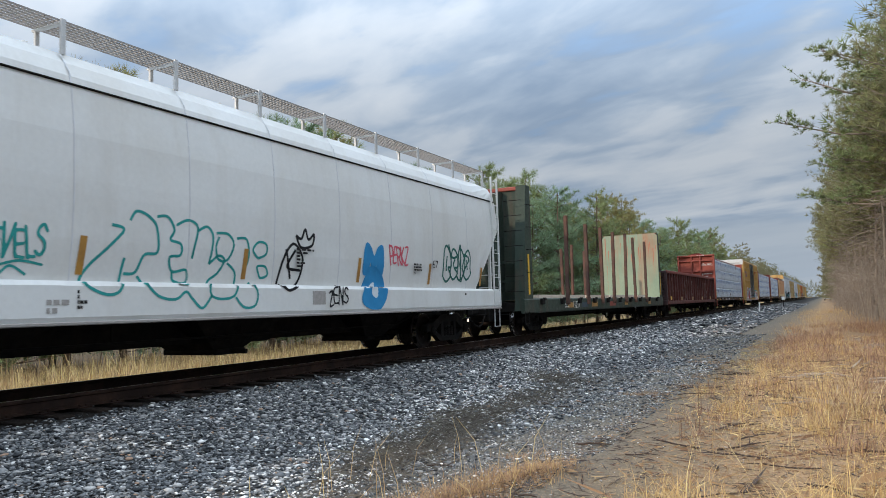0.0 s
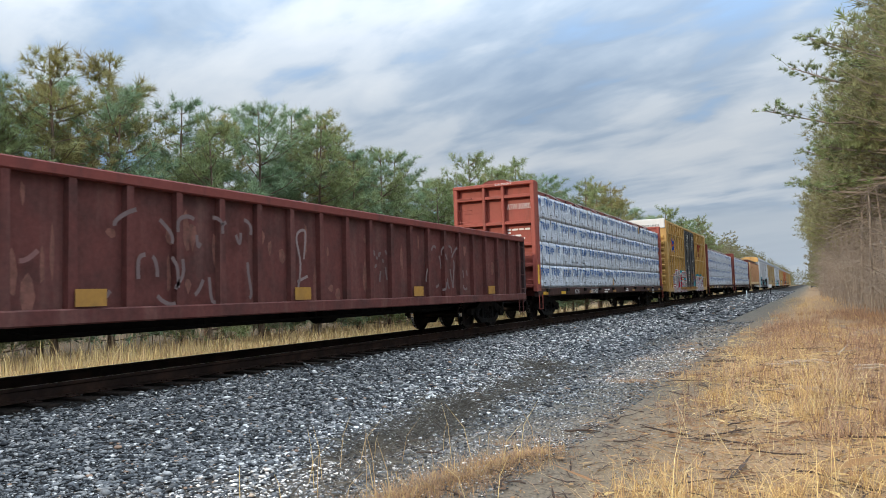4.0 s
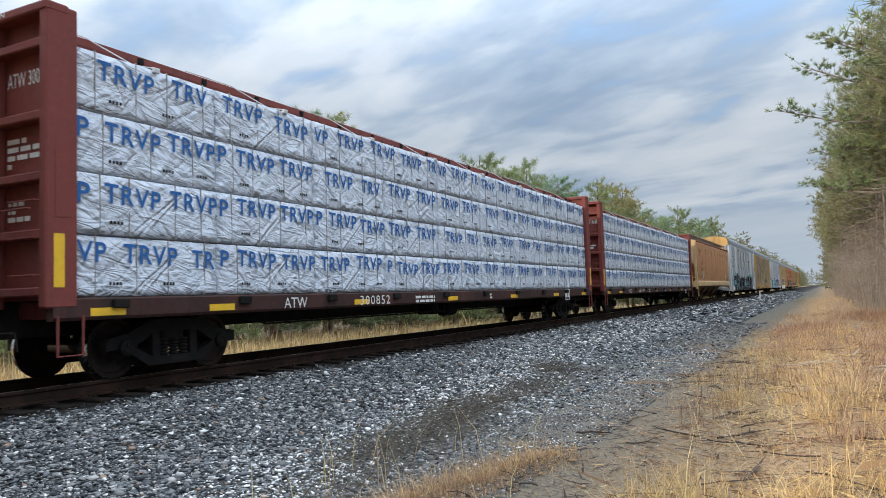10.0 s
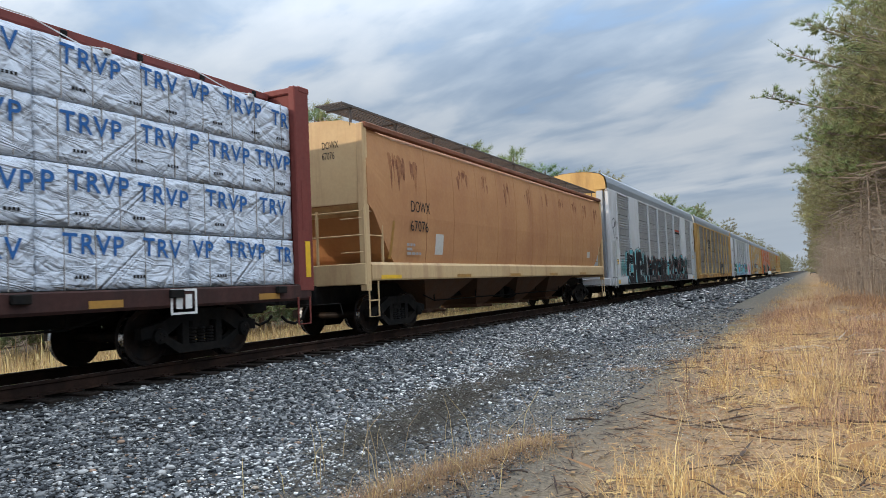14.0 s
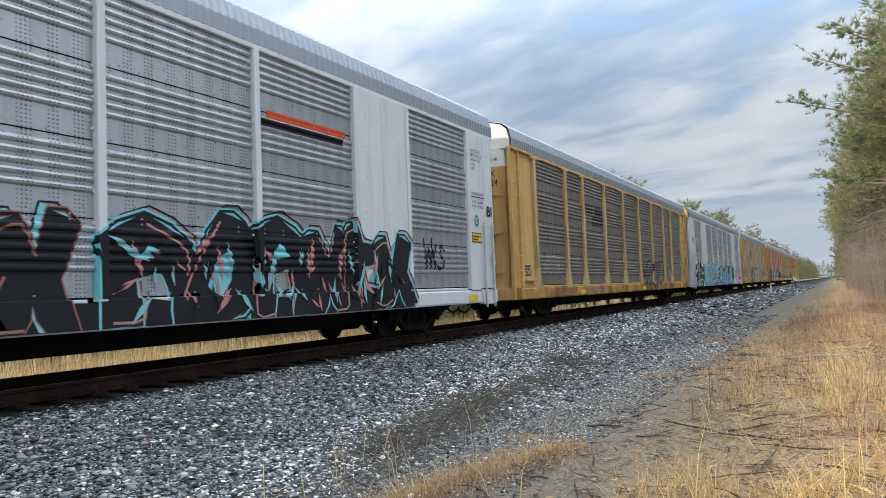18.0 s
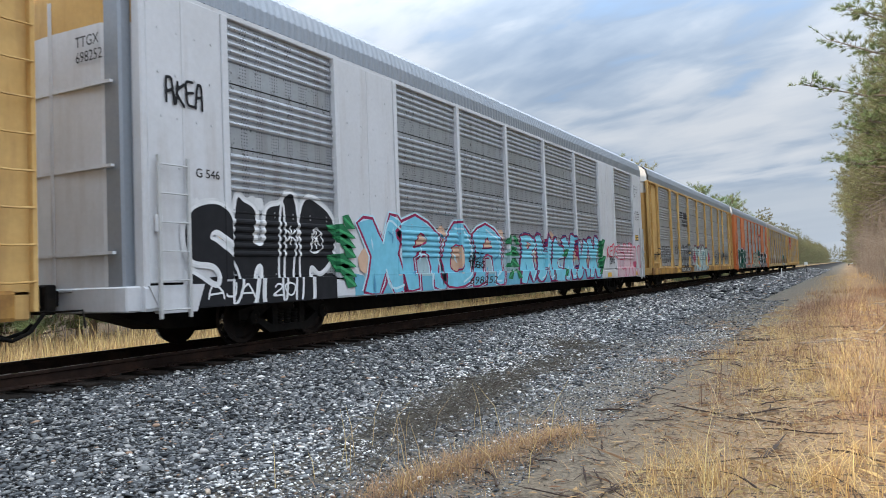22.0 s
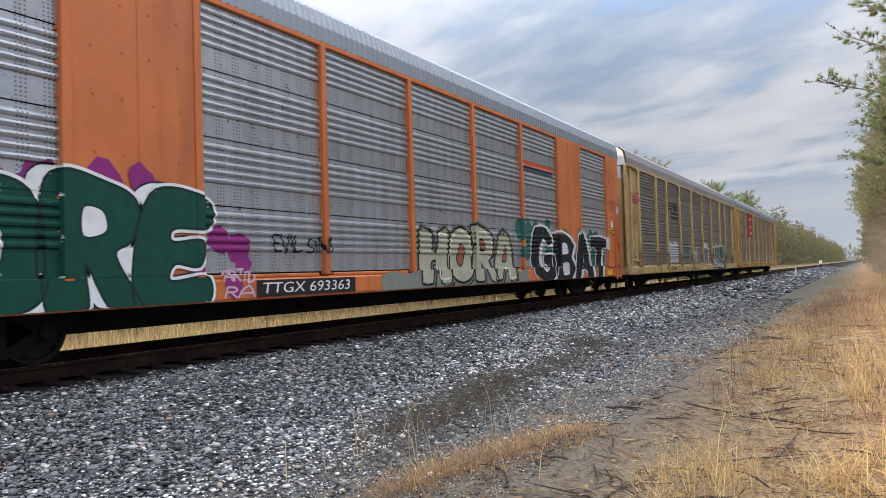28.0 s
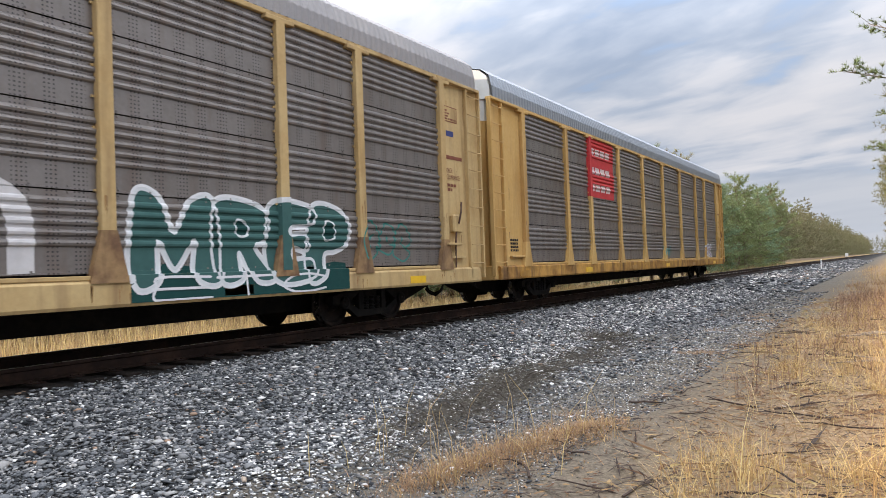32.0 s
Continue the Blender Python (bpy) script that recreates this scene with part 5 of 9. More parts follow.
def hopper_chutes(car, centres, mat, wide=1.25):
    for y in centres:
        g = Geo()
        top, bot = 1.35, .38
        a, b = 1.75, .33
        v = [(-wide, y - a, top), (wide, y - a, top), (wide, y + a, top), (-wide, y + a, top), (-.55, y - b, bot), (.55, y - b, bot), (.55, y + b, bot), (-.55, y + b, bot)]
        g.add(v, [(0, 1, 2, 3), (7, 6, 5, 4), (0, 4, 5, 1), (1, 5, 6, 2), (2, 6, 7, 3), (3, 7, 4, 0)])
        g.box(-.62, .62, y - .36, y + .36, .30, .40, .02)
        g.tube([(.6, y, .35), (.95, y, .35)], .04, 8)
        part("discharge_hopper", g, mat, car, "sloped steel discharge chute")


def ladder(car, name, mat, y0, y1, z0, z1, count, x=1.62, label=""):
    g = Geo()
    for y in (y0, y1):
        g.box(x - .045, x + .004, y - .022, y + .022, z0, z1, .005)
    stiles = part(name, g, mat, car, label)
    rung = recalc(Geo().tube([(x - .01, y0, 0), (x - .01, y1, 0)], .012, 6).mesh("rung", mat))
    for k in range(count):
        part("rung", rung, None, stiles, "", pose(0, 0, z0 + .12 + (z1 - z0 - .24) * k / (count - 1)))
    return stiles


WHITE_PROF = ((1.40, 1.50), (1.9, 1.565), (2.6, 1.60), (3.3, 1.585), (3.8, 1.53), (4.05, 1.475), (4.30, 1.30), (4.46, .95), (4.54, .45))


def white_hopper(s):
    car = thing("covered_hopper", "white covered hopper freight car with spray-painted graffiti", "hopper car", "railway cars")
    L_ = 19.5
    rows = [(.35, 3.05), (.55, 2.85), (1.15, 2.15), (1.75, 1.42), (2.2, 1.40), (17.3, 1.40), (17.75, 1.42), (18.35, 2.15), (18.95, 2.85), (19.15, 3.05)]
    part("hopper_body", hopper_loft(WHITE_PROF, rows), M["white"], car, "white welded steel hopper body", smooth=False)

    def surf(y, z):
        return 1.605 if z < 1.44 else float(np.interp(z, [p[0] for p in WHITE_PROF], [p[1] for p in WHITE_PROF]))

    zc = [1.44] + [1.5 + k * .12 for k in range(22)]
    for s_ in (-1, 1):
        g = Geo()
        g.prism([(s_ * 1.46, .94), (s_ * 1.58, .94), (s_ * 1.605, 1.0), (s_ * 1.605, 1.38), (s_ * 1.56, 1.44), (s_ * 1.46, 1.44)], .25, 19.25)
        part("side_sill", g, M["white"], car, "white painted side sill")
        g = Geo().box(s_ * 1.5, s_ * 1.62, .25, 19.25, .90, .945, .01)
        part("sill_flange", g, M["grating"], car)
    # weld seams down the sides and the gutter line under the roof
    for y in (2.35, 4.2, 6.05, 7.9, 9.75, 11.6, 13.45, 15.3, 17.15):
        seam = Geo()
        for a, b in zip(WHITE_PROF[:6], WHITE_PROF[1:7]):
            seam.add([(a[1] + .001, y - .012, a[0]), (a[1] + .001, y + .012, a[0]), (b[1] + .001, y + .012, b[0]), (b[1] + .001, y - .012, b[0]),
                      (a[1] + .006, y, a[0]), (b[1] + .006, y, b[0])], [(0, 4, 5, 3), (4, 1, 2, 5)])
        part("weld_seam", seam, M["zinc_white"], car, fix=False)
    g = Geo()
    for s_ in (-1, 1):
        g.prism([(s_ * 1.50, 3.86), (s_ * 1.545, 3.87), (s_ * 1.545, 3.885), (s_ * 1.50, 3.895)], .4, 19.1)
    part("roof_gutter", g, M["steel"], car)
    g = Geo()
    for k in range(5):
        y = 2.6 + k * 3.55
        g.lathe([(4.5, .36), (4.60, .36), (4.64, .30), (4.64, 0)], (0, y, 0), 18, "z")
        g.box(-.45, .45, y - .03, y + .03, 4.62, 4.67, .005)
    part("roof_hatch", g, M["white"], car)
    for s_ in (-1, 1):
        g = Geo()
        x0 = s_ * 1.0
        n = 210
        for k in range(n):
            y = .5 + 18.5 * k / n
            g.box(x0 - .26, x0 + .26, y - .005, y + .005, 4.735, 4.76)
        for k in range(8):
            x = x0 - .26 + k * .0743
            g.box(x - .005, x + .005, .5, 19.0, 4.738, 4.763)
        part("roof_walk", g, M["grating"], car, "openwork steel roof walk")
        for k in range(11):
            y = .6 + 18.3 * k / 10
            b = Geo()
            b.box(x0 - .3 * s_, x0 + .3 * s_, y - .03, y + .03, 4.70, 4.735, .006)
            b.box(s_ * 1.27, s_ * 1.31, y - .035, y + .035, 4.30, 4.77, .006)
            b.box(s_ * .75, s_ * .79, y - .03, y + .03, 4.45, 4.72, .006)
            part("roof_walk_bracket", b, M["bar"], car)
    for y, d in ((.30, 1), (19.20, -1)):
        ladder(car, "ladder", M["white"], y - .02, y + d * .42, .98, 4.55, 11, 1.62, "white side ladder")
        g = Geo()
        for x in (-1.3, -.8, .8, 1.3):
            g.box(x - .04, x + .04, y - .04, y + .04, 1.2, 3.1, .008)
        g.box(-1.5, 1.5, y - .25 * d - .03, y - .25 * d + .03, 1.05, 1.4, .01)
        g.box(-1.5, 1.5, y - .3 * d, y + .9 * d, 1.12, 1.18, .01)
        part("end_platform", g, M["white"], car)
        g = Geo()
        end_grabs(g, .9, 1.45, 1.5, 3.6, 7, y - .1 * d)
        sill_step(g, y if d > 0 else y - .34)
        part("grab_iron", g, M["bar"], car)
    part("center_sill", Geo().box(-.32, .32, .1, 19.4, .50, 1.02, .02), M["steel"], car)
    hopper_chutes(car, (5.2, 9.75, 14.3), M["steel"])
    for y in (3.2, 6.12, 9.0, 12.2, 15.1, 17.95):
        vs = [(y, 1.52), (y + .10, 1.52), (y + .14, 2.0), (y + .04, 2.0)]
        on_surface("reflector", vs, [(0, 1, 2, 3)], M["old_reflector"], car, surf, (), zc, .006, "amber reflector strip")
    # spray paint
    teal, black, blue, green, red = (.03, .26, .24), (.018, .018, .02), (.03, .21, .42), (.03, .12, .10), (.55, .10, .13)
    paint(car, surf, zc, (), ribbon(scrawl(".13,.84 .19,.8 .12,.62 .03,.42 0,.26 .1,.15 .17,.2 .19,.42 .2,.52|.22,.9 .25,1 .31,.97 .36,.86 .37,.6 .3,.56 .26,.38 .2,.36|.36,.97 .42,.98 .46,.85 .44,.74 .5,.7 .5,.58 .44,.55 .46,.4 .54,.42 .54,.28 .47,.3 .46,.4"
                                           "|.27,.34 .36,.14 .46,.1 .52,.18 .56,.1 .62,0 .68,.14|.47,.9 .54,.97 .6,.9 .58,.66 .57,.55|.6,.86 .66,.92 .7,.8 .68,.5|.72,.86 .8,.86 .84,.74 .8,.56 .74,.56 .72,.7 .74,.82", 6.2, 1.08, 3.1, 1.3), .04), teal)
    paint(car, surf, zc, (), ribbon(scrawl(".68,.5 .74,.6 .78,.55 .74,.4 .68,.3 .68,.14 .76,.1 .84,.16 .86,.4 .8,.52|.86,.82 .93,.82 .95,.62 .92,.4|.84,.12 .9,0 .98,.02 1,.18 .96,.3|1.02,.6 .98,.7 1.02,.8 1.08,.78 1.08,.66 1.02,.6|1.03,.42 1.02,.5 1.08,.5 1.1,.4 1.05,.36 1.03,.42", 6.2, 1.08, 3.1, 1.3), .04), teal)
    tag(car, surf, zc, (), "evels:", 5.05, 1.72, .75, .32, teal, shear=.2)
    paint(car, surf, zc, (), ribbon([[(5.1, 1.58), (5.4, 1.66), (5.7, 1.62)], [(5.15, 1.45), (5.3, 1.6), (5.5, 1.5)]], .03), teal)
    paint(car, surf, zc, (), ribbon([[(9.85, 1.45), (10.0, 1.9), (10.25, 2.15), (10.5, 1.9), (10.4, 1.5), (10.1, 1.35), (9.9, 1.45)], [(10.3, 2.3), (10.45, 2.1), (10.75, 2.15), (10.8, 2.35), (10.65, 2.25), (10.55, 2.42), (10.45, 2.25), (10.3, 2.3)],
                                     [(10.05, 2.05), (10.2, 1.55)], [(10.3, 2.05), (10.1, 1.75), (10.45, 1.7)]], .05), black)
    on_surface("patch", [(10.72, 1.1), (11.1, 1.1), (11.1, 1.34), (10.72, 1.34)], [(0, 1, 2, 3)], M["grey_ink"], car, surf, (), zc, .004, "grey paint patch")
    tag(car, surf, zc, (), "ZENS", 11.2, 1.1, .6, .28, black)
    bomb(car, surf, zc, (), "6", 12.35, 1.0, .80, .85, blue, blue, .05, soft=True, hole=(.55, .60, .62), seed=3, low=.98)
    bomb(car, surf, zc, (), "M", 12.42, 1.72, .72, .52, blue, blue, .05, soft=True, seed=5)
    mist(car, surf, zc, (), 12.9, 13.5, 1.5, 1.75, (.34, .48, .60), 3, 4, .14)
    tag(car, surf, zc, (), "PERKZ", 13.4, 1.92, .75, .38, red, shear=.2)
    paint(car, surf, zc, (), ribbon(bubble_line(15.85, 17.35, 1.5, 2.5, 4, 3), .055), green)
    paint(car, surf, zc, (), ribbon([[(16.1, 2.5), (16.3, 2.2), (16.6, 2.25), (16.75, 2.5), (16.8, 1.6)], [(16.9, 2.3), (17.25, 2.2), (17.0, 1.9), (16.85, 1.6)]], .06), green)
    bars("data_panel", 5.7, 1.05, .45, .2, 2, M["grey_ink"], car, 1.612, 3)
    bars("stencil_data", 6.1, 1.1, .18, .25, 4, M["black_ink"], car, 1.612, 4)
    bars("stencil_data", 10.3, 1.75, .5, .35, 6, M["black_ink"], car, 1.598, 5)
    bars("stencil_data", 14.4, 1.75, .35, .25, 4, M["black_ink"], car, 1.592, 6)
    bars("stencil_data", 16.9, 1.28, .6, .06, 1, M["black_ink"], car, 1.612, 7)
    lettering("placard", "67", 15.25, 1.9, .28, .18, M["black_ink"], car, 1.60)
    rolling_gear(car, L_, 2.45, .05, .05)
    CARS.append((car, s))


TAN_PROF = ((1.50, 1.46), (1.9, 1.52), (2.6, 1.575), (3.4, 1.58), (4.0, 1.54), (4.36, 1.50), (4.42, 1.30), (4.60, .6))


def tan_hopper(s):
    car = thing("covered_hopper", "tan covered hopper freight car with rust stains", "hopper car", "railway cars")
    rows = [(.30, 2.75), (.5, 2.6), (1.2, 1.75), (1.5, 1.50), (18.0, 1.50), (18.3, 1.75), (19.0, 2.6), (19.2, 2.75)]
    part("hopper_body", hopper_loft(TAN_PROF, rows), M["tan"], car, "tan painted steel hopper body")

    def surf(y, z):
        return 1.585 if z < 1.52 else float(np.interp(z, [p[0] for p in TAN_PROF], [p[1] for p in TAN_PROF]))

    zc = [1.52 + k * .12 for k in range(24)]
    # slope sheet and end hood in cream
    for y, d in ((.27, 1), (19.23, -1)):
        g = Geo()
        g.prism([(-1.49, 2.78), (1.49, 2.78), (1.50, 4.38), (1.0, 4.55), (0, 4.62), (-1.0, 4.55), (-1.50, 4.38)], y, y + d * .03)
        part("end_sheet", g, M["cream"], car, "cream painted end sheet")
        g = Geo()
        v = [(-1.44, y, 2.76), (1.44, y, 2.76), (1.30, y + d * 1.75, 1.45), (-1.30, y + d * 1.75, 1.45), (-1.44, y + d * .04, 2.72), (1.44, y + d * .04, 2.72), (1.30, y + d * 1.79, 1.41), (-1.30, y + d * 1.79, 1.41)]
        g.add(v, [(0, 1, 2, 3), (7, 6, 5, 4), (0, 4, 5, 1), (1, 5, 6, 2), (2, 6, 7, 3), (3, 7, 4, 0)])
        part("slope_sheet", g, M["cream"], car)
        for x in (1.48, -1.48):
            part("corner_post", Geo().box(x - .08, x + .08, y - .08, y + .10, .95, 4.42, .015), M["cream"], car, "cream corner post")
        g = Geo()
        g.box(-1.55, 1.55, y - .12, y + .08, 1.08, 1.52, .015)
        g.box(-1.5, 1.5, y - d * .1, y + d * 1.1, 1.42, 1.47, .005)
        part("end_platform", g, M["cream"], car)
        g = Geo()
        for x in (.35, 1.52):
            g.box(x - .025, x + .025, y - .10, y - .05, 1.5, 2.65, .005)
        g.box(1.50, 1.55, y + .62 * d - .02, y + .62 * d + .02, 1.5, 2.6, .005)
        for z in (2.1, 2.6):
            g.tube([(-1.4, y - .075, z), (1.52, y - .075, z), (1.52, y + .62 * d, z)], .016, 6)
        for z in (1.75, 2.1, 2.45):
            g.tube([(.95, y - .08, z), (1.5, y - .08, z)], .012, 6)
        part("safety_railing", g, M["cream"], car, "cream pipe railing")
        g = Geo()
        sill_step(g, y if d > 0 else y - .36, 1.55, 1.15, .42, .36)
        g.tube([(1.55, y if d > 0 else y - .36, .75), (1.55, y + .36 * d if d > 0 else y, .75)], .015, 6)
        part("sill_step", g, M["cream"], car)
    for s_ in (-1, 1):
        g = Geo()
        g.prism([(s_ * 1.44, 1.16), (s_ * 1.57, 1.16), (s_ * 1.585, 1.2), (s_ * 1.585, 1.48), (s_ * 1.54, 1.54), (s_ * 1.44, 1.54)], .35, 19.15)
        part("side_sill", g, M["cream"], car, "cream side sill")
        g = Geo().box(s_ * 1.46, s_ * 1.60, .25, 19.25, 4.33, 4.45, .02)
        part("top_chord", g, M["maroon"], car, "red-brown top chord")
    for k in range(11):
        seam = Geo()
        y = 2.9 + k * 1.48
        for a, b in zip(TAN_PROF[:5], TAN_PROF[1:6]):
            seam.add([(a[1] + .001, y - .012, a[0]), (a[1] + .001, y + .012, a[0]), (b[1] + .001, y + .012, b[0]), (b[1] + .001, y - .012, b[0]), (a[1] + .007, y, a[0]), (b[1] + .007, y, b[0])], [(0, 4, 5, 3), (4, 1, 2, 5)])
        part("weld_seam", seam, M["tan"], car, fix=False)
    for s_ in (-1, 1):
        g = Geo()
        for k in range(200):
            y = -.1 + 19.7 * k / 200
            g.box(s_ * .95 - .32, s_ * .95 + .32, y - .005, y + .005, 4.80, 4.825)
        for k in range(9):
            x = s_ * .95 - .32 + k * .08
            g.box(x - .005, x + .005, -.1, 19.6, 4.802, 4.828)
        g.box(s_ * 1.26, s_ * 1.285, -.1, 19.6, 4.785, 4.83)
        part("roof_walk", g, M["walk_dark"], car, "dark openwork roof walk")
        for k in range(11):
            y = .3 + 18.9 * k / 10
            b = Geo().box(s_ * .62, s_ * 1.30, y - .03, y + .03, 4.76, 4.80, .005).box(s_ * 1.2, s_ * 1.24, y - .03, y + .03, 4.40, 4.80, .005)
            part("roof_walk_bracket", b, M["walk_dark"], car)
    # rust runs under the roof hatches
    rnd = random.Random(4)
    for y in (1.2, 4.7, 6.3, 7.9, 9.6, 11.4, 13.2, 14.9, 16.4, 18.0):
        wide, deep = (1.3, .75) if y < 1.5 else (rnd.uniform(.35, .6), rnd.uniform(.35, .6))
        for k in range(16 if y < 1.5 else 7):
            a, w, z0 = y + rnd.uniform(0, wide), rnd.uniform(.03, .11), 4.02 - rnd.uniform(0, .25)
            l = deep * rnd.uniform(.4, 1.1)
            ring = [(a - w, z0 - l * .1), (a - w * .5, z0), (a + w * .6, z0 - l * .04), (a + w, z0 - l * .2), (a + w * .6, z0 - l * .6), (a + w * .1, z0 - l), (a - w * .5, z0 - l * .62)]
            on_surface("rust_stain", ring, [tuple(range(7))], M["rust_stain" if k % 3 else "faint_stain"], car, surf, (), zc, .002 + .0003 * k)
    part("center_sill", Geo().box(-.32, .32, .1, 19.4, .68, 1.10, .02), M["steel"], car)
    hopper_chutes(car, (4.9, 8.1, 11.3, 14.5), M["maroon_dark"], 1.3)
    lettering("reporting_mark", "DOWX", 2.12, 2.70, .92, .26, M["black_ink"], car, 1.585)
    lettering("reporting_mark", "67076", 2.08, 2.26, .85, .25, M["black_ink"], car, 1.582)
    lettering("reporting_mark", "DOWX\n67076", .50, 3.75, .42, .38, M["black_ink"], car, -.262, end=True)
    bars("stencil_data", 1.95, 1.72, .8, .3, 3, M["grey_ink"], car, 1.53, 8)
    for y, z, w, h in ((3.35, 1.75, .42, .5), (16.8, 1.85, .4, .25)):
        on_surface("patch", [(y, z), (y + w, z), (y + w * 1.05, z + h), (y + w * .05, z + h)], [(0, 1, 2, 3)], M["patch_grey"], car, surf, (), zc, .004, "pale repair patch")
    for y in (.7, 4.4, 8.1, 11.8, 15.5):
        part("reflector", Geo().box(1.58, 1.589, y, y + .85, 1.19, 1.27), M["reflector"] if y < 1 else M["old_reflector"], car)
    on_surface("reflector", [(1.18, 1.62), (1.28, 1.62), (1.40, 2.45), (1.30, 2.45)], [(0, 1, 2, 3)], M["old_reflector"], car, surf, (), zc, .005)
    rolling_gear(car, 19.5, 2.3, .1, .1)
    CARS.append((car, s))


M["rust_stain"] = material("dark_rust_stain", (0.19, 0.075, 0.04), 0.8, grain=0.25, second=(0.32, 0.15, 0.075), second_amount=0.9, second_scale=4.0)
M["faint_stain"] = material("faint_rust_stain", (0.34, 0.155, 0.07), 0.8, grain=0.2, second=(0.25, 0.11, 0.055), second_amount=0.7, second_scale=4.0)
M["walk_dark"] = material("dark_walk_grating", (0.11, 0.095, 0.085), 0.7, 0.2, grain=0.15, bump=0)
M["maroon_dark"] = material("brown_underside_paint", (0.12, 0.07, 0.045), 0.8, grain=0.2, second=RUST, second_amount=0.6, second_scale=1.5)
M["patch_grey"] = material("pale_grey_patch", (0.50, 0.47, 0.42), 0.6, grain=0.08)


# -- spray paint --
def paint(car, surf, zc, yc, shape, rgb, lift=.005):
    return on_surface("graffiti", shape[0], shape[1], spray(rgb), car, surf, yc, zc, lift, "spray-painted graffiti")


STROKES = {
    "A": (.8, "0,0 .1,.55 .35,1 .5,.98 .72,.5 .8,0|.12,.36 .7,.36"), "B": (.7, ".05,0 .05,1|.05,1 .5,.98 .62,.76 .5,.56 .1,.54|.1,.54 .6,.46 .7,.22 .5,.02 .05,0"),
    "C": (.7, ".7,.82 .5,1 .2,.94 .02,.6 .06,.22 .3,0 .7,.14"), "D": (.7, ".05,0 .05,1|.05,1 .45,.94 .7,.55 .5,.08 .05,0"),
    "E": (.62, ".62,1 .1,.97 .04,.6 .05,.1 .2,.02 .62,.03|.06,.52 .52,.54"), "F": (.6, ".6,1 .1,.96 .05,0|.08,.54 .5,.55"),
    "G": (.75, ".7,.84 .45,1 .12,.85 .02,.45 .2,.06 .55,.02 .72,.2 .72,.44 .45,.44"), "H": (.7, ".05,0 .05,1|.68,0 .66,1|.05,.5 .66,.5"),
    "I": (.2, ".1,0 .1,1"), "J": (.55, ".5,1 .5,.3 .35,.02 .1,.06 .02,.25"), "K": (.7, ".05,0 .05,1|.65,1 .1,.48 .68,0"), "L": (.58, ".05,1 .05,.06 .2,.02 .58,.03"),
    "M": (.95, ".02,0 .1,.95 .2,1 .45,.35 .7,1 .82,.95 .92,0"), "N": (.75, ".04,0 .06,.95 .15,1 .6,.03 .7,.05 .71,1"), "O": (.8, ".4,1 .12,.86 .02,.48 .14,.12 .4,0 .66,.12 .78,.5 .66,.88 .4,1"),
    "P": (.65, ".05,0 .05,1|.05,1 .5,.97 .64,.72 .5,.46 .08,.42"), "Q": (.8, ".4,1 .12,.86 .02,.48 .14,.12 .4,0 .66,.12 .78,.5 .66,.88 .4,1|.5,.25 .8,-.08"),
    "R": (.7, ".05,0 .05,1|.05,1 .5,.97 .63,.75 .5,.53 .1,.5|.3,.5 .68,0"), "S": (.65, ".62,.86 .4,1 .1,.9 .06,.68 .3,.52 .56,.42 .63,.2 .4,.01 .04,.12"), "T": (.7, "0,.97 .7,1|.36,.97 .36,0"),
    "U": (.72, ".04,1 .06,.25 .25,.02 .5,.02 .66,.25 .68,1"), "V": (.72, "0,1 .34,.02 .4,.02 .72,1"), "W": (.98, "0,1 .2,.04 .28,.04 .48,.7 .7,.04 .78,.04 .96,1"), "X": (.7, "0,0 .7,1|0,1 .7,0"),
    "Y": (.7, "0,1 .35,.5 .7,1|.35,.5 .34,0"), "Z": (.65, ".03,.97 .62,.98 .05,.04 .65,.03"), "8": (.6, ".3,.52 .08,.7 .12,.95 .3,1 .5,.95 .52,.7 .3,.52 .04,.3 .1,.04 .3,0 .52,.04 .58,.3 .3,.52"), "0": (.6, ".3,1 .06,.75 .06,.25 .3,0 .54,.25 .54,.75 .3,1"), "2": (.6, ".05,.78 .25,1 .5,.9 .5,.62 .05,.03 .6,.03"), " ": (.35, ""),
}


def curve_line(pts, n=5):
    """A soft line through a few points."""
    if len(pts) < 3:
        return pts
    out = []
    for k in range(len(pts) - 1):
        p0, p1, p2, p3 = pts[max(k - 1, 0)], pts[k], pts[k + 1], pts[min(k + 2, len(pts) - 1)]
        for j in range(n):
            t = j / n
            out.append(tuple(.5 * (2 * b + (c - a) * t + (2 * a - 5 * b + 4 * c - d) * t * t + (3 * b - a - 3 * c + d) * t ** 3) for a, b, c, d in zip(p0, p1, p2, p3)))
    return out + [pts[-1]]


GLYPHS = ("0,.95 .12,.5 .05,.05|.05,.9 .45,1 .6,.75 .35,.5|.35,.5 .62,.05", ".6,.9 .25,1 .03,.7 .3,.5 .58,.3 .35,0 0,.1", "0,0 .1,.9 .3,1 .5,.9 .6,0|.12,.45 .5,.5",
          ".05,.95 .0,.3 .25,0 .55,.2 .6,.95|.3,.7 .28,.4", "0,.05 .3,.95 .62,.1|-.1,.3 .7,.38", ".6,.95 .1,.9 .02,.5 .1,.1 .6,.05|.1,.5 .55,.55", "0,1 .35,.45 .3,0|.65,1 .35,.5", ".02,.02 .05,.98|.6,.95 .1,.5 .65,.0")


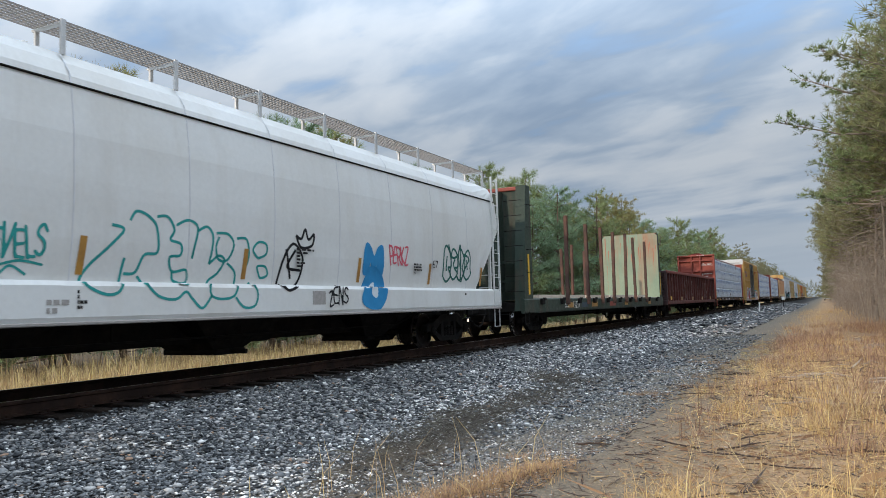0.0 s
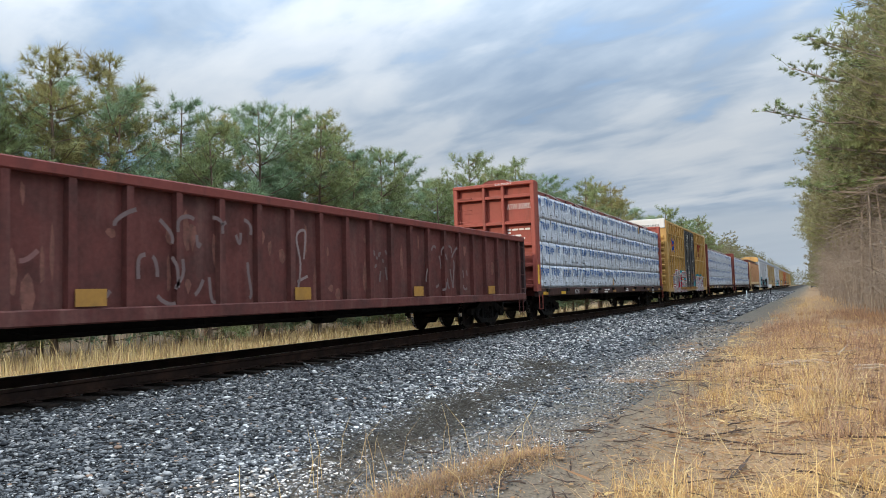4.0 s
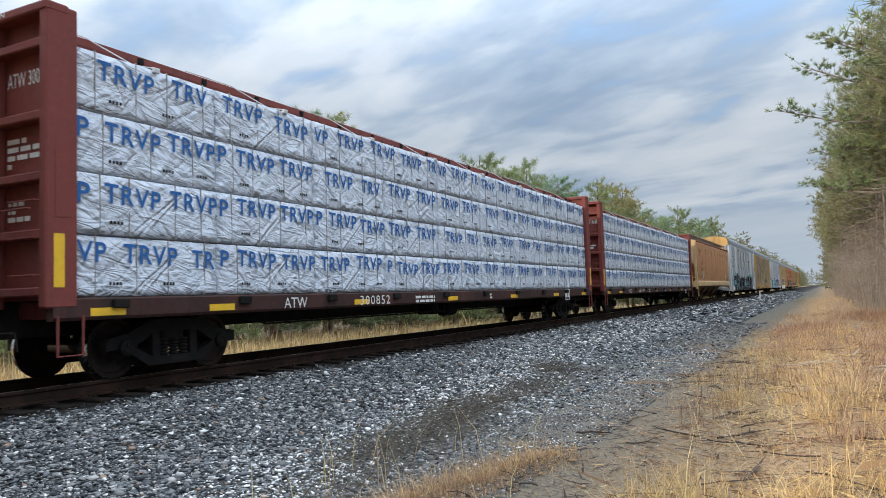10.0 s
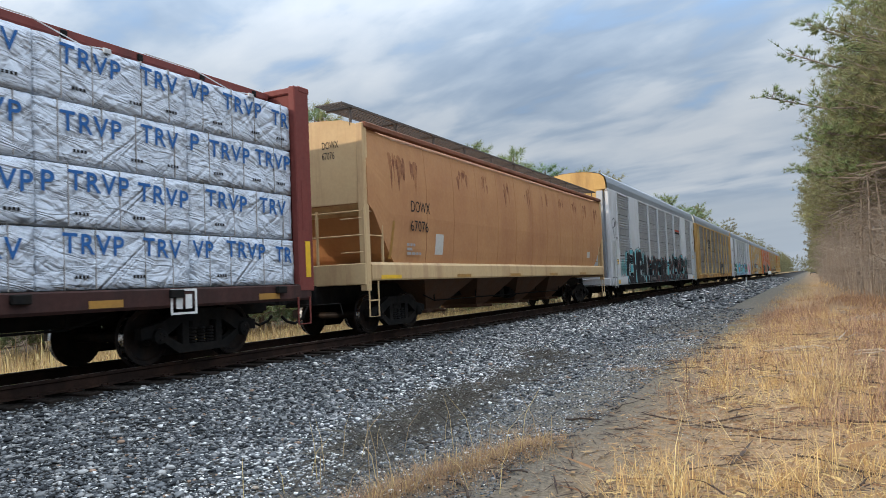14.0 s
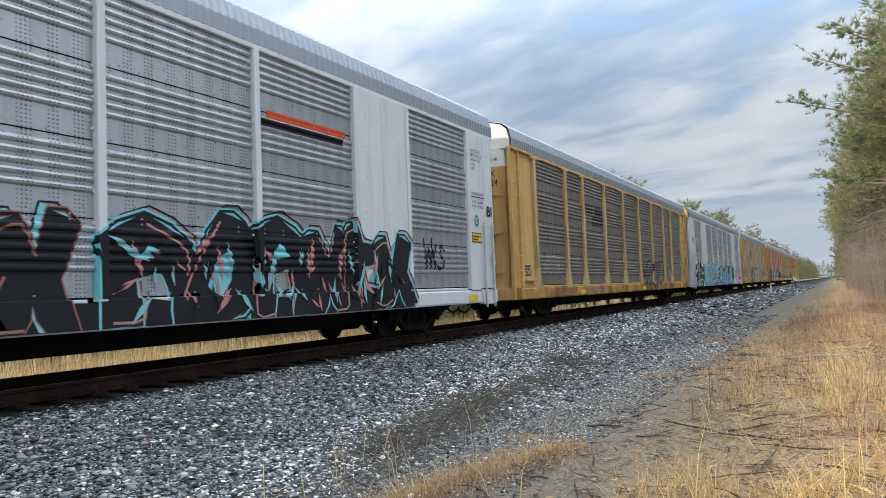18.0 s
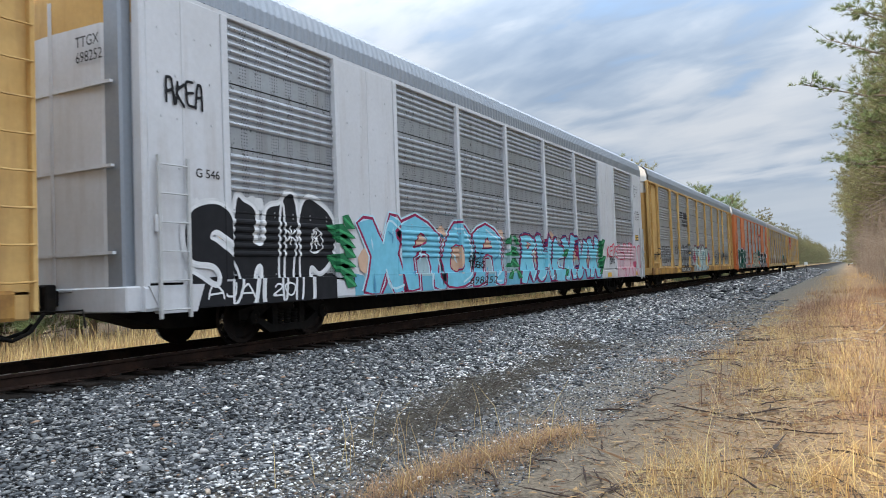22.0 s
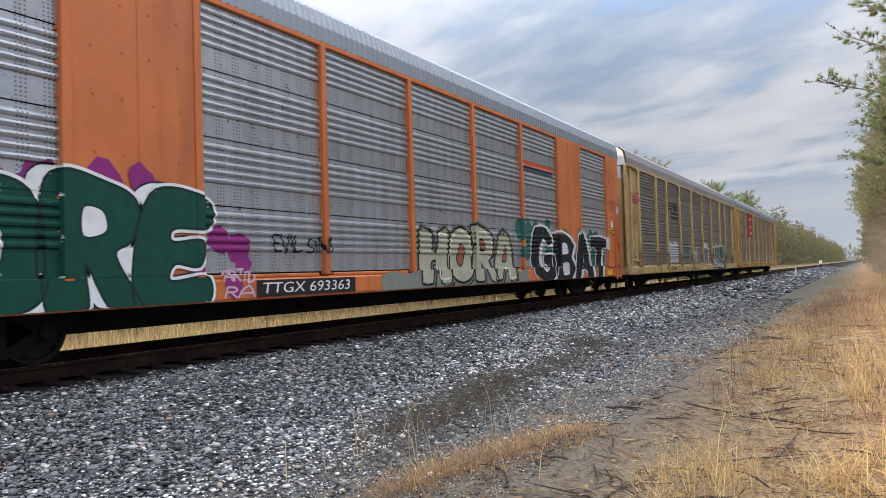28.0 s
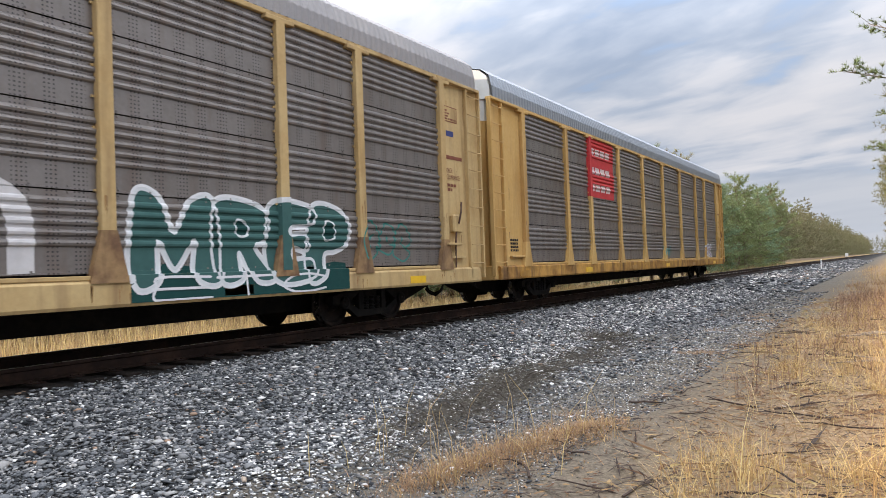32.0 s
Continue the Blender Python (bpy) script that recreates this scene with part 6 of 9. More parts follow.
def wild_lines(y, z, w, h, rnd, pitch):
    """Interlocked letter-like forms that spell nothing."""
    out, n = [], max(1, round(w / (pitch * h)))
    step = w / n
    for k in range(n):
        lean, tall = rnd.uniform(-.2, .2), rnd.uniform(.85, 1.12)
        out.append([])
        for line in rnd.choice(GLYPHS).split("|"):
            pts = [tuple(float(q) for q in p.split(",")) for p in line.split()]
            pts = [(y + (k + .5) * step + ((a - .3) * 1.3 + rnd.uniform(-.06, .06) + lean * (b - .5)) * step, z + h * (b * tall + rnd.uniform(-.04, .04))) for a, b in pts]
            out[-1].append(curve_line(pts))
    return out


def swarm(car, surf, zc, yc, y0, y1, z0, z1, count, size, colours, seed, lift=.012):
    """Small pointed dabs of paint strewn over a piece."""
    rnd = random.Random(seed)
    for rgb in colours:
        vs, fs = [], []
        for k in range(count):
            y, z, a, l = rnd.uniform(y0, y1), rnd.uniform(z0, z1), rnd.choice((1.3, 1.6, 1.9, .6, 2.5)) + rnd.uniform(-.25, .25), size * rnd.uniform(.5, 1.2)
            d, e = (math.cos(a) * l, math.sin(a) * l), (-math.sin(a) * l * .22, math.cos(a) * l * .22)
            n = len(vs)
            vs += [(y - d[0], z - d[1]), (y + e[0] * .8 - d[0] * .3, z + e[1] * .8 - d[1] * .3), (y + e[0], z + e[1]), (y + d[0], z + d[1]), (y - e[0] * .7, z - e[1] * .7)]
            fs.append((n, n + 4, n + 3, n + 2, n + 1))
            lift += .0002
        on_surface("graffiti", vs, fs, spray(rgb), car, surf, yc, zc, lift, "spray-painted graffiti")
        lift += .002


def patch(car, surf, zc, yc, y0, y1, z0, z1, rgb, seed, lift=.003, wave=.1):
    """A rolled-on field of paint with an uneven top edge."""
    n = max(4, int((y1 - y0) / .3))
    top = [z1 + wave * (math.sin(k * 1.7 + seed) + .6 * math.sin(k * .61 + seed * 2)) for k in range(n + 1)]
    vs = [(y0 + (y1 - y0) * k / n, z) for k in range(n + 1) for z in (z0, top[k])]
    on_surface("graffiti", vs, [(2 * k, 2 * k + 2, 2 * k + 3, 2 * k + 1) for k in range(n)], spray(rgb), car, surf, yc, zc, lift, "spray-painted graffiti")


def word_lines(word, y, z, w, h, seed, loose=1.0, gap=.16):
    """The strokes of a word in hand lettering, each letter leaning and swelling in its own way."""
    rnd = random.Random(int(seed * 1000))
    if word.startswith("~"):
        return wild_lines(y, z, w, h, rnd, float(word[1:] or .62))
    rows = word.upper().split("\n")
    rh = h / len(rows)
    out = []          # one list of strokes a letter
    for r, row in enumerate(rows):
        total = sum(STROKES.get(c, STROKES[" "])[0] for c in row) + gap * (len(row) - 1)
        sx, at = w / total, 0.0
        z0 = z + h - (r + 1) * rh
        lh = rh if len(rows) == 1 else rh * .78
        for c in row:
            out.append([])
            cw, lines = STROKES.get(c, STROKES[" "])
            lean, up, tall, fat = rnd.uniform(-.14, .14) * loose, rnd.uniform(-.06, .06) * loose, rnd.uniform(.90, 1.08), rnd.uniform(.95, 1.15)
            for line in filter(None, lines.split("|")):
                pts = [tuple(float(q) for q in p.split(",")) for p in line.split()]
                pts = [((at + cw / 2 + (a - cw / 2) * fat + rnd.uniform(-.035, .035) * loose) * sx + lean * (b - .5) * lh, (b * tall + up + rnd.uniform(-.03, .03) * loose) * lh) for a, b in pts]
                out[-1].append([(y + a, z0 + b) for a, b in curve_line(pts)])
            at += cw + gap
    return out


class Field:
    """Distances to a set of strokes on a fine grid, from which outlines of any width are cut."""

    def __init__(self, lines, reach, cell, seed=0.0, wobble=0.0):
        pts = [p for l in lines for p in l]
        self.cell, self.y0, self.z0 = cell, min(p[0] for p in pts) - reach - cell, min(p[1] for p in pts) - reach - cell
        ny = int((max(p[0] for p in pts) + reach - self.y0) / cell) + 3
        nz = int((max(p[1] for p in pts) + reach - self.z0) / cell) + 3
        Y, Z = np.meshgrid(self.y0 + cell * np.arange(ny), self.z0 + cell * np.arange(nz), indexing="ij")
        self.d = np.full((ny, nz), 9.0)
        pad = reach + 2 * cell
        for l in lines:
            for (ay, az), (by, bz) in zip(l, l[1:]):
                i0, i1 = max(int((min(ay, by) - pad - self.y0) / cell), 0), int((max(ay, by) + pad - self.y0) / cell) + 2
                j0, j1 = max(int((min(az, bz) - pad - self.z0) / cell), 0), int((max(az, bz) + pad - self.z0) / cell) + 2
                y, z, dy, dz = Y[i0:i1, j0:j1], Z[i0:i1, j0:j1], by - ay, bz - az
                t = np.clip(((y - ay) * dy + (z - az) * dz) / max(dy * dy + dz * dz, 1e-9), 0, 1)
                # square-ended, slightly boxy strokes read as a painted letter
                ey, ez = np.abs(y - ay - t * dy), np.abs(z - az - t * dz)
                d = (ey ** 2.6 + ez ** 2.6) ** (1 / 2.6)
                self.d[i0:i1, j0:j1] = np.minimum(self.d[i0:i1, j0:j1], d)
        if wobble:
            self.d = self.d + wobble * (np.sin(Y * 5.1 + seed) * np.cos(Z * 4.3 + seed * 2) + .5 * np.sin(Y * 11.3 + Z * 9.1 + seed * 3))

    def cut(self, r, dy=0.0, dz=0.0):
        """The region nearer than r, as flat polygons."""
        f, c = r - self.d, self.cell
        inside = f > 0
        ny, nz = f.shape
        polys = []
        for j in range(nz - 1):
            z = self.z0 + j * c + dz
            full = inside[:-1, j] & inside[1:, j] & inside[:-1, j + 1] & inside[1:, j + 1]
            some = (inside[:-1, j] | inside[1:, j] | inside[:-1, j + 1] | inside[1:, j + 1]) & ~full
            run_from = None
            for i in np.nonzero(full)[0]:
                if run_from is None:
                    run_from = last = i
                elif i == last + 1:
                    last = i
                else:
                    polys.append([(self.y0 + run_from * c + dy, z), (self.y0 + (last + 1) * c + dy, z), (self.y0 + (last + 1) * c + dy, z + c), (self.y0 + run_from * c + dy, z + c)])
                    run_from = last = i
            if run_from is not None:
                polys.append([(self.y0 + run_from * c + dy, z), (self.y0 + (last + 1) * c + dy, z), (self.y0 + (last + 1) * c + dy, z + c), (self.y0 + run_from * c + dy, z + c)])
            for i in np.nonzero(some)[0]:
                y = self.y0 + i * c + dy
                ring = [(y, z, f[i, j]), (y + c, z, f[i + 1, j]), (y + c, z + c, f[i + 1, j + 1]), (y, z + c, f[i, j + 1])]
                poly = []
                for a, b in zip(ring, ring[1:] + ring[:1]):
                    if a[2] > 0:
                        poly.append(a[:2])
                    if (a[2] > 0) != (b[2] > 0):
                        t = a[2] / (a[2] - b[2])
                        poly.append((a[0] + (b[0] - a[0]) * t, a[1] + (b[1] - a[1]) * t))
                if len(poly) > 2:
                    polys.append(poly)
        return polys


def stroke_layers(car, surf, zc, yc, lines, layers, lift, cell=.03, seed=0.0, wobble=0.0, low=.70):
    """Painted strokes in layers of (half width, colour, shift across, shift up), none below the sill."""
    lines = [[(a, max(b, low + layers[0][0] * .5)) for a, b in l] for l in lines]
    field = Field(lines, max(l[0] for l in layers) + .02, cell, seed, wobble)
    for k, (r, rgb, *d) in enumerate(layers):
        polys = [[(a, max(b, low)) for a, b in q] for q in field.cut(r, *d) if max(p[1] for p in q) > low + .004]
        if not polys:
            continue
        vs = [p for q in polys for p in q]
        fs, n = [], 0
        for q in polys:
            fs.append(tuple(range(n, n + len(q))))
            n += len(q)
        on_surface("graffiti", vs, fs, spray(rgb), car, surf, yc, zc, lift + .0012 * k, "spray-painted graffiti")


def piece(car, surf, zc, yc, word, y, z, w, h, layers, shear=0.0, gap=1.0, lift=.005):
    """Fat hand letters in layers, each thinner than the one under it: (swell, colour, ...)."""
    glyphs = [g for g in word_lines(word, y + .10 * h, z + .12 * h, w - .2 * h, h * .78, y + len(word), gap=.28) if g]
    rings = [(h * (.115 + o), *r) for o, *r in layers]
    if len(rings) > 2:
        stroke_layers(car, surf, zc, yc, [l for g in glyphs for l in g], rings[:1], lift, .045, y, .008)
        rings, lift = rings[1:], lift + .0012
    for k, g in enumerate(glyphs):
        stroke_layers(car, surf, zc, yc, g, rings, lift + k % 3 * .0013 * len(rings), .042, y, .008)


def tag(car, surf, zc, yc, word, y, z, w, h, rgb, shear=.15, gap=.9, lift=.007):
    lines = [l for g in word_lines(word, y, z, w, h, y + z, 1.6, .14) for l in g]
    n = word.count("\n") + 1
    stroke_layers(car, surf, zc, yc, lines, [(min(.032 * h / n + .008, .04), rgb)], lift, .018 if h < .5 else .026, y, 0)


# Fat letters, one high: width, outline, then holes
FAT = {
    "A": (.9, "0,0 .22,.98 .62,1 .9,0 .62,0 .56,.24 .34,.24 .27,0|.38,.42 .46,.74 .53,.42"), "B": (.8, "0,0 0,1 .55,1 .78,.8 .66,.56 .82,.3 .6,0|.28,.62 .28,.82 .48,.8 .5,.64|.28,.2 .28,.42 .5,.4 .52,.22"),
    "C": (.8, ".8,.72 .6,1 .2,.98 0,.65 .02,.25 .25,0 .65,.02 .82,.3 .55,.36 .42,.26 .3,.4 .32,.66 .46,.74 .56,.64"), "E": (.7, "0,0 .02,1 .7,1 .72,.76 .32,.74 .32,.62 .62,.6 .62,.4 .32,.4 .32,.26 .72,.26 .7,0"),
    "G": (.85, ".85,.74 .6,1 .2,.97 0,.62 .03,.22 .28,0 .66,.02 .86,.2 .86,.52 .46,.52 .46,.36 .58,.34 .44,.24 .3,.36 .32,.64 .48,.76 .6,.64"), "H": (.86, "0,0 0,.95 .18,1 .34,.92 .36,.62 .5,.62 .52,.92 .68,1 .86,.93 .86,0 .54,0 .5,.36 .36,.36 .32,0"),
    "I": (.32, "0,0 .02,1 .32,1 .3,0"), "M": (1.05, "0,0 .06,1 .34,1 .52,.6 .72,1 1,1 1.05,0 .76,0 .74,.5 .58,.2 .46,.2 .32,.5 .28,0"), "N": (.85, "0,0 .02,1 .3,1 .55,.5 .55,1 .85,1 .85,0 .56,0 .3,.5 .3,0"),
    "O": (.85, ".42,1 .1,.88 0,.5 .1,.12 .42,0 .75,.12 .85,.5 .75,.88|.42,.72 .32,.6 .3,.4 .42,.28 .54,.4 .54,.6"), "P": (.75, "0,0 .02,1 .5,1 .76,.8 .74,.5 .5,.34 .3,.34 .3,0|.3,.56 .3,.78 .46,.76 .46,.58"),
    "R": (.85, "0,0 .02,1 .52,1 .78,.82 .74,.54 .58,.42 .86,0 .54,0 .32,.36 .3,0|.3,.58 .3,.78 .48,.76 .48,.6"), "S": (.75, ".74,.66 .72,.92 .45,1 .12,.96 -.02,.74 .06,.5 .36,.4 .42,.3 .34,.25 .02,.36 -.02,.06 .3,0 .64,.04 .8,.3 .7,.52 .42,.63 .36,.7 .44,.74"),
    "T": (.8, "0,.72 0,1 .82,1 .8,.72 .56,.72 .54,0 .26,0 .27,.72"), "U": (.8, "0,1 0,.3 .2,0 .6,0 .8,.3 .8,1 .52,1 .5,.34 .4,.26 .3,.34 .3,1"),
    # forms that are no letters
    "1": (1.0, "0,0 .02,.6 -.06,.82 .46,1.04 .98,.8 .96,.5 1.05,.3 1,0 .7,.02 .7,.3 .62,.5 .36,.46 .34,.04|.34,.62 .5,.78 .66,.66"), "2": (.85, "0,.05 .18,.5 0,.92 .3,1 .46,.72 .62,1.06 .9,.96 .72,.5 .88,.02 .56,0 .44,.3 .32,0"),
    "3": (.8, "0,0 .1,.7 0,1 .5,1.02 .86,.8 .6,.62 .82,.3 .62,0 .4,.22 .26,0|.34,.68 .36,.84 .54,.8"), "4": (1.05, "0,.1 .2,.38 .1,.9 .4,1 .52,.6 .7,1.02 1.02,.9 .9,.5 1.08,.1 .8,0 .64,.34 .46,.1 .24,0"),
    "5": (.7, ".02,0 .06,.9 .3,1.04 .4,.84 .72,.8 .7,.58 .38,.54 .42,.3 .76,.26 .7,0"), "6": (.95, "-.05,.2 .1,.62 .42,1 .78,.94 1,.6 .9,.2 .6,0 .2,.02|.32,.34 .36,.6 .56,.66 .64,.4 .5,.24"),
}


def outline_of(text, y, z, sx, sz, lean, soft, rnd, loose):
    pts = [tuple(float(q) for q in p.split(",")) for p in text.split()]
    pts = [(y + (a + rnd.uniform(-loose, loose)) * sx + lean * (b - .5) * sz, z + (b + rnd.uniform(-loose, loose)) * sz) for a, b in pts]
    if soft:
        n = len(pts)
        ring = curve_line(pts[-2:] + pts + pts[:2], 4)
        pts = ring[8:8 + 4 * n]
    return pts


def scrawl(text, y, z, w, h):
    """Hand-drawn lines given in a unit square, scaled to their place."""
    return [[(y + float(p.split(",")[0]) * w, z + float(p.split(",")[1]) * h) for p in line.split()] for line in text.split("|")]


def filled(pts):
    return pts, [tuple(f) for f in tessellate_polygon([[Vector((a, b, 0)) for a, b in pts]])]


def bomb(car, surf, zc, yc, word, y, z, w, h, fill, line, lw=.05, outer=None, ow=.12, block=None, shift=(-.14, .05), hole=None, soft=False, overlap=.06, loose=.03, arch=0.0, rise=0.0, lift=.005, seed=1, shine=None, low=.68):
    """Fat painted letters, each with a block shadow, an outer and an inner outline, its fill, its holes and a line of shine."""
    rnd = random.Random(seed)
    total = sum(FAT[c][0] for c in word) - overlap * (len(word) - 1)
    sx, at = w / total, 0.0
    clip = lambda pts: [(a, max(b, low)) for a, b in pts]

    def lay(shape, rgb, d):
        on_surface("graffiti", clip(shape[0]), shape[1], spray(rgb), car, surf, yc, zc, lift + d, "spray-painted graffiti")

    for k, c in enumerate(word):
        cw, text = FAT[c]
        tall = h * (1 + arch * (1 - abs(2 * (k + .5) / len(word) - 1))) * rnd.uniform(.93, 1.05) * (1 - rise * k / len(word))
        lean, d0 = rnd.uniform(-.12, .12), (k % 2) * .0055
        rings = [outline_of(q, y + at * sx, z, sx, tall, lean, soft, rnd, loose) for q in text.split("|")]
        main = rings[0]
        closed = [main + main[:1]]
        if block:
            moved = [(a + shift[0] * h, b + shift[1] * h) for a, b in main]
            for f in (.5, 1.0):
                lay(filled([(a + shift[0] * h * f, b + shift[1] * h * f) for a, b in main]), block, .0004 * f)
            lay(ribbon([moved + moved[:1]], lw * .7, 2), line, .0010)
        if outer:
            lay(ribbon(closed, ow, 2), outer, .0016)
        lay(filled(main), fill, .0022)
        lay(ribbon(closed, lw, 2), line, .0028)
        for q in rings[1:]:
            lay(filled(q), hole or outer or line, .0034)
            lay(ribbon([q + q[:1]], lw * .7, 2), line, .0040)
        if shine:
            n = len(main)
            for j in range(2):
                i = rnd.randrange(n)
                c0 = (sum(p[0] for p in main) / n, sum(p[1] for p in main) / n)
                seg = [main[(i + m) % n] for m in range(3 if not soft else 7)]
                lay(ribbon([[(a + (c0[0] - a) * .16, b + (c0[1] - b) * .16) for a, b in seg]], lw * .8, 3), shine, .0042)
        at += cw - overlap


def mist(car, surf, zc, yc, y0, y1, z0, z1, rgb, count, seed, size=.3, lift=.003):
    """Sprayed background: overlapping soft-cornered dabs."""
    rnd = random.Random(seed)
    for k in range(count):
        y, z, r = rnd.uniform(y0, y1), rnd.uniform(z0, z1), size * rnd.uniform(.5, 1.2)
        ring = [(y + r * math.cos(a) * rnd.uniform(.75, 1.25), max(z + r * math.sin(a) * rnd.uniform(.7, 1.2), .69)) for a in [6.2832 * j / 11 for j in range(11)]]
        on_surface("graffiti", *filled(ring), spray(rgb), car, surf, yc, zc, lift + .0001 * (k % 9), "spray-painted graffiti")


def bubble_line(y0, y1, z0, z1, humps, seed):
    """A run of swollen letter outlines, one closed loop a hump, with a stroke inside each."""
    rnd = random.Random(seed)
    out = []
    w = (y1 - y0) / humps
    for k in range(humps):
        c, r = y0 + (k + .5) * w, w * .52
        top, bot = z1 - rnd.uniform(0, .15) * (z1 - z0), z0 + rnd.uniform(0, .18) * (z1 - z0)
        mid = (top + bot) / 2
        j = lambda a: rnd.uniform(-a, a) * w
        out.append([(c - r + j(.1), bot + .1), (c - r + j(.15), mid), (c - r * .8 + j(.1), top - .12), (c + j(.1), top), (c + r * .8, top - .15 + j(.1)), (c + r + j(.1), mid + j(.3)),
                    (c + r * .5 + j(.2), mid - .1), (c + r * .9 + j(.1), bot + .15), (c + j(.2), bot), (c - r + j(.1), bot + .1)])
        out.append([(c + j(.2), top - .25), (c - r * .25 + j(.1), mid), (c + j(.15), bot + .25)])
    return out


M["scrape"] = material("scraped_rust", (0.19, 0.085, 0.065), 0.8, grain=0.25, second=(0.10, 0.05, 0.04), second_amount=0.7, second_scale=5.0)
M["primer"] = material("red_primer_paint", (0.40, 0.17, 0.11), 0.7, grain=0.2)


# -- bulkhead flat car --
def bulkhead_flat(s):
    car = thing("bulkhead_flatcar", "empty dark green bulkhead flatcar with rusty stakes", "flatcar", "railway cars")
    L_ = 21.6
    for s_ in (-1, 1):
        g = Geo()
        g.prism([(s_ * 1.42, .72), (s_ * 1.52, .72), (s_ * 1.54, .76), (s_ * 1.54, 1.14), (s_ * 1.50, 1.18), (s_ * 1.42, 1.18)], .1, 21.5)
        part("side_sill", g, M["dark_green"], car, "dark green side sill with faded patches")
    part("center_sill", Geo().box(-.35, .35, .1, 21.5, .5, 1.05, .02), M["steel"], car)
    g = Geo()
    for k in range(14):
        y = .5 + k * 1.58
        g.box(-1.45, 1.45, y - .06, y + .06, .78, 1.08, .01)
    part("cross_bearer", g, M["steel"], car)
    rnd = random.Random(9)
    for k in range(70):
        y = .95 + k * .283
        g = Geo().box(-1.45, 1.45, y, y + .27, 1.12, 1.185 + rnd.uniform(-.006, .006), .008)
        part("deck_plank", g, M["wood"], car)
    for y, d, mat in ((0.85, 1, "dark_green"), (20.75, -1, "pale_green")):
        g = Geo()
        if d > 0:
            g.box(-1.42, 1.42, y + .02, y + .06, 1.15, 4.62)
        else:
            g.prism([(-1.53, 1.19), (1.53, 1.19), (1.53, 4.60), (1.40, 4.73), (-1.40, 4.73), (-1.53, 4.60)], y - .10, y - .065)
        if d < 0:
            for k in range(26):
                x, l, w = rnd.uniform(-1.45, 1.45), rnd.uniform(.25, 1.9), rnd.uniform(.006, .03)
                z = 4.6 - max(0, rnd.gauss(.2, .5))
                run_mark = Geo().add([(x - w, y - .104 - k * .0001, z), (x + w, y - .104 - k * .0001, z), (x + w * .5, y - .104 - k * .0001, z - l * .6), (x, y - .104 - k * .0001, z - l), (x - w * .6, y - .104 - k * .0001, z - l * .5)], [(0, 1, 2, 3, 4)])
                part("primer_run", run_mark, M["primer"], car, "red primer showing through", fix=False)
        part("bulkhead_plate", g, M["pale_green" if d < 0 else "dark_green"], car, "pale green bulkhead plate with red primer runs" if d < 0 else "dark green bulkhead plate")
        for x in (-1.36, 1.36):
            g = Geo().prism([(y + d * .06, 4.72), (y - d * .30, 4.72), (y - d * .70, 1.0), (y - d * .74, .8), (y + d * .06, .8)], x - .16, x + .16, "x")
            part("bulkhead_post", g, M["dark_green"], car, "tapered dark green end post")
        for x in (-.55, .55):
            g = Geo().prism([(y + d * .02, 4.6), (y - d * .3, 4.6), (y - d * .6, 1.1), (y + d * .02, 1.1)], x - .05, x + .05, "x")
            part("bulkhead_brace", g, M["dark_green"], car)
        for z in (1.7, 2.3):
            part("cross_bar", Geo().box(-1.2, 1.2, y - d * .25, y - d * .19, z, z + .07), M["dark_green"], car)
        g = Geo().box(-1.5, 1.5, y - d * .05, y + d * .10 if d > 0 else y - .06, 4.62, 4.74, .02)
        part("bulkhead_cap", g, M["beam_red"], car, "red top beam")
        g = Geo()
        g.box(1.523, 1.532, y - d * .32, y - d * .2, 1.3, 2.55)
        part("reflector", g, M["reflector"], car, "yellow reflector strip")
        g = Geo()
        end_grabs(g, .95, 1.5, 1.4, 4.2, 7, y - d * .72)
        for z in (2.0, 2.7, 3.4, 4.1):
            g.tube([(1.53, y - d * .05, z), (1.60, y - d * .05, z), (1.60, y - d * .42, z - .02), (1.53, y - d * .42, z - .02)], .011, 6)
        sill_step(g, .15 if d > 0 else 21.1, 1.53, .8, .4)
        part("grab_iron", g, M["steel"], car)
    for y, h, tilt, side in ((4.2, 4.1, 1, 1), (6.75, 4.0, -1, 1), (8.8, 4.05, 1.5, 1), (10.65, 4.0, 1, 1), (12.8, 4.1, 2.5, 1), (14.65, 4.05, 0.5, 1), (17.05, 4.0, -1.5, 1),
                             (2.3, 3.9, 1, -1), (4.5, 4.0, 1, -1), (6.9, 3.9, -1, -1), (13.1, 3.6, 1, -1), (14.6, 3.9, 1.5, -1), (16.8, 3.7, 1, -1)):
        g = Geo()
        H = h - 1.0
        g.box(-.055, .055, -.07, -.055, 0, H).box(-.055, .055, .055, .07, 0, H).box(-.01, .01, -.06, .06, 0, H)
        g.box(-.07, .07, -.085, .085, -.05, .22, .01)
        part("stake", g, M["stake"], car, "rusty steel stake", Matrix.Translation((side * 1.58 if side > 0 else -1.5, y, 1.0)) @ pose(0, 0, 0, -tilt, rnd.uniform(-1, 1), 0))
    for k in range(10):
        y = 1.6 + k * 2.0
        g = Geo().box(1.53, 1.63, y - .12, y + .12, .98, 1.17, .015).box(1.6, 1.66, y - .03, y + .16, 1.12, 1.2, .01)
        part("stake_pocket", g, M["steel"], car)
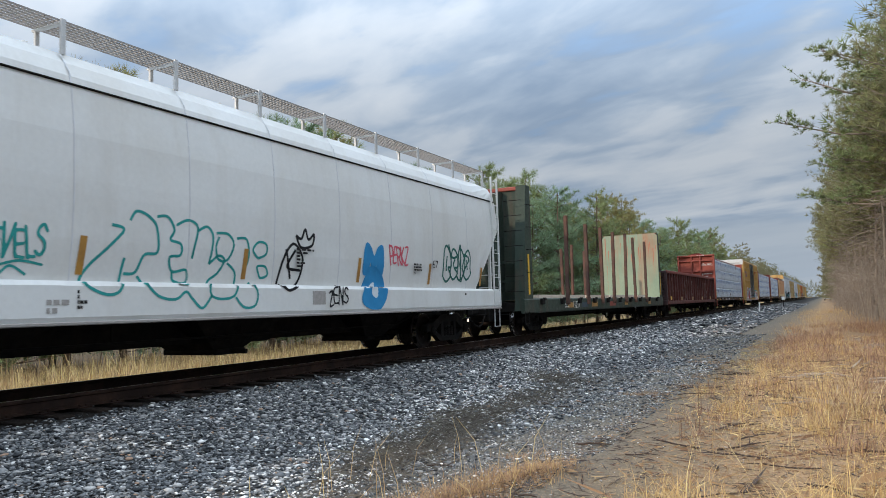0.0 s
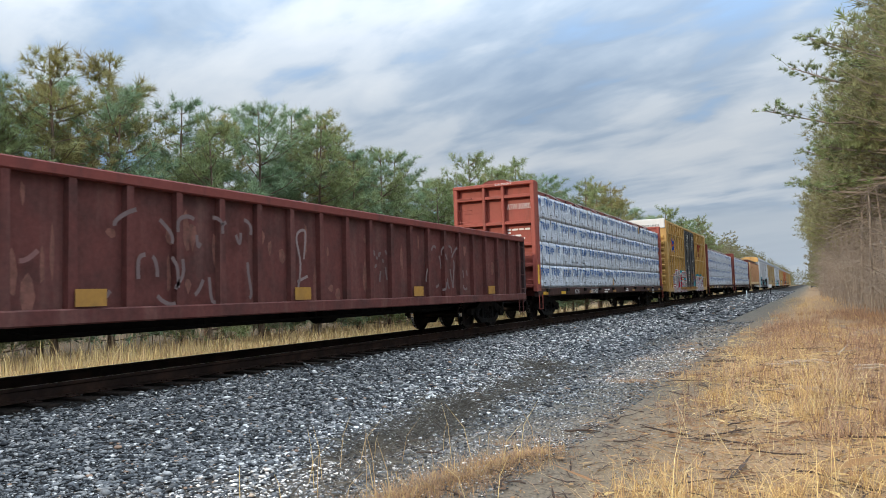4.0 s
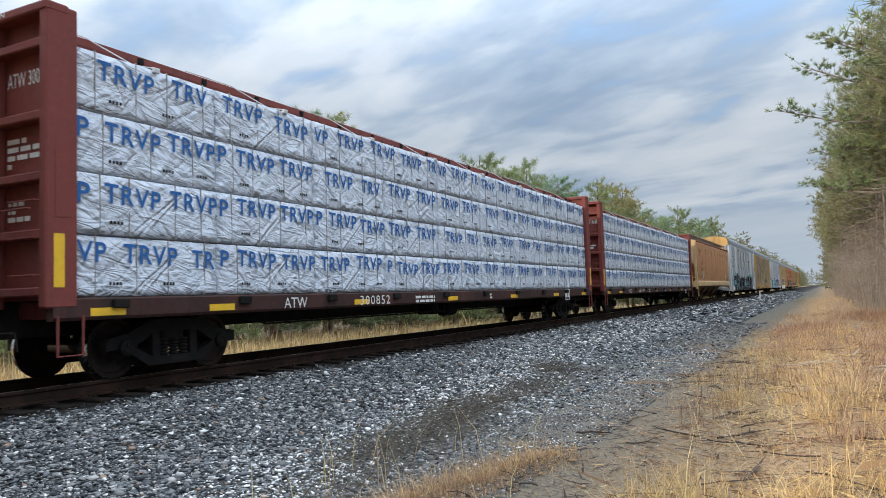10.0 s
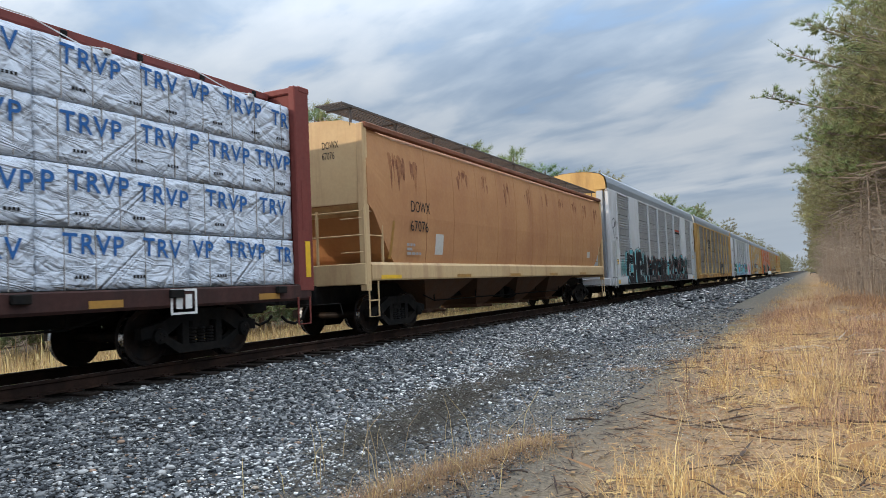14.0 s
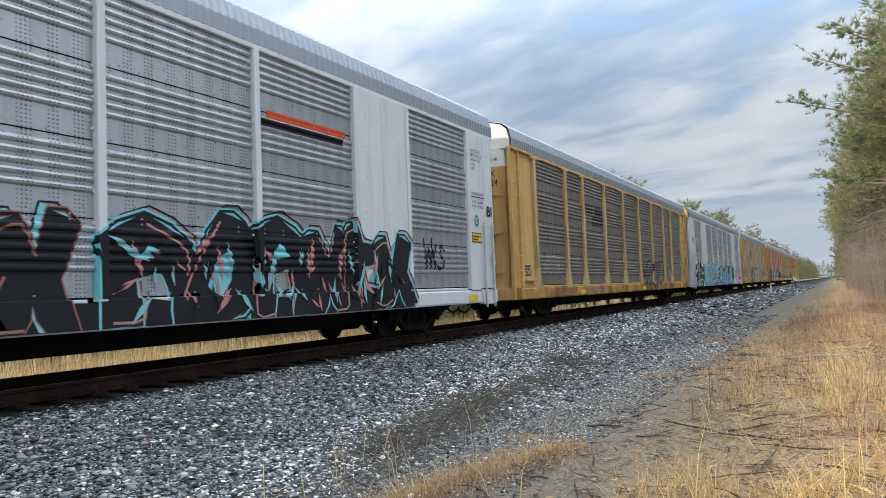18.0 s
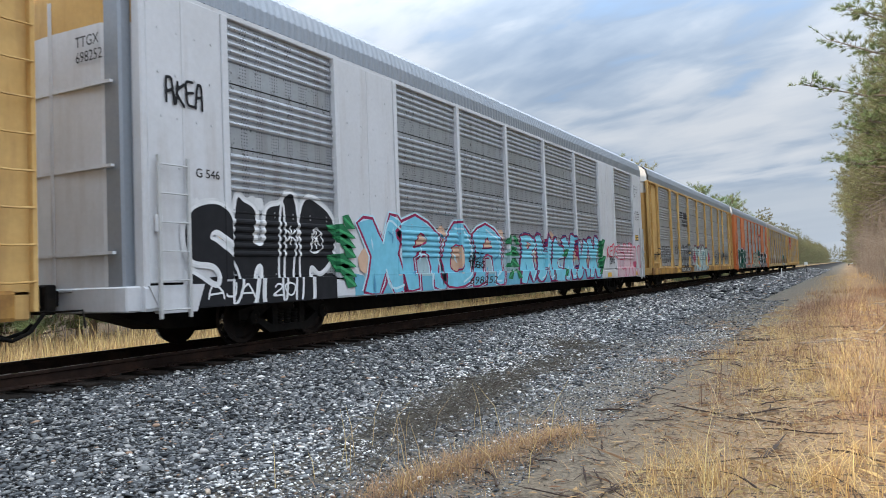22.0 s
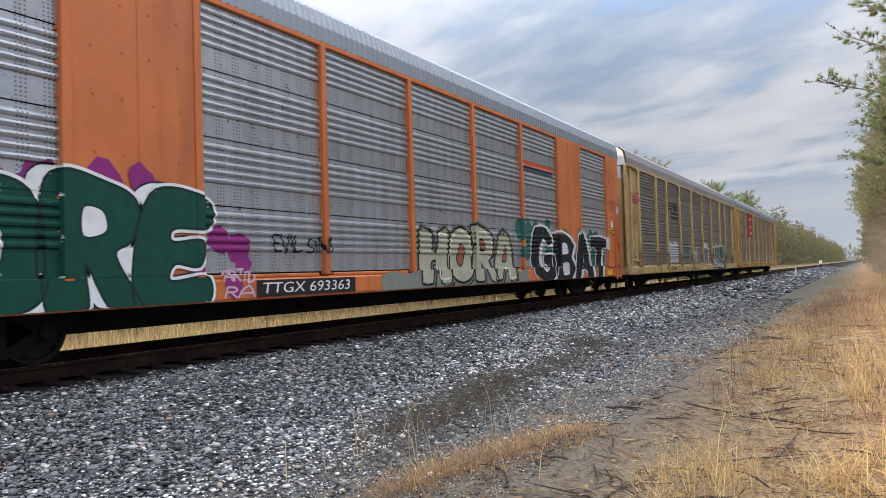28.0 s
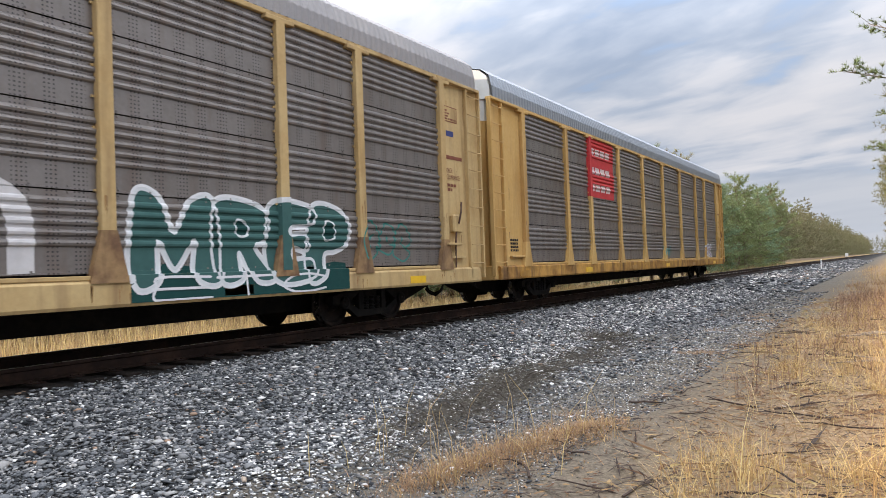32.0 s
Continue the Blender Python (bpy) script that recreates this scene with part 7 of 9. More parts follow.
    for k, (y0, y1) in enumerate(((2.2, 4.9), (5.3, 7.4), (8.2, 11.0), (11.2, 13.9), (14.2, 16.3), (16.6, 18.3))):
        g = Geo().box(.9, 1.25, y0, y1, 1.185, 1.30, .012)
        part("dunnage_beam", g, M["wood"], car, "pale squared timber on the deck")
    for y, w, c in ((4.3, .65, "old_reflector"), (7.3, .8, "old_reflector"), (12.6, .6, "old_reflector"), (10.0, 1.0, "beam_red"), (17.6, .6, "old_reflector"), (6.0, .8, "patch_blue")):
        part("side_patch", Geo().box(1.535, 1.545, y, y + w, .84, 1.02), M[c], car)
    lettering("reporting_mark", "11239", 4.95, .82, .75, .25, M["white_ink"], car, 1.546)
    bars("stencil_data", 4.0, .85, .5, .18, 2, M["white_ink"], car, 1.546, 11)
    rolling_gear(car, L_, 2.2, .1, .1)
    CARS.append((car, s))


M["patch_blue"] = material("dull_blue_paint_patch", (0.055, 0.075, 0.095), 0.6, grain=0.15)


# -- gondola --
M["gondola_end"] = material("blackened_end_paint", (0.045, 0.026, 0.026), 0.6, grain=0.2, second=(0.075, 0.04, 0.038), second_amount=0.7, second_scale=1.6, streak=(0.11, 0.085, 0.08), streak_amount=0.35, streak_scale=2.5)


def gondola(s):
    car = thing("gondola", "dark red-brown gondola car with faded graffiti", "gondola car", "railway cars")
    L_ = 20.3
    for s_ in (-1, 1):
        part("side_wall", Geo().box(s_ * 1.40, s_ * 1.43, .1, 20.2, .85, 2.68), M["gondola"], car, "scraped dark red side sheet")
        part("top_chord", Geo().box(s_ * 1.36, s_ * 1.55, .05, 20.25, 2.58, 2.74, .02), M["freight_red"], car, "red-brown top chord")
        part("side_sill", Geo().box(s_ * 1.38, s_ * 1.56, .05, 20.25, .76, .96, .02), M["gondola"], car)
    for k in range(23):
        y = .85 + k * .862
        for s_ in (-1, 1):
            g = Geo().prism([(y - .07, .9), (y + .07, .9), (y + .055, 2.62), (y - .055, 2.62)], s_ * 1.42, s_ * 1.53, "x")
            part("side_rib", g, M["gondola"], car)
    part("floor", Geo().box(-1.4, 1.4, .1, 20.2, .92, 1.0), M["gondola"], car)
    part("center_sill", Geo().box(-.35, .35, .0, 20.3, .55, .95, .02), M["steel"], car)
    for y, d in ((.06, 1), (20.24, -1)):
        g = Geo()
        g.box(-1.42, 1.42, y, y + d * .04, .9, 2.66)
        for k in range(5):
            z = 1.15 + k * .33
            part("end_rib", Geo().prism([(y, z - .12), (y - d * .10, z - .07), (y - d * .10, z + .07), (y, z + .12)], -1.32, 1.32, "x"), M["gondola_end"], car)
        g.box(-1.52, 1.52, y - d * .12, y + d * .06, 2.56, 2.72, .02)
        g.box(-1.5, 1.5, y - d * .1, y + d * .1, .7, 1.0, .02)
        for x in (-1.45, 1.45):
            g.box(x - .08, x + .08, y - d * .08, y + d * .06, .8, 2.6, .01)
        part("end_wall", g, M["gondola_end"], car, "corrugated nearly black end wall")
        g = Geo()
        end_grabs(g, .75, 1.3, 1.05, 2.4, 4, y - d * .17)
        yy = (y + .08, y + .62) if d > 0 else (y - .62, y - .08)
        grabs(g, yy[0], yy[1], 1.1, 2.4, 4, 1.60)
        sill_step(g, yy[0], 1.55, .8, .4)
        part("grab_iron", g, M["gondola"], car)
    for y in (.92, 4.3, 8.6, 12.9, 17.2):
        part("reflector", Geo().box(1.565, 1.572, y, y + .45, .98, 1.2) if y > 1 else Geo().box(1.54, 1.548, y, y + .42, 1.02, 1.22), M["old_reflector"] if y > 1 else M["reflector"], car)

    def surf(y, z):
        return 1.535

    grey, dull, black = (.22, .165, .155), (.17, .12, .11), (.02, .018, .018)
    for word, y, z, w, h, c, sd in (("1326", 1.35, 1.55, 2.6, .75, (.20, .10, .09), 3), ("6142", 4.1, 1.05, 3.3, 1.2, (.15, .105, .10), 4), ("52", 11.2, 1.3, 1.4, .6, (.14, .10, .095), 6), ("621", 13.6, 1.15, 2.9, 1.0, (.16, .115, .11), 7)):
        rnd = random.Random(sd)
        at = y
        for ch in word:
            cw = FAT[ch][0] * w / 3.6
            ring = outline_of(FAT[ch][1].split("|")[0], at, z, cw, h, 0, True, rnd, .05)
            # worn letters: only stretches of the outline are left
            n = len(ring)
            for j in range(0, n - 5, 7):
                if rnd.random() < .75:
                    paint(car, surf, (), (), ribbon([ring[j:j + rnd.choice((4, 5, 6))]], .06, 2), c)
            at += cw
    paint(car, surf, (), (), ribbon([[(8.7, 1.1), (8.8, 1.6), (8.7, 2.1), (8.95, 2.2), (8.9, 1.7)], [(8.7, 1.3), (9.0, 1.4)]], .05), grey)
    rnd = random.Random(44)
    for k in range(46):
        y, z, w, h = rnd.uniform(.8, 19.5), rnd.uniform(1.05, 2.35), rnd.uniform(.03, .12), rnd.uniform(.08, .4)
        ring = [(y + w * math.cos(q) * rnd.uniform(.6, 1.2), z + h * math.sin(q) * rnd.uniform(.6, 1.2)) for q in [.785 * j for j in range(8)]]
        on_surface("worn_spot", *filled(ring), M["scrape"], car, lambda y_, z_: 1.431, (), (), .001 + k * .00002, "scraped bare rust")
    lettering("reporting_mark", "337253", .25, 2.30, .62, .13, M["grey_ink"], car, .07, end=True)
    rolling_gear(car, L_, 2.0, .1, .1)
    CARS.append((car, s))


# -- centre-beam flat cars with lumber --
def pack_mesh(seed, w, l, h):
    """One wrapped lumber pack: a soft-edged box, its face creased and a little slack."""
    rnd = random.Random(seed)
    ny, nz = 20, 8
    g = Geo()

    def sag(u, v):
        e = min(u, 1 - u, v * .6 + .02, (1 - v) * .6 + .02)
        r = -.014 * math.exp(-e * 60)
        return r + .016 * noise.noise((u * 6 + seed, v * 3, seed)) + .012 * noise.noise((u * 3 + v * 9, u * 14 - v * 4, seed + 3))

    front = []
    for i in range(ny + 1):
        for j in range(nz + 1):
            u, v = i / ny, j / nz
            front.append((w + sag(u, v), u * l, v * h))
    fs = []
    for i in range(ny):
        for j in range(nz):
            a = i * (nz + 1) + j
            fs.append((a, a + nz + 1, a + nz + 2, a + 1))
    g.add(front, fs)
    n0 = len(g.v)
    # the other five sides hang on the rim of the face
    rim = [i * (nz + 1) for i in range(ny + 1)] + [ny * (nz + 1) + j for j in range(1, nz + 1)] + [i * (nz + 1) + nz for i in range(ny - 1, -1, -1)] + [j for j in range(nz - 1, 0, -1)]
    back = [(0.0, front[k][1], front[k][2]) for k in rim]
    g.v += back
    m = len(rim)
    for k in range(m):
        g.f.append((rim[k], n0 + k, n0 + (k + 1) % m, rim[(k + 1) % m]))
        g.m.append(0)
    g.f.append(tuple(range(n0, n0 + m))[::-1])
    g.m.append(0)
    return g.mesh("lumber_pack", M["wrap"], smooth=True)


BW, BL, BH = 1.30, 2.47, .795
BUNDLES = [pack_mesh(k, BW, BL - .02, BH - .024) for k in range(6)]


WORDS = {}


def word_mesh(word):
    """One stencilled word of the wrap, or the small mark as four plain bars."""
    if word not in WORDS:
        g = Geo()
        if word == "small":
            for k in range(4):
                g.add([(0, k * .055, 0), (0, k * .055 + .038, 0), (0, k * .055 + .038, .042), (0, k * .055, .042)], [(0, 1, 2, 3)])
        else:
            w = {"TRVP": .92, "VP": .42, "TR": .44, "TRV": .68, "P": .17}[word]
            vs, fs = fitted(word, w, .25, offset=.014, gap=1.15)
            g.add([(0, a, b - .02 * a) for a, b in vs], fs)
        WORDS[word] = g.mesh("stencil", M["black_ink" if word == "small" else "ink"])
    return WORDS[word]


LAYOUTS = (((.14, "TRVP"), (1.36, "TRVP")), ((.02, "VP"), (.74, "TRVP"), (1.94, "TR")), ((.32, "TRVP"), (1.58, "TRV")), ((.03, "P"), (.42, "TRVP"), (1.50, "TRVP")))
STRAP_ROWS = ((.36, .82, 1.62, 2.12), (.42, 1.2, 1.98), (.3, .95, 1.5, 2.2))
STRAP = Geo().box(BW - .02, BW + .009, -.006, .006, 0, BH - .012).box(.02, BW + .006, -.006, .006, BH - .016, BH - .006).mesh("strap", M["grey_ink"])


def centerbeam(s, length, mark, number, seed, chord="freight_red", bulk="freight_red", torn=()):
    car = thing("centerbeam_flatcar", "red-brown centerbeam flatcar stacked with white-wrapped lumber", "flatcar", "railway cars")
    rnd = random.Random(seed)
    for s_ in (-1, 1):
        g = Geo().prism([(s_ * 1.36, .84), (s_ * 1.46, .84), (s_ * 1.49, .88), (s_ * 1.49, 1.10), (s_ * 1.45, 1.13), (s_ * 1.36, 1.13)], .1, length - .1)
        part("side_sill", g, M["sill_dark"], car, "dark red-brown side sill")
    part("center_sill", Geo().box(-.3, .3, 0, length, .62, 1.1, .02), M["steel"], car)
    for k in range(18):
        y = .5 + k * (length - 1) / 17
        part("cross_bearer", Geo().box(-1.42, 1.42, y - .06, y + .06, .86, 1.09, .01), M["freight_red"], car)
    for s_ in (-1, 1):
        part("deck", Geo().box(s_ * .12, s_ * 1.46, .3, length - .3, 1.09, 1.13), M["steel"], car)
    # the beam down the middle
    part("center_beam", Geo().box(-.07, .07, .3, length - .3, 1.1, 4.5), M[chord], car, "red-brown centre beam")
    g = Geo()
    g.prism([(-.78, 4.54), (.78, 4.54), (.80, 4.58), (.80, 4.68), (.28, 4.90), (-.28, 4.90), (-.80, 4.68), (-.80, 4.58)], .3, length - .3)
    part("top_chord", g, M[chord], car, "red-brown top chord")
    n = int(length / 1.22)
    for k in range(n):
        y = .7 + k * (length - 1.4) / (n - 1)
        g = Geo().box(.79, .83, y - .05, y + .05, 4.56, 4.66, .012)
        part("winch_hook", g, M["steel"], car)
    for y, d in ((0.0, 1), (length, -1)):
        part("bulkhead_plate", Geo().box(-1.46, 1.46, y + d * .20, y + d * .25, 1.1, 4.66), M[bulk], car, "red bulkhead plate")
        for z in (1.2, 1.9, 2.6, 3.35, 4.25):
            g = Geo().box(-1.42, 1.42, y + d * .02, y + d * .21, z - .05, z + .06, .015)
            part("bulkhead_rib", g, M[bulk], car)
        for x in (-1.42, -.35, .35, 1.42):
            wx = .075 if abs(x) > 1 else .05
            g = Geo().box(x - wx, x + wx, y - d * .0, y + d * .42 if abs(x) > 1 else y + d * .2, 1.0, 4.72, .02)
            part("bulkhead_post", g, M[bulk], car, "red bulkhead post")
        g = Geo().box(-1.5, 1.5, y - d * .02, y + d * .30, 4.62, 4.74, .02)
        part("bulkhead_cap", g, M[bulk], car)
        g = Geo()
        end_grabs(g, -1.3, -.8, 1.4, 4.3, 8, y - d * .06)
        end_grabs(g, .85, 1.35, 1.4, 2.3, 3, y - d * .06)
        sill_step(g, .15 if d > 0 else length - .5, 1.5, .9, .42)
        g.tube([(-.5, y - d * .08, 2.2), (1.3, y - d * .08, 2.2)], .014, 6)
        g.box(1.485, 1.5, y + d * .12, y + d * .3, 2.1, 3.0)
        part("grab_iron", g, M[bulk], car)
        g = Geo().box(1.49, 1.50, y + d * .1, y + d * .24, 1.25, 1.9)
        part("reflector", g, M["reflector"], car, "yellow reflector strip")
    lettering("reporting_mark", mark + " " + number, .44, 3.82, .88, .19, M["white_ink"], car, -.19, end=True)
    bars("stencil_data", .44, 2.78, .85, .42, 4, M["white_ink"], car, -.19, seed, end=True)
    bars("stencil_data", .46, 2.1, .5, .3, 3, M["white_ink"], car, -.19, seed + 1, end=True)
    lettering("warning", "CAUTION", .1, 4.66, .6, .06, M["white_ink"], car, .024, end=True)
    cols = 9
    y0 = (length - cols * BL) / 2 + .06
    if y0 < .44:
        y0 = .44
    pitch = (length - .44 - y0) / cols
    for k in range(cols):
        for r in range(4):
            for s_ in (1, -1):
                me = BUNDLES[rnd.randrange(6)]
                z = 1.135 + r * .80
                m = pose(.10 if s_ > 0 else -.10, y0 + k * pitch if s_ > 0 else y0 + k * pitch + BL - .02, z, 0, 0, 0 if s_ > 0 else 180)
                m = m @ Matrix.Diagonal((1 + rnd.uniform(-.006, .012), (pitch - .012) / (BL - .0), 1, 1))
                b = part("lumber_pack", me, None, car, "white-wrapped lumber pack with blue stencilled letters", m)
                if s_ > 0:
                    for y, word in LAYOUTS[rnd.choice((0, 0, 1, 2, 3))]:
                        part("stencil", word_mesh(word), None, b, "", pose(BW + .018, y + rnd.uniform(-.02, .02), .43 + rnd.uniform(-.04, .04), rnd.uniform(-2, 1)))
                    for y in (.5, 1.4, 2.05)[:rnd.randrange(1, 4)]:
                        part("stencil", word_mesh("small"), None, b, "", pose(BW + .018, y, .14))
                    for y in STRAP_ROWS[rnd.randrange(3)]:
                        part("strap", STRAP, None, b, "", pose(0, y, 0))
    for y, z, w, h in torn:
        g = Geo().add([(1.435, y, z), (1.435, y + w * .35, z + h), (1.425, y + w, z + h * .15), (1.43, y + w * .6, z - h * .05)], [(0, 3, 2, 1)])
        part("torn_wrap", g, M["lumber"], car, "torn wrap showing brown lumber")
        g = Geo().add([(1.445, y + w * .3, z + h), (1.50, y + w * .75, z + h * .45), (1.46, y + w * 1.05, z + h * .1), (1.44, y + w * .55, z + h * .8)], [(0, 1, 2, 3)])
        part("loose_flap", g, M["black_ink"], car)
    # tie-down cables over the load
    for k in range(8):
        g = Geo()
        y = 1.6 + k * (length - 3.2) / 7
        g.tube([(.3, y - 1.1, 4.91), (.80, y - .55, 4.70), (1.2, y - .1, 4.37), (1.425, y + .12, 4.335)], .010, 5)
        g.box(1.395, 1.43, y + .05, y + .17, 4.27, 4.345, .01)
        part("tie_down_cable", g, M["bar"], car)
    for k in range(10):
        y = 1.0 + k * (length - 2) / 9
        g = Geo().box(1.485, 1.56, y - .10, y + .14, .98, 1.10, .012)
        part("tie_down_winch", g, M["steel"], car)
    for y in (.6, 2.6, 6.4, 10.4, 14.4, 18.2, 21.4):
        part("reflector", Geo().box(1.49, 1.496, y, y + .52, .89, .99), M["reflector" if y < 3 or seed == 2 else "old_reflector"], car)
    lettering("reporting_mark", mark, 4.3, .88, .62, .18, M["white_ink"], car, 1.497)
    lettering("reporting_mark", number, 6.6, .88, 1.1, .18, M["white_ink"], car, 1.497, gap=1.2)
    bars("stencil_data", 8.8, .88, .9, .18, 2, M["white_ink"], car, 1.497, seed + 4)
    bars("stencil_data", 12.9, .9, .6, .16, 2, M["white_ink"], car, 1.497, seed + 5)
    g = Geo()
    for a, b, c, d in ((0, .5, 0, .04), (0, .5, .42, .46), (0, .04, 0, .46), (.46, .5, 0, .46), (.1, .22, .1, .36), (.28, .4, .1, .36)):
        g.box(1.495, 1.503, length - 3.4 + a, length - 3.4 + b, .74 + c * .8, .74 + d * .8)
    part("data_plate", g, M["white_ink"], car, "white-framed data stencil")
    rolling_gear(car, length, 2.35, .05, .05)
    CARS.append((car, s))


# -- boxcar --
def boxcar(s):
    car = thing("boxcar", "yellow boxcar with black double doors and grey graffiti", "boxcar", "railway cars")
    L_ = 18.92
    x0 = 1.46
    bays = ((.18, 7.12), (12.02, 18.74))
    for s_ in (-1, 1):
        for a, b in bays:
            part("side_sheet", Geo().box(s_ * (x0 - .03), s_ * x0, a, b, .98, 5.22), M["boxcar"], car, "yellow side sheet")
        part("side_sill", Geo().prism([(s_ * 1.40, .86), (s_ * 1.50, .74), (s_ * 1.52, .76), (s_ * 1.52, 1.0), (s_ * 1.40, 1.0)], .2, 18.72), M["boxcar"], car)
        part("top_rail", Geo().box(s_ * 1.36, s_ * 1.53, .05, 18.87, 5.17, 5.31, .02), M["boxcar"], car, "yellow roof rail")
        g = Geo().box(s_ * 1.44, s_ * 1.58, 4.6, 12.6, .86, .98, .01).box(s_ * 1.50, s_ * 1.60, 4.6, 12.6, .98, 1.03)
        part("door_track", g, M["sill_yellow"], car)
    for y in (.80, 1.58, 2.48, 3.45, 4.36, 5.31, 6.18, 7.0, 12.15, 12.82, 13.68, 14.57, 15.41, 16.27, 17.18, 18.12):
        for s_ in (-1, 1):
            part("side_post", Geo().prism([(y - .065, 1.0), (y + .065, 1.0), (y + .065, 5.18), (y - .065, 5.18)], s_ * x0, s_ * (x0 + .085), "x"), M["boxcar"], car)
    for a, b in ((.80, 7.06), (12.1, 18.2)):
        for z in (1.78, 3.10, 4.50):
            for s_ in (-1, 1):
                part("side_rail", Geo().box(s_ * x0, s_ * (x0 + .066), a, b, z - .04, z + .04, .012), M["boxcar"], car)
    for y in (.05, 18.87):
        for s_ in (-1, 1):
            g = Geo().box(s_ * 1.36, s_ * 1.53, y - .62 if y > 1 else y, y if y > 1 else y + .62, .74, 5.22, .03)
            part("corner_panel", g, M["boxcar"], car, "yellow corner panel")
    part("far_liner", Geo().box(-1.38, 1.38, .2, 18.72, 1.0, 5.1), M["steel"], car)
    # double plug doors
    for k, (a, b) in enumerate(((7.16, 9.56), (9.62, 12.0))):
        d = part("plug_door", Geo().box(x0 - .02, x0 + .05, a, b, 1.04, 5.14, .012), M["door_black"], car, "black plug door")
        rib = Geo()
        for z in (1.08, 2.05, 3.05, 4.05, 5.08):
            rib.box(x0 + .045, x0 + .085, a + .04, b - .04, z - .045, z + .045, .012)
        for y in (a + .07, (a + b) / 2, b - .07):
            rib.box(x0 + .045, x0 + .08, y - .05, y + .05, 1.06, 5.0, .012)
        part("door_rib", rib, M["door_black"], d)
        g = Geo()
        for y in (a + .62, b - .45):
            g.tube([(x0 + .11, y, .98), (x0 + .11, y, 5.02)], .022, 8)
            for z in (1.3, 2.2, 3.2, 4.2, 4.9):
                g.box(x0 + .06, x0 + .14, y - .04, y + .04, z - .03, z + .03, .008)
        part("lock_bar", g, M["door_black"], d, "vertical lock bar")
        part("door_handle", Geo().tube([(x0 + .13, a + .62, 2.4), (x0 + .16, a + 1.0, 2.3), (x0 + .16, a + 1.25, 2.3)], .018, 6), M["bar"], d)
        xx = x0 + .088
        txt = ("CLOSE THIS DOOR\nBEFORE CLOSING\nMAIN DOOR", "CIERRE ESTA PUERTA\nANTES DE CERRAR\nLA PUERTA PRINCIPAL") if k == 0 else ("CLOSE AND LOCK\nBOTH DOORS BEFORE\nMOVING CAR", "CIERRE Y PONGA\nEL SEGURO EN AMBAS\nPUERTAS ANTES DE\nMOVER EL CARRO")
        lettering("door_notice", txt[0], a + .72, 4.42, 1.25, .42, M["white_ink"], d, xx, line=1.1)
        lettering("door_notice", txt[1], a + .72, 3.75, 1.3, .50 if k == 0 else .56, M["white_ink"], d, xx, line=1.1)
        bars("stencil_data", a + 1.3, 1.45, .45, .5, 4, M["white_ink"], d, xx, 30 + k)
        bars("stencil_data", a + .7, 2.75, .5, .25, 3, M["white_ink"], d, xx, 33 + k)
        part("placard", Geo().box(xx, xx + .006, a + 1.45, a + 1.75, 1.95, 2.2), M["white_ink"], d)
        part("placard", Geo().box(xx, xx + .006, a + 1.0, a + 1.18, 1.85, 2.0), M["orange"], d, "orange placard")
        vs, fs = ribbon([[(a + 1.35 + .22 * math.cos(t), 2.32 + .2 * math.sin(t)) for t in np.linspace(.5, 2.6, 5)]], .05)
        g = Geo().add([(xx, p, q) for p, q in vs], fs)
        part("stencil_arc", g, M["white_ink"], d, fix=False)
    part("reflector", Geo().box(x0 + .09, x0 + .096, 9.95, 10.1, 1.35, 2.05), M["old_reflector"], car)
    # roof and ends
    g = Geo()
    n = 19
    for k in range(n):
        y = .1 + 18.72 * k / n
        g.prism([(-1.48, 5.27), (1.48, 5.27), (1.44, 5.33), (0, 5.46), (-1.44, 5.33)], y, y + .95)
        g.prism([(-1.48, 5.30), (1.48, 5.30), (1.44, 5.345), (0, 5.49), (-1.44, 5.345)], y + .93, y + 1.02)
    part("roof", g, M["roof"], car, "pale ribbed steel roof")
    for y, d in ((0.0, 1), (18.92, -1)):
        part("end_wall", Geo().box(-1.42, 1.42, y + d * .06, y + d * .1, .9, 5.3), M["boxcar"], car, "yellow ribbed end wall")
        for k in range(9):
            z = 1.35 + k * .36
            g = Geo().prism([(y + d * .07, z - .15), (y - d * .05, z - .10), (y - d * .07, z + .02), (y + d * .07, z + .13)], -1.34, 1.34, "x")
            part("end_corrugation", g, M["boxcar"], car)
        part("end_cap", Geo().box(-1.45, 1.45, y - d * .02, y + d * .08, 4.82, 5.42, .02), M["white"], car, "white excess-height panel")
        part("end_sill", Geo().box(-1.48, 1.48, y - d * .12, y + d * .1, .78, 1.12, .02), M["boxcar"], car)
        g = Geo()
        end_grabs(g, .75, 1.42, 1.3, 2.6, 3, y - d * .14)
        g.box(-.9, .4, y - d * .34, y - d * .1, 1.14, 1.19).box(.55, 1.0, y - d * .2, y - d * .12, 1.4, 1.9)
        yy = (y + .04, y + .66) if d > 0 else (y - .66, y - .04)
        grabs(g, yy[0], yy[1], 1.05, 2.75, 6, 1.60)
        sill_step(g, yy[0] + .05, 1.52, .78, .42, .42)
        part("grab_iron", g, M["boxcar"], car)
    part("center_sill", Geo().box(-.35, .35, 0, 18.92, .58, .98, .02), M["steel"], car)
    lettering("reporting_mark", "TBOX 639228", .0, 4.93, 1.1, .13, M["black_ink"], car, .03, end=True)
    x = x0 + .006
    lettering("slogan", "next\nload", .93, 3.74, .50, .42, M["black_ink"], car, x, offset=.02)
    lettering("slogan", "any\nroad", 3.6, 3.68, .55, .42, M["black_ink"], car, x, offset=.02)
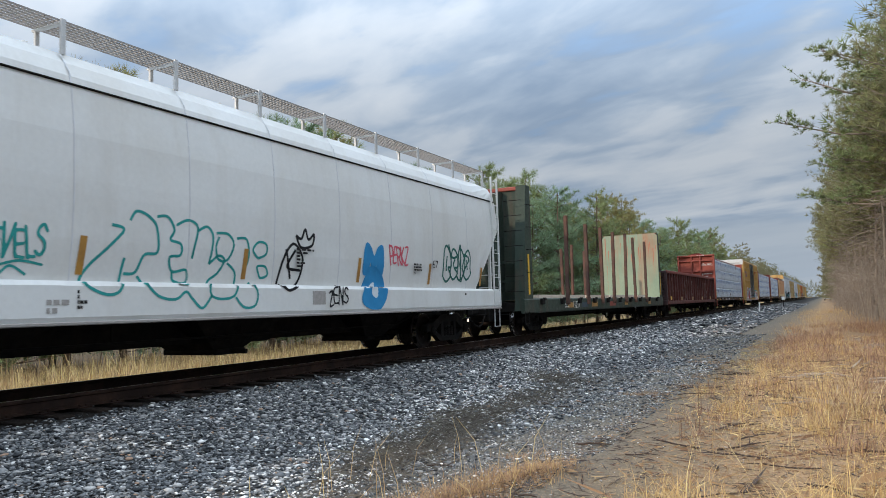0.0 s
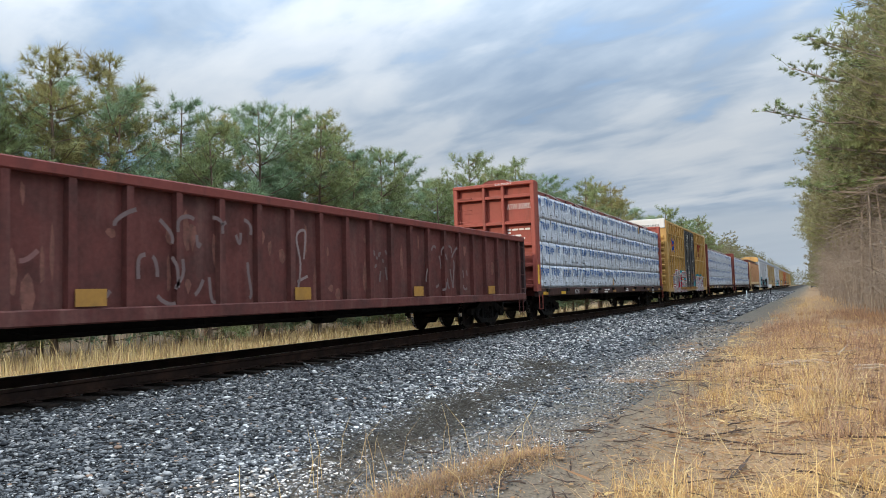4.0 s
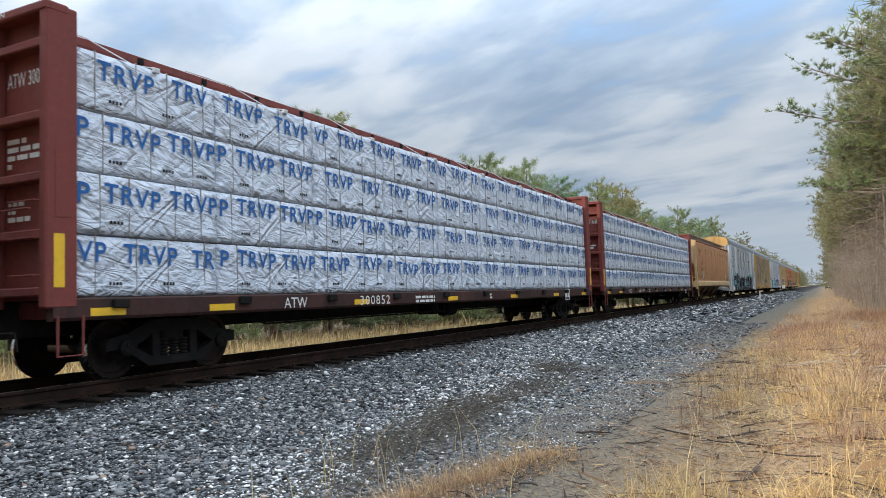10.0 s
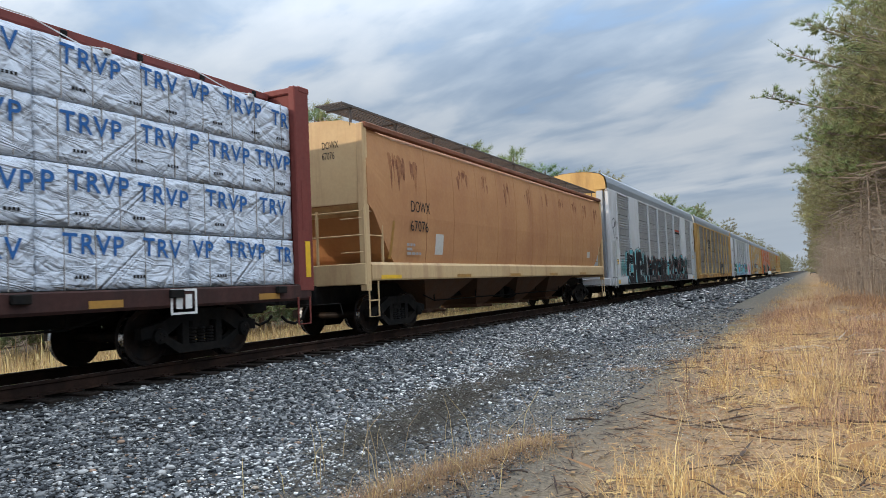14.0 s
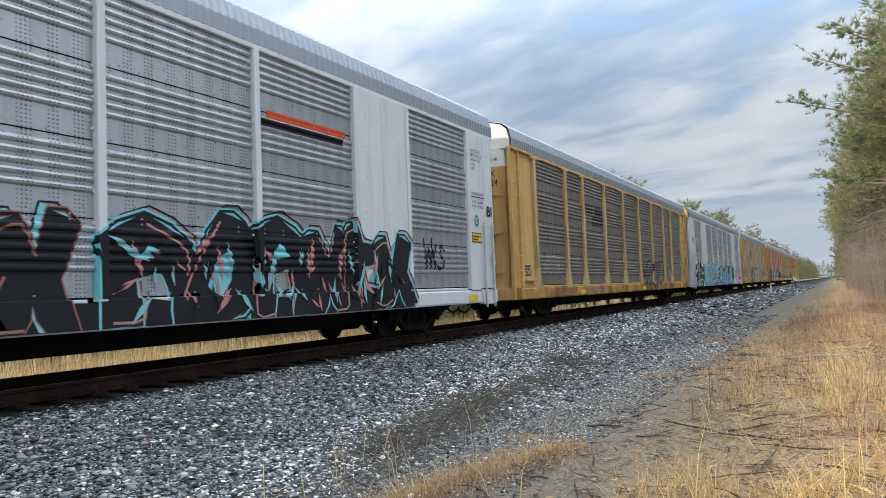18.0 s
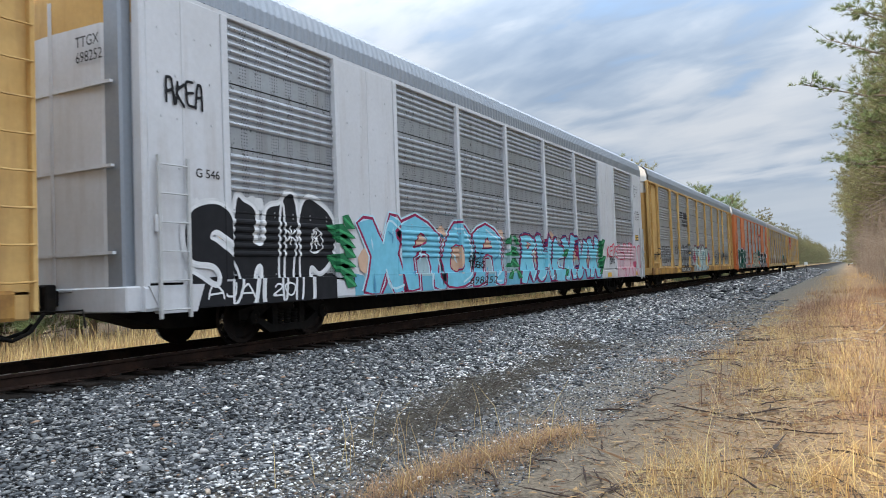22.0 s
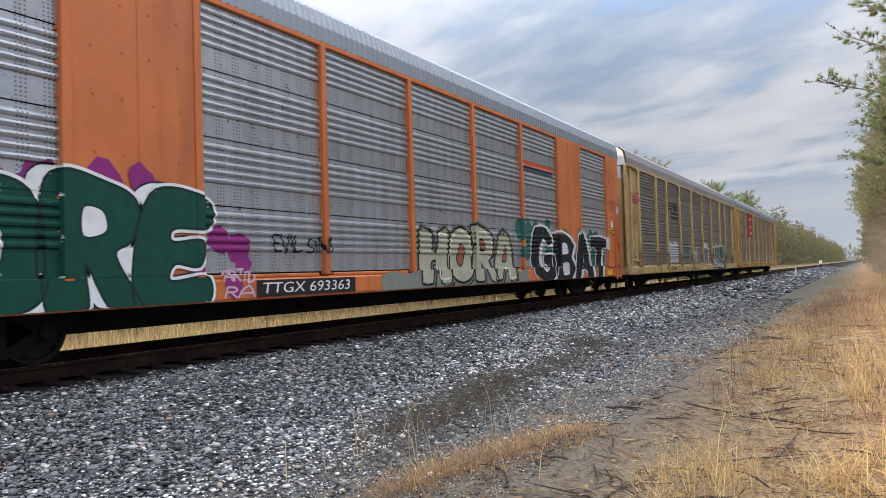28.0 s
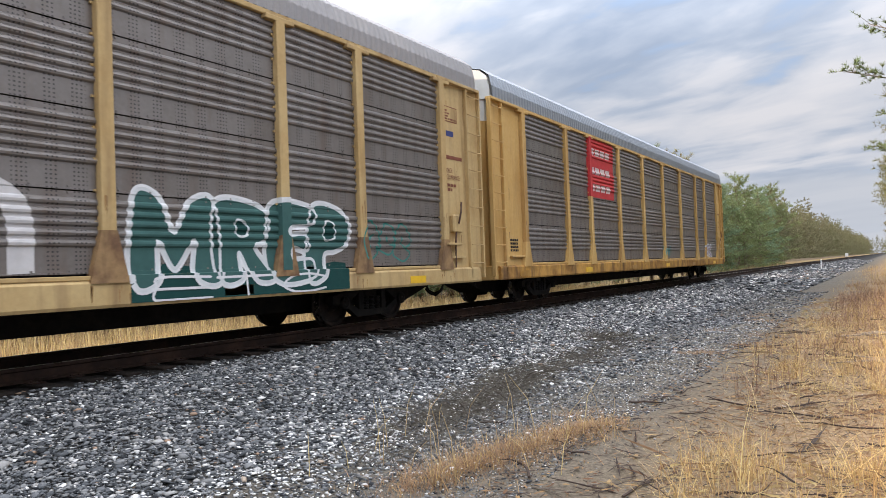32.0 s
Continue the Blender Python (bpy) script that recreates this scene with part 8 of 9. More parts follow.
    for word, y, z, w in (("TB", .92, 2.68, .60), ("OX", 1.78, 2.66, .60), ("63", .92, 2.22, .55), ("92", 1.78, 2.22, .55), ("28", 2.72, 2.2, .50)):
        lettering("reporting_mark", word, y, z, w, .27, M["black_ink"], car, x, offset=.02)
    lettering("weight_mark", "LT WT", 1.0, 1.50, .34, .1, M["black_ink"], car, x)
    bars("stencil_data", 1.0, 1.25, .34, .2, 2, M["black_ink"], car, x, 40)
    bars("stencil_data", 2.9, 2.55, .25, .25, 3, M["black_ink"], car, x, 41)
    bars("stencil_data", 15.46, 1.95, .4, .6, 6, M["brown_ink"], car, x, 42)
    bars("stencil_data", 16.4, 1.95, .4, .5, 5, M["brown_ink"], car, x, 43)
    for y in (.82, 2.9, 5.7, 12.95, 15.95, 17.75):
        part("reflector", Geo().box(x, x + .006, y, y + .13, 1.15, 1.65), M["reflector"], car)
    part("placard", Geo().box(x, x + .006, .98, 1.5, .98, 1.16), M["reflector"], car, "yellow placard")
    for y, z in ((4.3, 4.52), (14.9, 4.5)):
        part("lift_lug", Geo().box(x0 + .05, x0 + .2, y, y + .12, z, z + .3, .02), M["boxcar"], car)

    posts = (.80, 1.58, 2.48, 3.45, 4.36, 5.31, 6.18, 7.0, 12.15, 12.82, 13.68, 14.57, 15.41, 16.27, 17.18, 18.12)
    yc = [p + o for p in posts for o in (-.075, -.066, .066, .075)] + [7.12, 7.13, 12.01, 12.02]
    zc = [1.0, 1.01, 1.735, 1.745, 1.815, 1.825, 3.05, 3.06, 3.14, 3.15]

    def surf(y, z):
        if z < 1.005:
            return 1.525
        if 7.125 < y < 12.015:
            return x0 + .09
        if any(abs(y - p) < .068 for p in posts):
            return x0 + .087
        return x0 + .068 if 1.74 < z < 1.82 or 3.055 < z < 3.145 else x0 + .002

    # lettering and emblems that run over the posts
    def over(name, shape, mat, d, label=""):
        on_surface(name, shape[0], shape[1], mat, car, surf, yc, zc, d, label)

    vs, fs = fitted("RAILCAR POOLING EXPERTS", 4.75, .26, offset=.01)
    over("slogan", ([(12.9 + p, 3.40 + q) for p, q in vs], fs), M["brown_ink"], .004, "brown painted slogan")
    rust = spray((.27, .055, .035))
    for y in (14.4, 15.05):
        over("faded_emblem", ([(y - .3, 4.2), (y + .42, 4.2), (y + .42, 4.38), (y - .3, 4.38)], [(0, 1, 2, 3)]), rust, .004)
        over("faded_emblem", ([(y, 3.78), (y + .2, 3.78), (y + .2, 4.2), (y, 4.2)], [(0, 1, 2, 3)]), rust, .004)
    over("faded_emblem", ribbon([[(15.5, 4.36), (16.05, 3.8)], [(15.5, 3.8), (16.05, 4.36)]], .17), rust, .004)
    navy, scarlet = spray((.02, .07, .34)), spray((.58, .03, .03))
    over("road_emblem", ribbon([[(1.95, 4.40), (2.3, 4.05), (2.75, 3.75), (3.15, 3.35)], [(1.95, 3.42), (2.35, 3.55), (2.75, 3.95), (3.15, 4.2)]], .20), navy, .006, "crossed blue road emblem")
    over("road_emblem", ribbon([[(1.95, 4.1), (2.35, 3.82), (1.95, 3.68)], [(3.15, 3.98), (2.7, 3.86), (3.15, 3.58)]], .15), scarlet, .008, "crossed red road emblem")
    grey, red, cyan, white = (.38, .36, .37), (.36, .03, .05), (.05, .30, .36), (.72, .70, .70)
    for y, w, h in ((2.3, .9, .9), (3.6, .8, .95), (5.0, .9, .9), (6.3, 1.1, .85)):
        paint(car, surf, zc, yc, ribbon([[(y, 1.3), (y + w * .5, 1.75), (y + w, 1.9)], [(y + .2, 1.9), (y + w, 1.95)]], .22), cyan, .003)
    mist(car, surf, zc, yc, 2.2, 7.0, 1.2, 2.0, cyan, 14, 5, .3)
    mist(car, surf, zc, yc, 12.2, 16.7, 1.3, 1.9, cyan, 12, 9, .24)
    patch(car, surf, zc, yc, 2.5, 7.1, .78, 1.02, (.33, .31, .32), 3, .004, .01)
    patch(car, surf, zc, yc, 12.15, 16.6, .80, 1.45, (.36, .31, .32), 5, .0045, .05)
    bomb(car, surf, zc, yc, "SUPER", 2.2, .62, 5.25, 1.40, (.36, .34, .345), red, .055, white, .15, red, (.05, -.04), cyan, overlap=.04, seed=21, loose=.04, shine=white)
    paint(car, surf, zc, yc, ribbon([[(12.2, 1.85), (13.2, 1.95), (14.6, 1.85)], [(14.8, 1.85), (15.6, 1.95), (16.7, 1.6)]], .14), cyan, .003)
    bomb(car, surf, zc, yc, "53451", 12.25, .70, 4.35, 1.08, (.40, .385, .39), (.30, .08, .12), .05, white, .13, (.34, .10, .14), (.05, -.04), (.34, .10, .14), overlap=.04, seed=22, loose=.04, shine=white)
    tag(car, surf, zc, yc, "OBA", 10.95, 1.45, .55, .35, (.22, .05, .16))
    paint(car, surf, zc, yc, ribbon([[(10.9, 1.2), (11.3, 1.35), (11.9, 1.3), (12.1, 1.6)], [(11.0, 1.1), (11.6, 1.18), (12.0, 1.1)]], .16), cyan)
    rolling_gear(car, L_, 2.0, .1, .1)
    CARS.append((car, s))


# -- enclosed auto racks --
POSTS = (1.75, 4.5, 6.48, 9.28, 12.1, 14.95, 17.8, 20.55, 22.5, 25.45)
YELLOW_POSTS, YELLOW_L = (1.80, 4.75, 6.74, 9.63, 12.53, 15.41, 18.32, 21.37, 23.35, 26.20), 27.9
SHORT_POSTS, SHORT_L = (1.86, 4.78, 6.76, 9.58, 12.45, 15.28, 17.98, 20.75, 22.7, 25.55), 27.48
RACK_L, PANEL_Z0, PANEL_H = 27.2, 1.08, .99


def rib_outline():
    """Heights and depths down one side panel: a plain band, then five rolled ribs, then a plain band."""
    pts = [(0.0, .008), (.02, .008), (.022, 0.0), (.30, 0.0)]
    for k in range(5):
        z = .315 + k * .122
        pts += [(z, 0.0), (z + .020, .027), (z + .048, .034), (z + .076, .027), (z + .096, 0.0)]
    return pts + [(.965, 0.0), (PANEL_H - .016, 0.0)]


RIB = rib_outline()
RIB_ALL = [(PANEL_Z0 + r * PANEL_H + z, x) for r in range(4) for z, x in RIB]
PANELS = {}


def rack_panel(width, mat):
    key = (round(width, 2), mat)
    if key not in PANELS:
        g = Geo()
        n = len(RIB)
        vs = [(x, 0, z) for z, x in RIB] + [(x, width, z) for z, x in RIB]
        g.add(vs, [(i, n + i, n + i + 1, i + 1) for i in range(n - 1)])
        # hem and bolts
        for k in range(int(width / .45)):
            for z in (.035, .955):
                y = .2 + k * .45
                g.box(0, .012, y - .012, y + .012, z - .012, z + .012)
        PANELS[key] = g.mesh("side_panel", M[mat])
    return PANELS[key]


ROOF = ((1.555, 5.09), (1.55, 5.36), (1.48, 5.64), (1.28, 5.80), (.9, 5.89), (.5, 5.94), (0, 5.955))


def rack_roof(mat, RACK_L):
    pts = list(ROOF) + [(-x, z) for x, z in ROOF[-2::-1]]
    n, m = len(pts), int((RACK_L - .3) / .042)
    g = Geo()
    vs = []
    for k in range(m + 1):
        y = .15 + (RACK_L - .3) * k / m
        up = .011 if k % 4 in (1, 2) else 0.0
        for x, z in pts:
            vs.append((x * (1 + up * .6), y, z + up))
    g.add(vs, [(k * n + i, k * n + i + 1, (k + 1) * n + i + 1, (k + 1) * n + i) for k in range(m) for i in range(n - 1)])
    return g.mesh("roof", M[mat])


ROOF_MESH = {}


def rack_surface(posts, half):
    zs, xs = [p[0] for p in RIB_ALL], [p[1] for p in RIB_ALL]

    def surf(y, z):
        if z < 1.055:
            return 1.585
        if any(abs(y - p) < half + .002 for p in posts):
            return 1.602
        return 1.50 + float(np.interp(z, zs, xs))

    yc = [p + o for p in posts for o in (-half - .01, -half, half, half + .01)]
    zc = [1.05, 1.06] + zs
    return surf, yc, zc


def rack_base(label, coat, sill, RACK_L, POSTS):
    car = thing("autorack", label, "autorack car", "railway cars")
    for s_ in (-1, 1):
        g = Geo().prism([(s_ * 1.44, .66), (s_ * 1.56, .66), (s_ * 1.58, .70), (s_ * 1.58, .96), (s_ * 1.54, 1.0), (s_ * 1.44, 1.0)], .25, RACK_L - .25)
        part("side_sill", g, M[sill], car, "weathered side sill")
    for a, b in zip(POSTS, POSTS[1:]):
        part("sill_strip", Geo().box(1.48, 1.56, a + .2, b - .2, 1.0, 1.055, .008), M[coat], car)
    part("center_sill", Geo().prism([(.6, .62), (1.6, .32), (RACK_L - 1.6, .32), (RACK_L - .6, .62), (RACK_L, .95), (0, .95)], -.4, .4, "x"), M["steel"], car)
    part("underframe", Geo().box(-1.45, 1.45, .4, RACK_L - .4, .74, .92), M["steel"], car)
    part("far_wall", Geo().box(-1.56, -1.50, .2, RACK_L - .2, 1.0, 5.08), M["galv"], car)
    # black sheet added behind the panels so that their seams read as dark
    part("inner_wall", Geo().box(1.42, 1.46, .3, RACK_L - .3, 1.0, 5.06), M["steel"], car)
    for s_ in (-1, 1):
        part("top_chord", Geo().box(s_ * 1.44, s_ * 1.565, .2, RACK_L - .2, 5.01, 5.10, .012), M[coat], car)
    return car


def bay(car, a, b, mat):
    for r in range(4):
        part("side_panel", rack_panel(b - a, mat), None, car, "", pose(1.50, a, PANEL_Z0 + r * PANEL_H))


def plate(car, a, b, mat, lines=()):
    p = part("end_plate" if a < 1 or b > 26 else "door_plate", Geo().box(1.47, 1.575, a, b, 1.03, 5.04, .012), M[mat], car)
    g = Geo()
    for y in lines:
        g.box(1.57, 1.583, y - .02, y + .02, 1.05, 5.02, .004)
    rnd = random.Random(int(a * 100))
    for z in (2.6, 3.3, 3.9, 4.5):
        for k in range(4):
            y = a + (b - a) * (.15 + .23 * k) + rnd.uniform(-.03, .03)
            g.box(1.573, 1.588, y - .013, y + .013, z - .013, z + .013)
    part("plate_rib", g, M[mat], p)
    return p


def runs(car, x, y0, y1, z, count, longest, seed, mats=("run_rust", "run_dark")):
    """Rust and grime that has run down a side from seams and bolts."""
    rnd = random.Random(seed)
    for k in range(count):
        y, w, l, top = rnd.uniform(y0, y1), rnd.uniform(.005, .02), longest * rnd.uniform(.2, 1.0), z - rnd.uniform(0, .5) * longest
        g = Geo().add([(x, y - w, top), (x, y + w, top), (x, y + w * .7, top - l * .5), (x, y + w * .1, top - l), (x, y - w * .6, top - l * .6)], [(0, 1, 2, 3, 4)])
        part("rust_run", g, M[mats[k % 2]], car, "rust run down the paint", fix=False)


M["run_rust"] = material("thin_rust_run", (0.30, 0.16, 0.065), 0.75, grain=0.25, second=(0.33, 0.19, 0.08), second_amount=0.7, second_scale=6.0, bump=0)
M["run_dark"] = material("thin_grime_run", (0.25, 0.155, 0.075), 0.75, grain=0.25, second=(0.30, 0.19, 0.09), second_amount=0.7, second_scale=6.0, bump=0)


def rack_end(car, coat, cap, front, RACK_L):
    """Radial end doors with the curved cap under the roof."""
    y, d = (0.0, 1) if front else (RACK_L, -1)
    plan = [(-1.44, y + d * .75), (-1.44, y + d * .42), (-1.30, y + d * .2), (-1.0, y + d * .08), (0, y + d * .03), (1.0, y + d * .08), (1.30, y + d * .2), (1.44, y + d * .42), (1.44, y + d * .75)]
    g = Geo().prism(plan if front else plan[::-1], .98, 4.55, "z")
    door = part("end_door", g, M[coat], car, "curved steel end door")
    g = Geo().prism(plan if front else plan[::-1], 4.55, 5.06, "z")
    inner = [(x * .96, z - .02) for x, z in ROOF] + [(-x * .96, z - .02) for x, z in ROOF[-2::-1]]
    g.prism(inner, y + d * .14, y + d * .7)
    part("end_cap", g, M[cap], car, "painted end cap under the roof")
    part("end_sill", Geo().box(-1.5, 1.5, y + d * .02, y + d * .3, .66, 1.0, .02), M[coat if coat != "zinc_white" else "zinc_white"], car)
    g = Geo()
    for x in (-.02, .02):
        g.box(x - .012, x + .012, y + d * .015, y + d * .05, 1.0, 5.0)
    for z in (1.45, 2.6, 3.72):
        g.box(-1.25, 1.25, y + d * .02, y + d * .075, z - .02, z + .02)
    part("door_seam", g, M[coat], door)
    return door


def roof_mesh(mat, length):
    if (mat, length) not in ROOF_MESH:
        ROOF_MESH[mat, length] = rack_roof(mat, length)
    return ROOF_MESH[mat, length]


def yellow_rack(s, panel, roof, number, label, cap="white", coat="yellow", post="yellow", posts=YELLOW_POSTS, length=YELLOW_L):
    car = rack_base(label, coat, "sill_yellow" if coat == "yellow" else coat, length, posts)
    for a, b in zip(posts, posts[1:]):
        bay(car, a, b, panel)
    for p in posts:
        g = Geo()
        g.box(1.47, 1.60, p - .10, p + .10, 1.5, 5.0, .01)
        part("post_foot", Geo().prism([(p - .26, .96), (p + .26, .96), (p + .105, 1.60), (p - .105, 1.60)], 1.48, 1.603, "x"), M["post_foot" if post == "pale_yellow" and coat == "pale_yellow" else post], car)
        g.box(1.48, 1.60, p - .32, p + .32, 4.95, 5.03, .01)
        for k in range(9):
            for o in (-.13, .13):
                z = 1.7 + k * .38
                g.box(1.50, 1.53, p + o - .015, p + o + .015, z - .015, z + .015)
        part("side_post", g, M[post], car, "yellow side post")
    for front in (True, False):
        rack_end(car, coat, cap, front, length)
        y, d = (0.0, 1) if front else (length, -1)
        a, b = sorted((y + d * .60, y + d * 1.72))
        part("end_plate", Geo().box(1.36, 1.50, a, b, 1.0, 5.02, .01), M[coat], car, "recessed yellow end plate")
        g = Geo()
        for yy in (y + d * .0, y + d * .60):
            g.box(1.48, 1.58, yy - .03, yy + .03, .75, 5.05, .008)
        part("ladder_stile", g, M[coat], car)
        for k in range(10):
            z = 1.1 + k * .42
            part("ladder_rung", Geo().tube([(1.57, y, z), (1.59, y + d * .02, z - .01), (1.59, y + d * .3, z - .02), (1.59, y + d * .58, z - .01), (1.57, y + d * .60, z)], .014, 6), M[coat], car)
        part("ladder_plate", Geo().box(1.46, 1.50, min(y + d * .0, y + d * .60), max(y + d * .0, y + d * .60), .95, 5.04), M[coat], car)
        part("corner_gusset", Geo().box(1.42, 1.60, min(y + d * .02, y + d * 1.85), max(y + d * .02, y + d * 1.85), 5.02, 5.09, .01), M[coat], car)
        part("side_bracket", Geo().box(1.46, 1.585, min(y + d * .9, y + d * 1.6), max(y + d * .9, y + d * 1.6), 1.2, 1.25, .005), M[coat], car)
    y = length - 1.5
    for a, b in ((.64, 1.70), (length - 1.70, length - .64)):
        for z in (4.9, 3.2, 2.0):
            runs(car, 1.5015, a, b, z, 2, .55, int(s + z * 10))
    for p in posts:
        runs(car, 1.5835, p - .3, p + .3, .95, 5, .24, int(s + p * 7))
        runs(car, 1.6045, p - .08, p + .08, 2.3, 2, .6, int(s + p * 9))
    part("data_frame", Geo().box(1.50, 1.505, y - .02, y + .56, 4.18, 4.52), M["brown_ink"], car)
    part("data_panel", Geo().box(1.503, 1.508, y, y + .54, 4.20, 4.50), M[coat], car)
    bars("stencil_data", y + .04, 4.22, .46, .24, 4, M["brown_ink"], car, 1.511, int(s) + 3)
    part("sticker", Geo().box(1.502, 1.506, y + .08, y + .38, 3.86, 3.98), spray((.05, .06, .16)), car, "dark blue sticker")
    part("data_frame", Geo().box(1.502, 1.506, y - .05, y + .72, 3.36, 3.44), M["brown_ink"], car)
    lettering("deck_mark", "DECK\nCLEARANCE", y + .04, 2.92, .55, .24, M["brown_ink"], car, 1.508)
    bars("deck_mark", y + .06, 2.66, .45, .2, 2, M["brown_ink"], car, 1.508, int(s) + 5)
    box = part("hand_brake", Geo().box(1.48, 1.62, y + .1, y + .46, 1.75, 2.15, .03), M[coat], car, "hand brake gear box")
    part("brake_lever", Geo().tube([(1.63, y + .28, 1.95), (1.68, y + .30, 2.2), (1.66, y + .36, 2.42)], .022, 6), M["stake"], box)
    part("chain", Geo().tube([(1.60, y + .2, 1.78), (1.59, y + .18, 1.4), (1.57, y + .2, 1.0)], .018, 5), M["stake"], box)
    part("brake_step", Geo().box(1.46, 1.66, y - .2, y + .35, 1.48, 1.53, .01), M[coat], car)
    part("roof", roof_mesh(roof, length), None, car, "corrugated galvanised roof")
    for k in range(6):
        part("reflector", Geo().box(1.58, 1.587, 1.3 + 4.7 * k, 1.85 + 4.7 * k, .72, .86), M["reflector" if k % 2 else "old_reflector"], car)
    bars("stencil_data", .95, 1.35, .45, .35, 4, M["black_ink"], car, 1.507, int(s))
    bars("stencil_data", .2, 1.6, .55, .22, 3, M["brown_ink"], car, -.03, int(s) + 1, end=True)
    rolling_gear(car, length, 3.65, .25, .25)
    CARS.append((car, s))
    return car, rack_surface(posts, .10)


def white_rack(s, coat, roof, number, label, cap):
    car = rack_base(label, coat, coat if coat == "orange" else "zinc_white", RACK_L, POSTS)
    panel = "galv"
    bays = ((1.75, 4.5), (6.48, 9.28), (9.28, 12.1), (12.1, 14.95), (14.95, 17.8), (17.8, 20.55), (22.5, 25.45))
    for a, b in bays:
        bay(car, a, b, panel)
    for p in POSTS:
        g = Geo().box(1.47, 1.60, p - .065, p + .065, 1.02, 5.03, .01)
        for k in range(9):
            z = 1.6 + k * .4
            g.box(1.50, 1.53, p - .095, p - .065, z - .015, z + .015)
        part("side_post", g, M[coat], car, "vertical side post")
    plate(car, 4.56, 6.42, coat, (5.5,))
    plate(car, 20.61, 22.44, coat, (21.5,))
    plate(car, .34, 1.69, coat, (.95,))
    plate(car, 25.51, RACK_L - .36, coat, (26.35,))
    for front in (True, False):
        rack_end(car, coat, cap, front, RACK_L)
        y, d = (0.0, 1) if front else (RACK_L, -1)
        a, b = sorted((y + d * .10, y + d * .30))
        part("corner_post", Geo().box(1.02, 1.36, a, b, .9, 5.0, .03), M["roof"], car, "bare galvanised door edge")
        a, b = sorted((y + d * .26, y + d * .36))
        part("door_track", Geo().box(1.38, 1.56, a, b, .95, 5.0, .02), M[coat], car, "worn end door track")
        l0, l1 = sorted((y + d * .45, y + d * .95)) if front else sorted((y + d * .52, y + d * 1.02))
        ladder(car, "ladder", M["bar"] if coat != "orange" else M[coat], l0, l1, .55, 2.75, 6, 1.66, "side ladder")
        q, z = (y + 1.1, 1.62) if front else (y - 1.66, 2.2)
        sign = part("sign_plate", Geo().box(1.578, 1.588, q, q + .54, z, z + .25), M["black_ink"], car, "yellow warning plate with a black border")
        part("sign_face", Geo().box(1.586, 1.591, q + .025, q + .515, z + .025, z + .225), M["reflector"], sign)
        bars("sign_print", q + .06, z + .05, .42, .15, 2, M["black_ink"], sign, 1.593, 5)
        part("corner_step", Geo().prism([(y + d * .3, 1.0), (y + d * 1.25, 1.0), (y + d * 1.1, .62), (y + d * .5, .62)], 1.46, 1.60, "x"), M[coat], car)
        g = Geo()
        g.box(1.58, 1.64, y + d * .4, y + d * .52, 1.7, 1.95, .02)
        g.tube([(1.60, y + d * .46, 1.5), (1.66, y + d * .46, 1.7), (1.60, y + d * .46, 1.9)], .012, 6)
        part("door_latch", g, M[coat], car)
        if not front or s < 200:
            part("brace_foot", Geo().prism([(y + d * 1.25, 1.0), (y + d * 1.75, 1.0), (y + d * 1.70, 1.9), (y + d * 1.6, 1.9)], 1.57, 1.60, "x"), M[coat], car)
    part("roof", roof_mesh(roof, RACK_L), None, car, "corrugated galvanised roof")
    for k in range(7):
        part("reflector", Geo().box(1.58, 1.587, 1.25 + 4.0 * k, 1.75 + 4.0 * k, .72, .88), M["reflector"], car)
    rolling_gear(car, RACK_L, 3.65, .25, .25)
    CARS.append((car, s))
    surf0, yc, zc = rack_surface(POSTS, .065)

    def surf(y, z):
        if z > 1.055 and (4.5 < y < 6.48 or 20.55 < y < 22.5 or y < 1.72 or y > 25.48):
            return 1.588 if not any(abs(y - p) < .067 for p in POSTS) else 1.602
        return surf0(y, z)

    return car, (surf, yc, zc)


BLACK, WHITE, TEAL, PINK = (.016, .016, .018), (.70, .70, .70), (.06, .36, .38), (.55, .16, .20)


def deck_data(car, ink):
    """The printed heights on a rack's rear plate."""
    lettering("stencil_data", "EXH 19-0  W 4-7\nEXW 10-8  H 4-10\nEW 9-10  H 16-8\nIL 89-6\nIW 9-1", 25.62, 4.05, .62, .55, ink, car, 1.592)
    lettering("deck_mark", "AAR DECK CLEARANCE", 25.58, 3.42, .72, .07, ink, car, 1.592)
    part("rule", Geo().box(1.588, 1.592, 25.58, 26.32, 3.355, 3.375), ink, car)
    lettering("deck_mark", "A  90 3 16 MIN\nB  94 3  8 MIN", 25.6, 3.08, .66, .2, ink, car, 1.592)


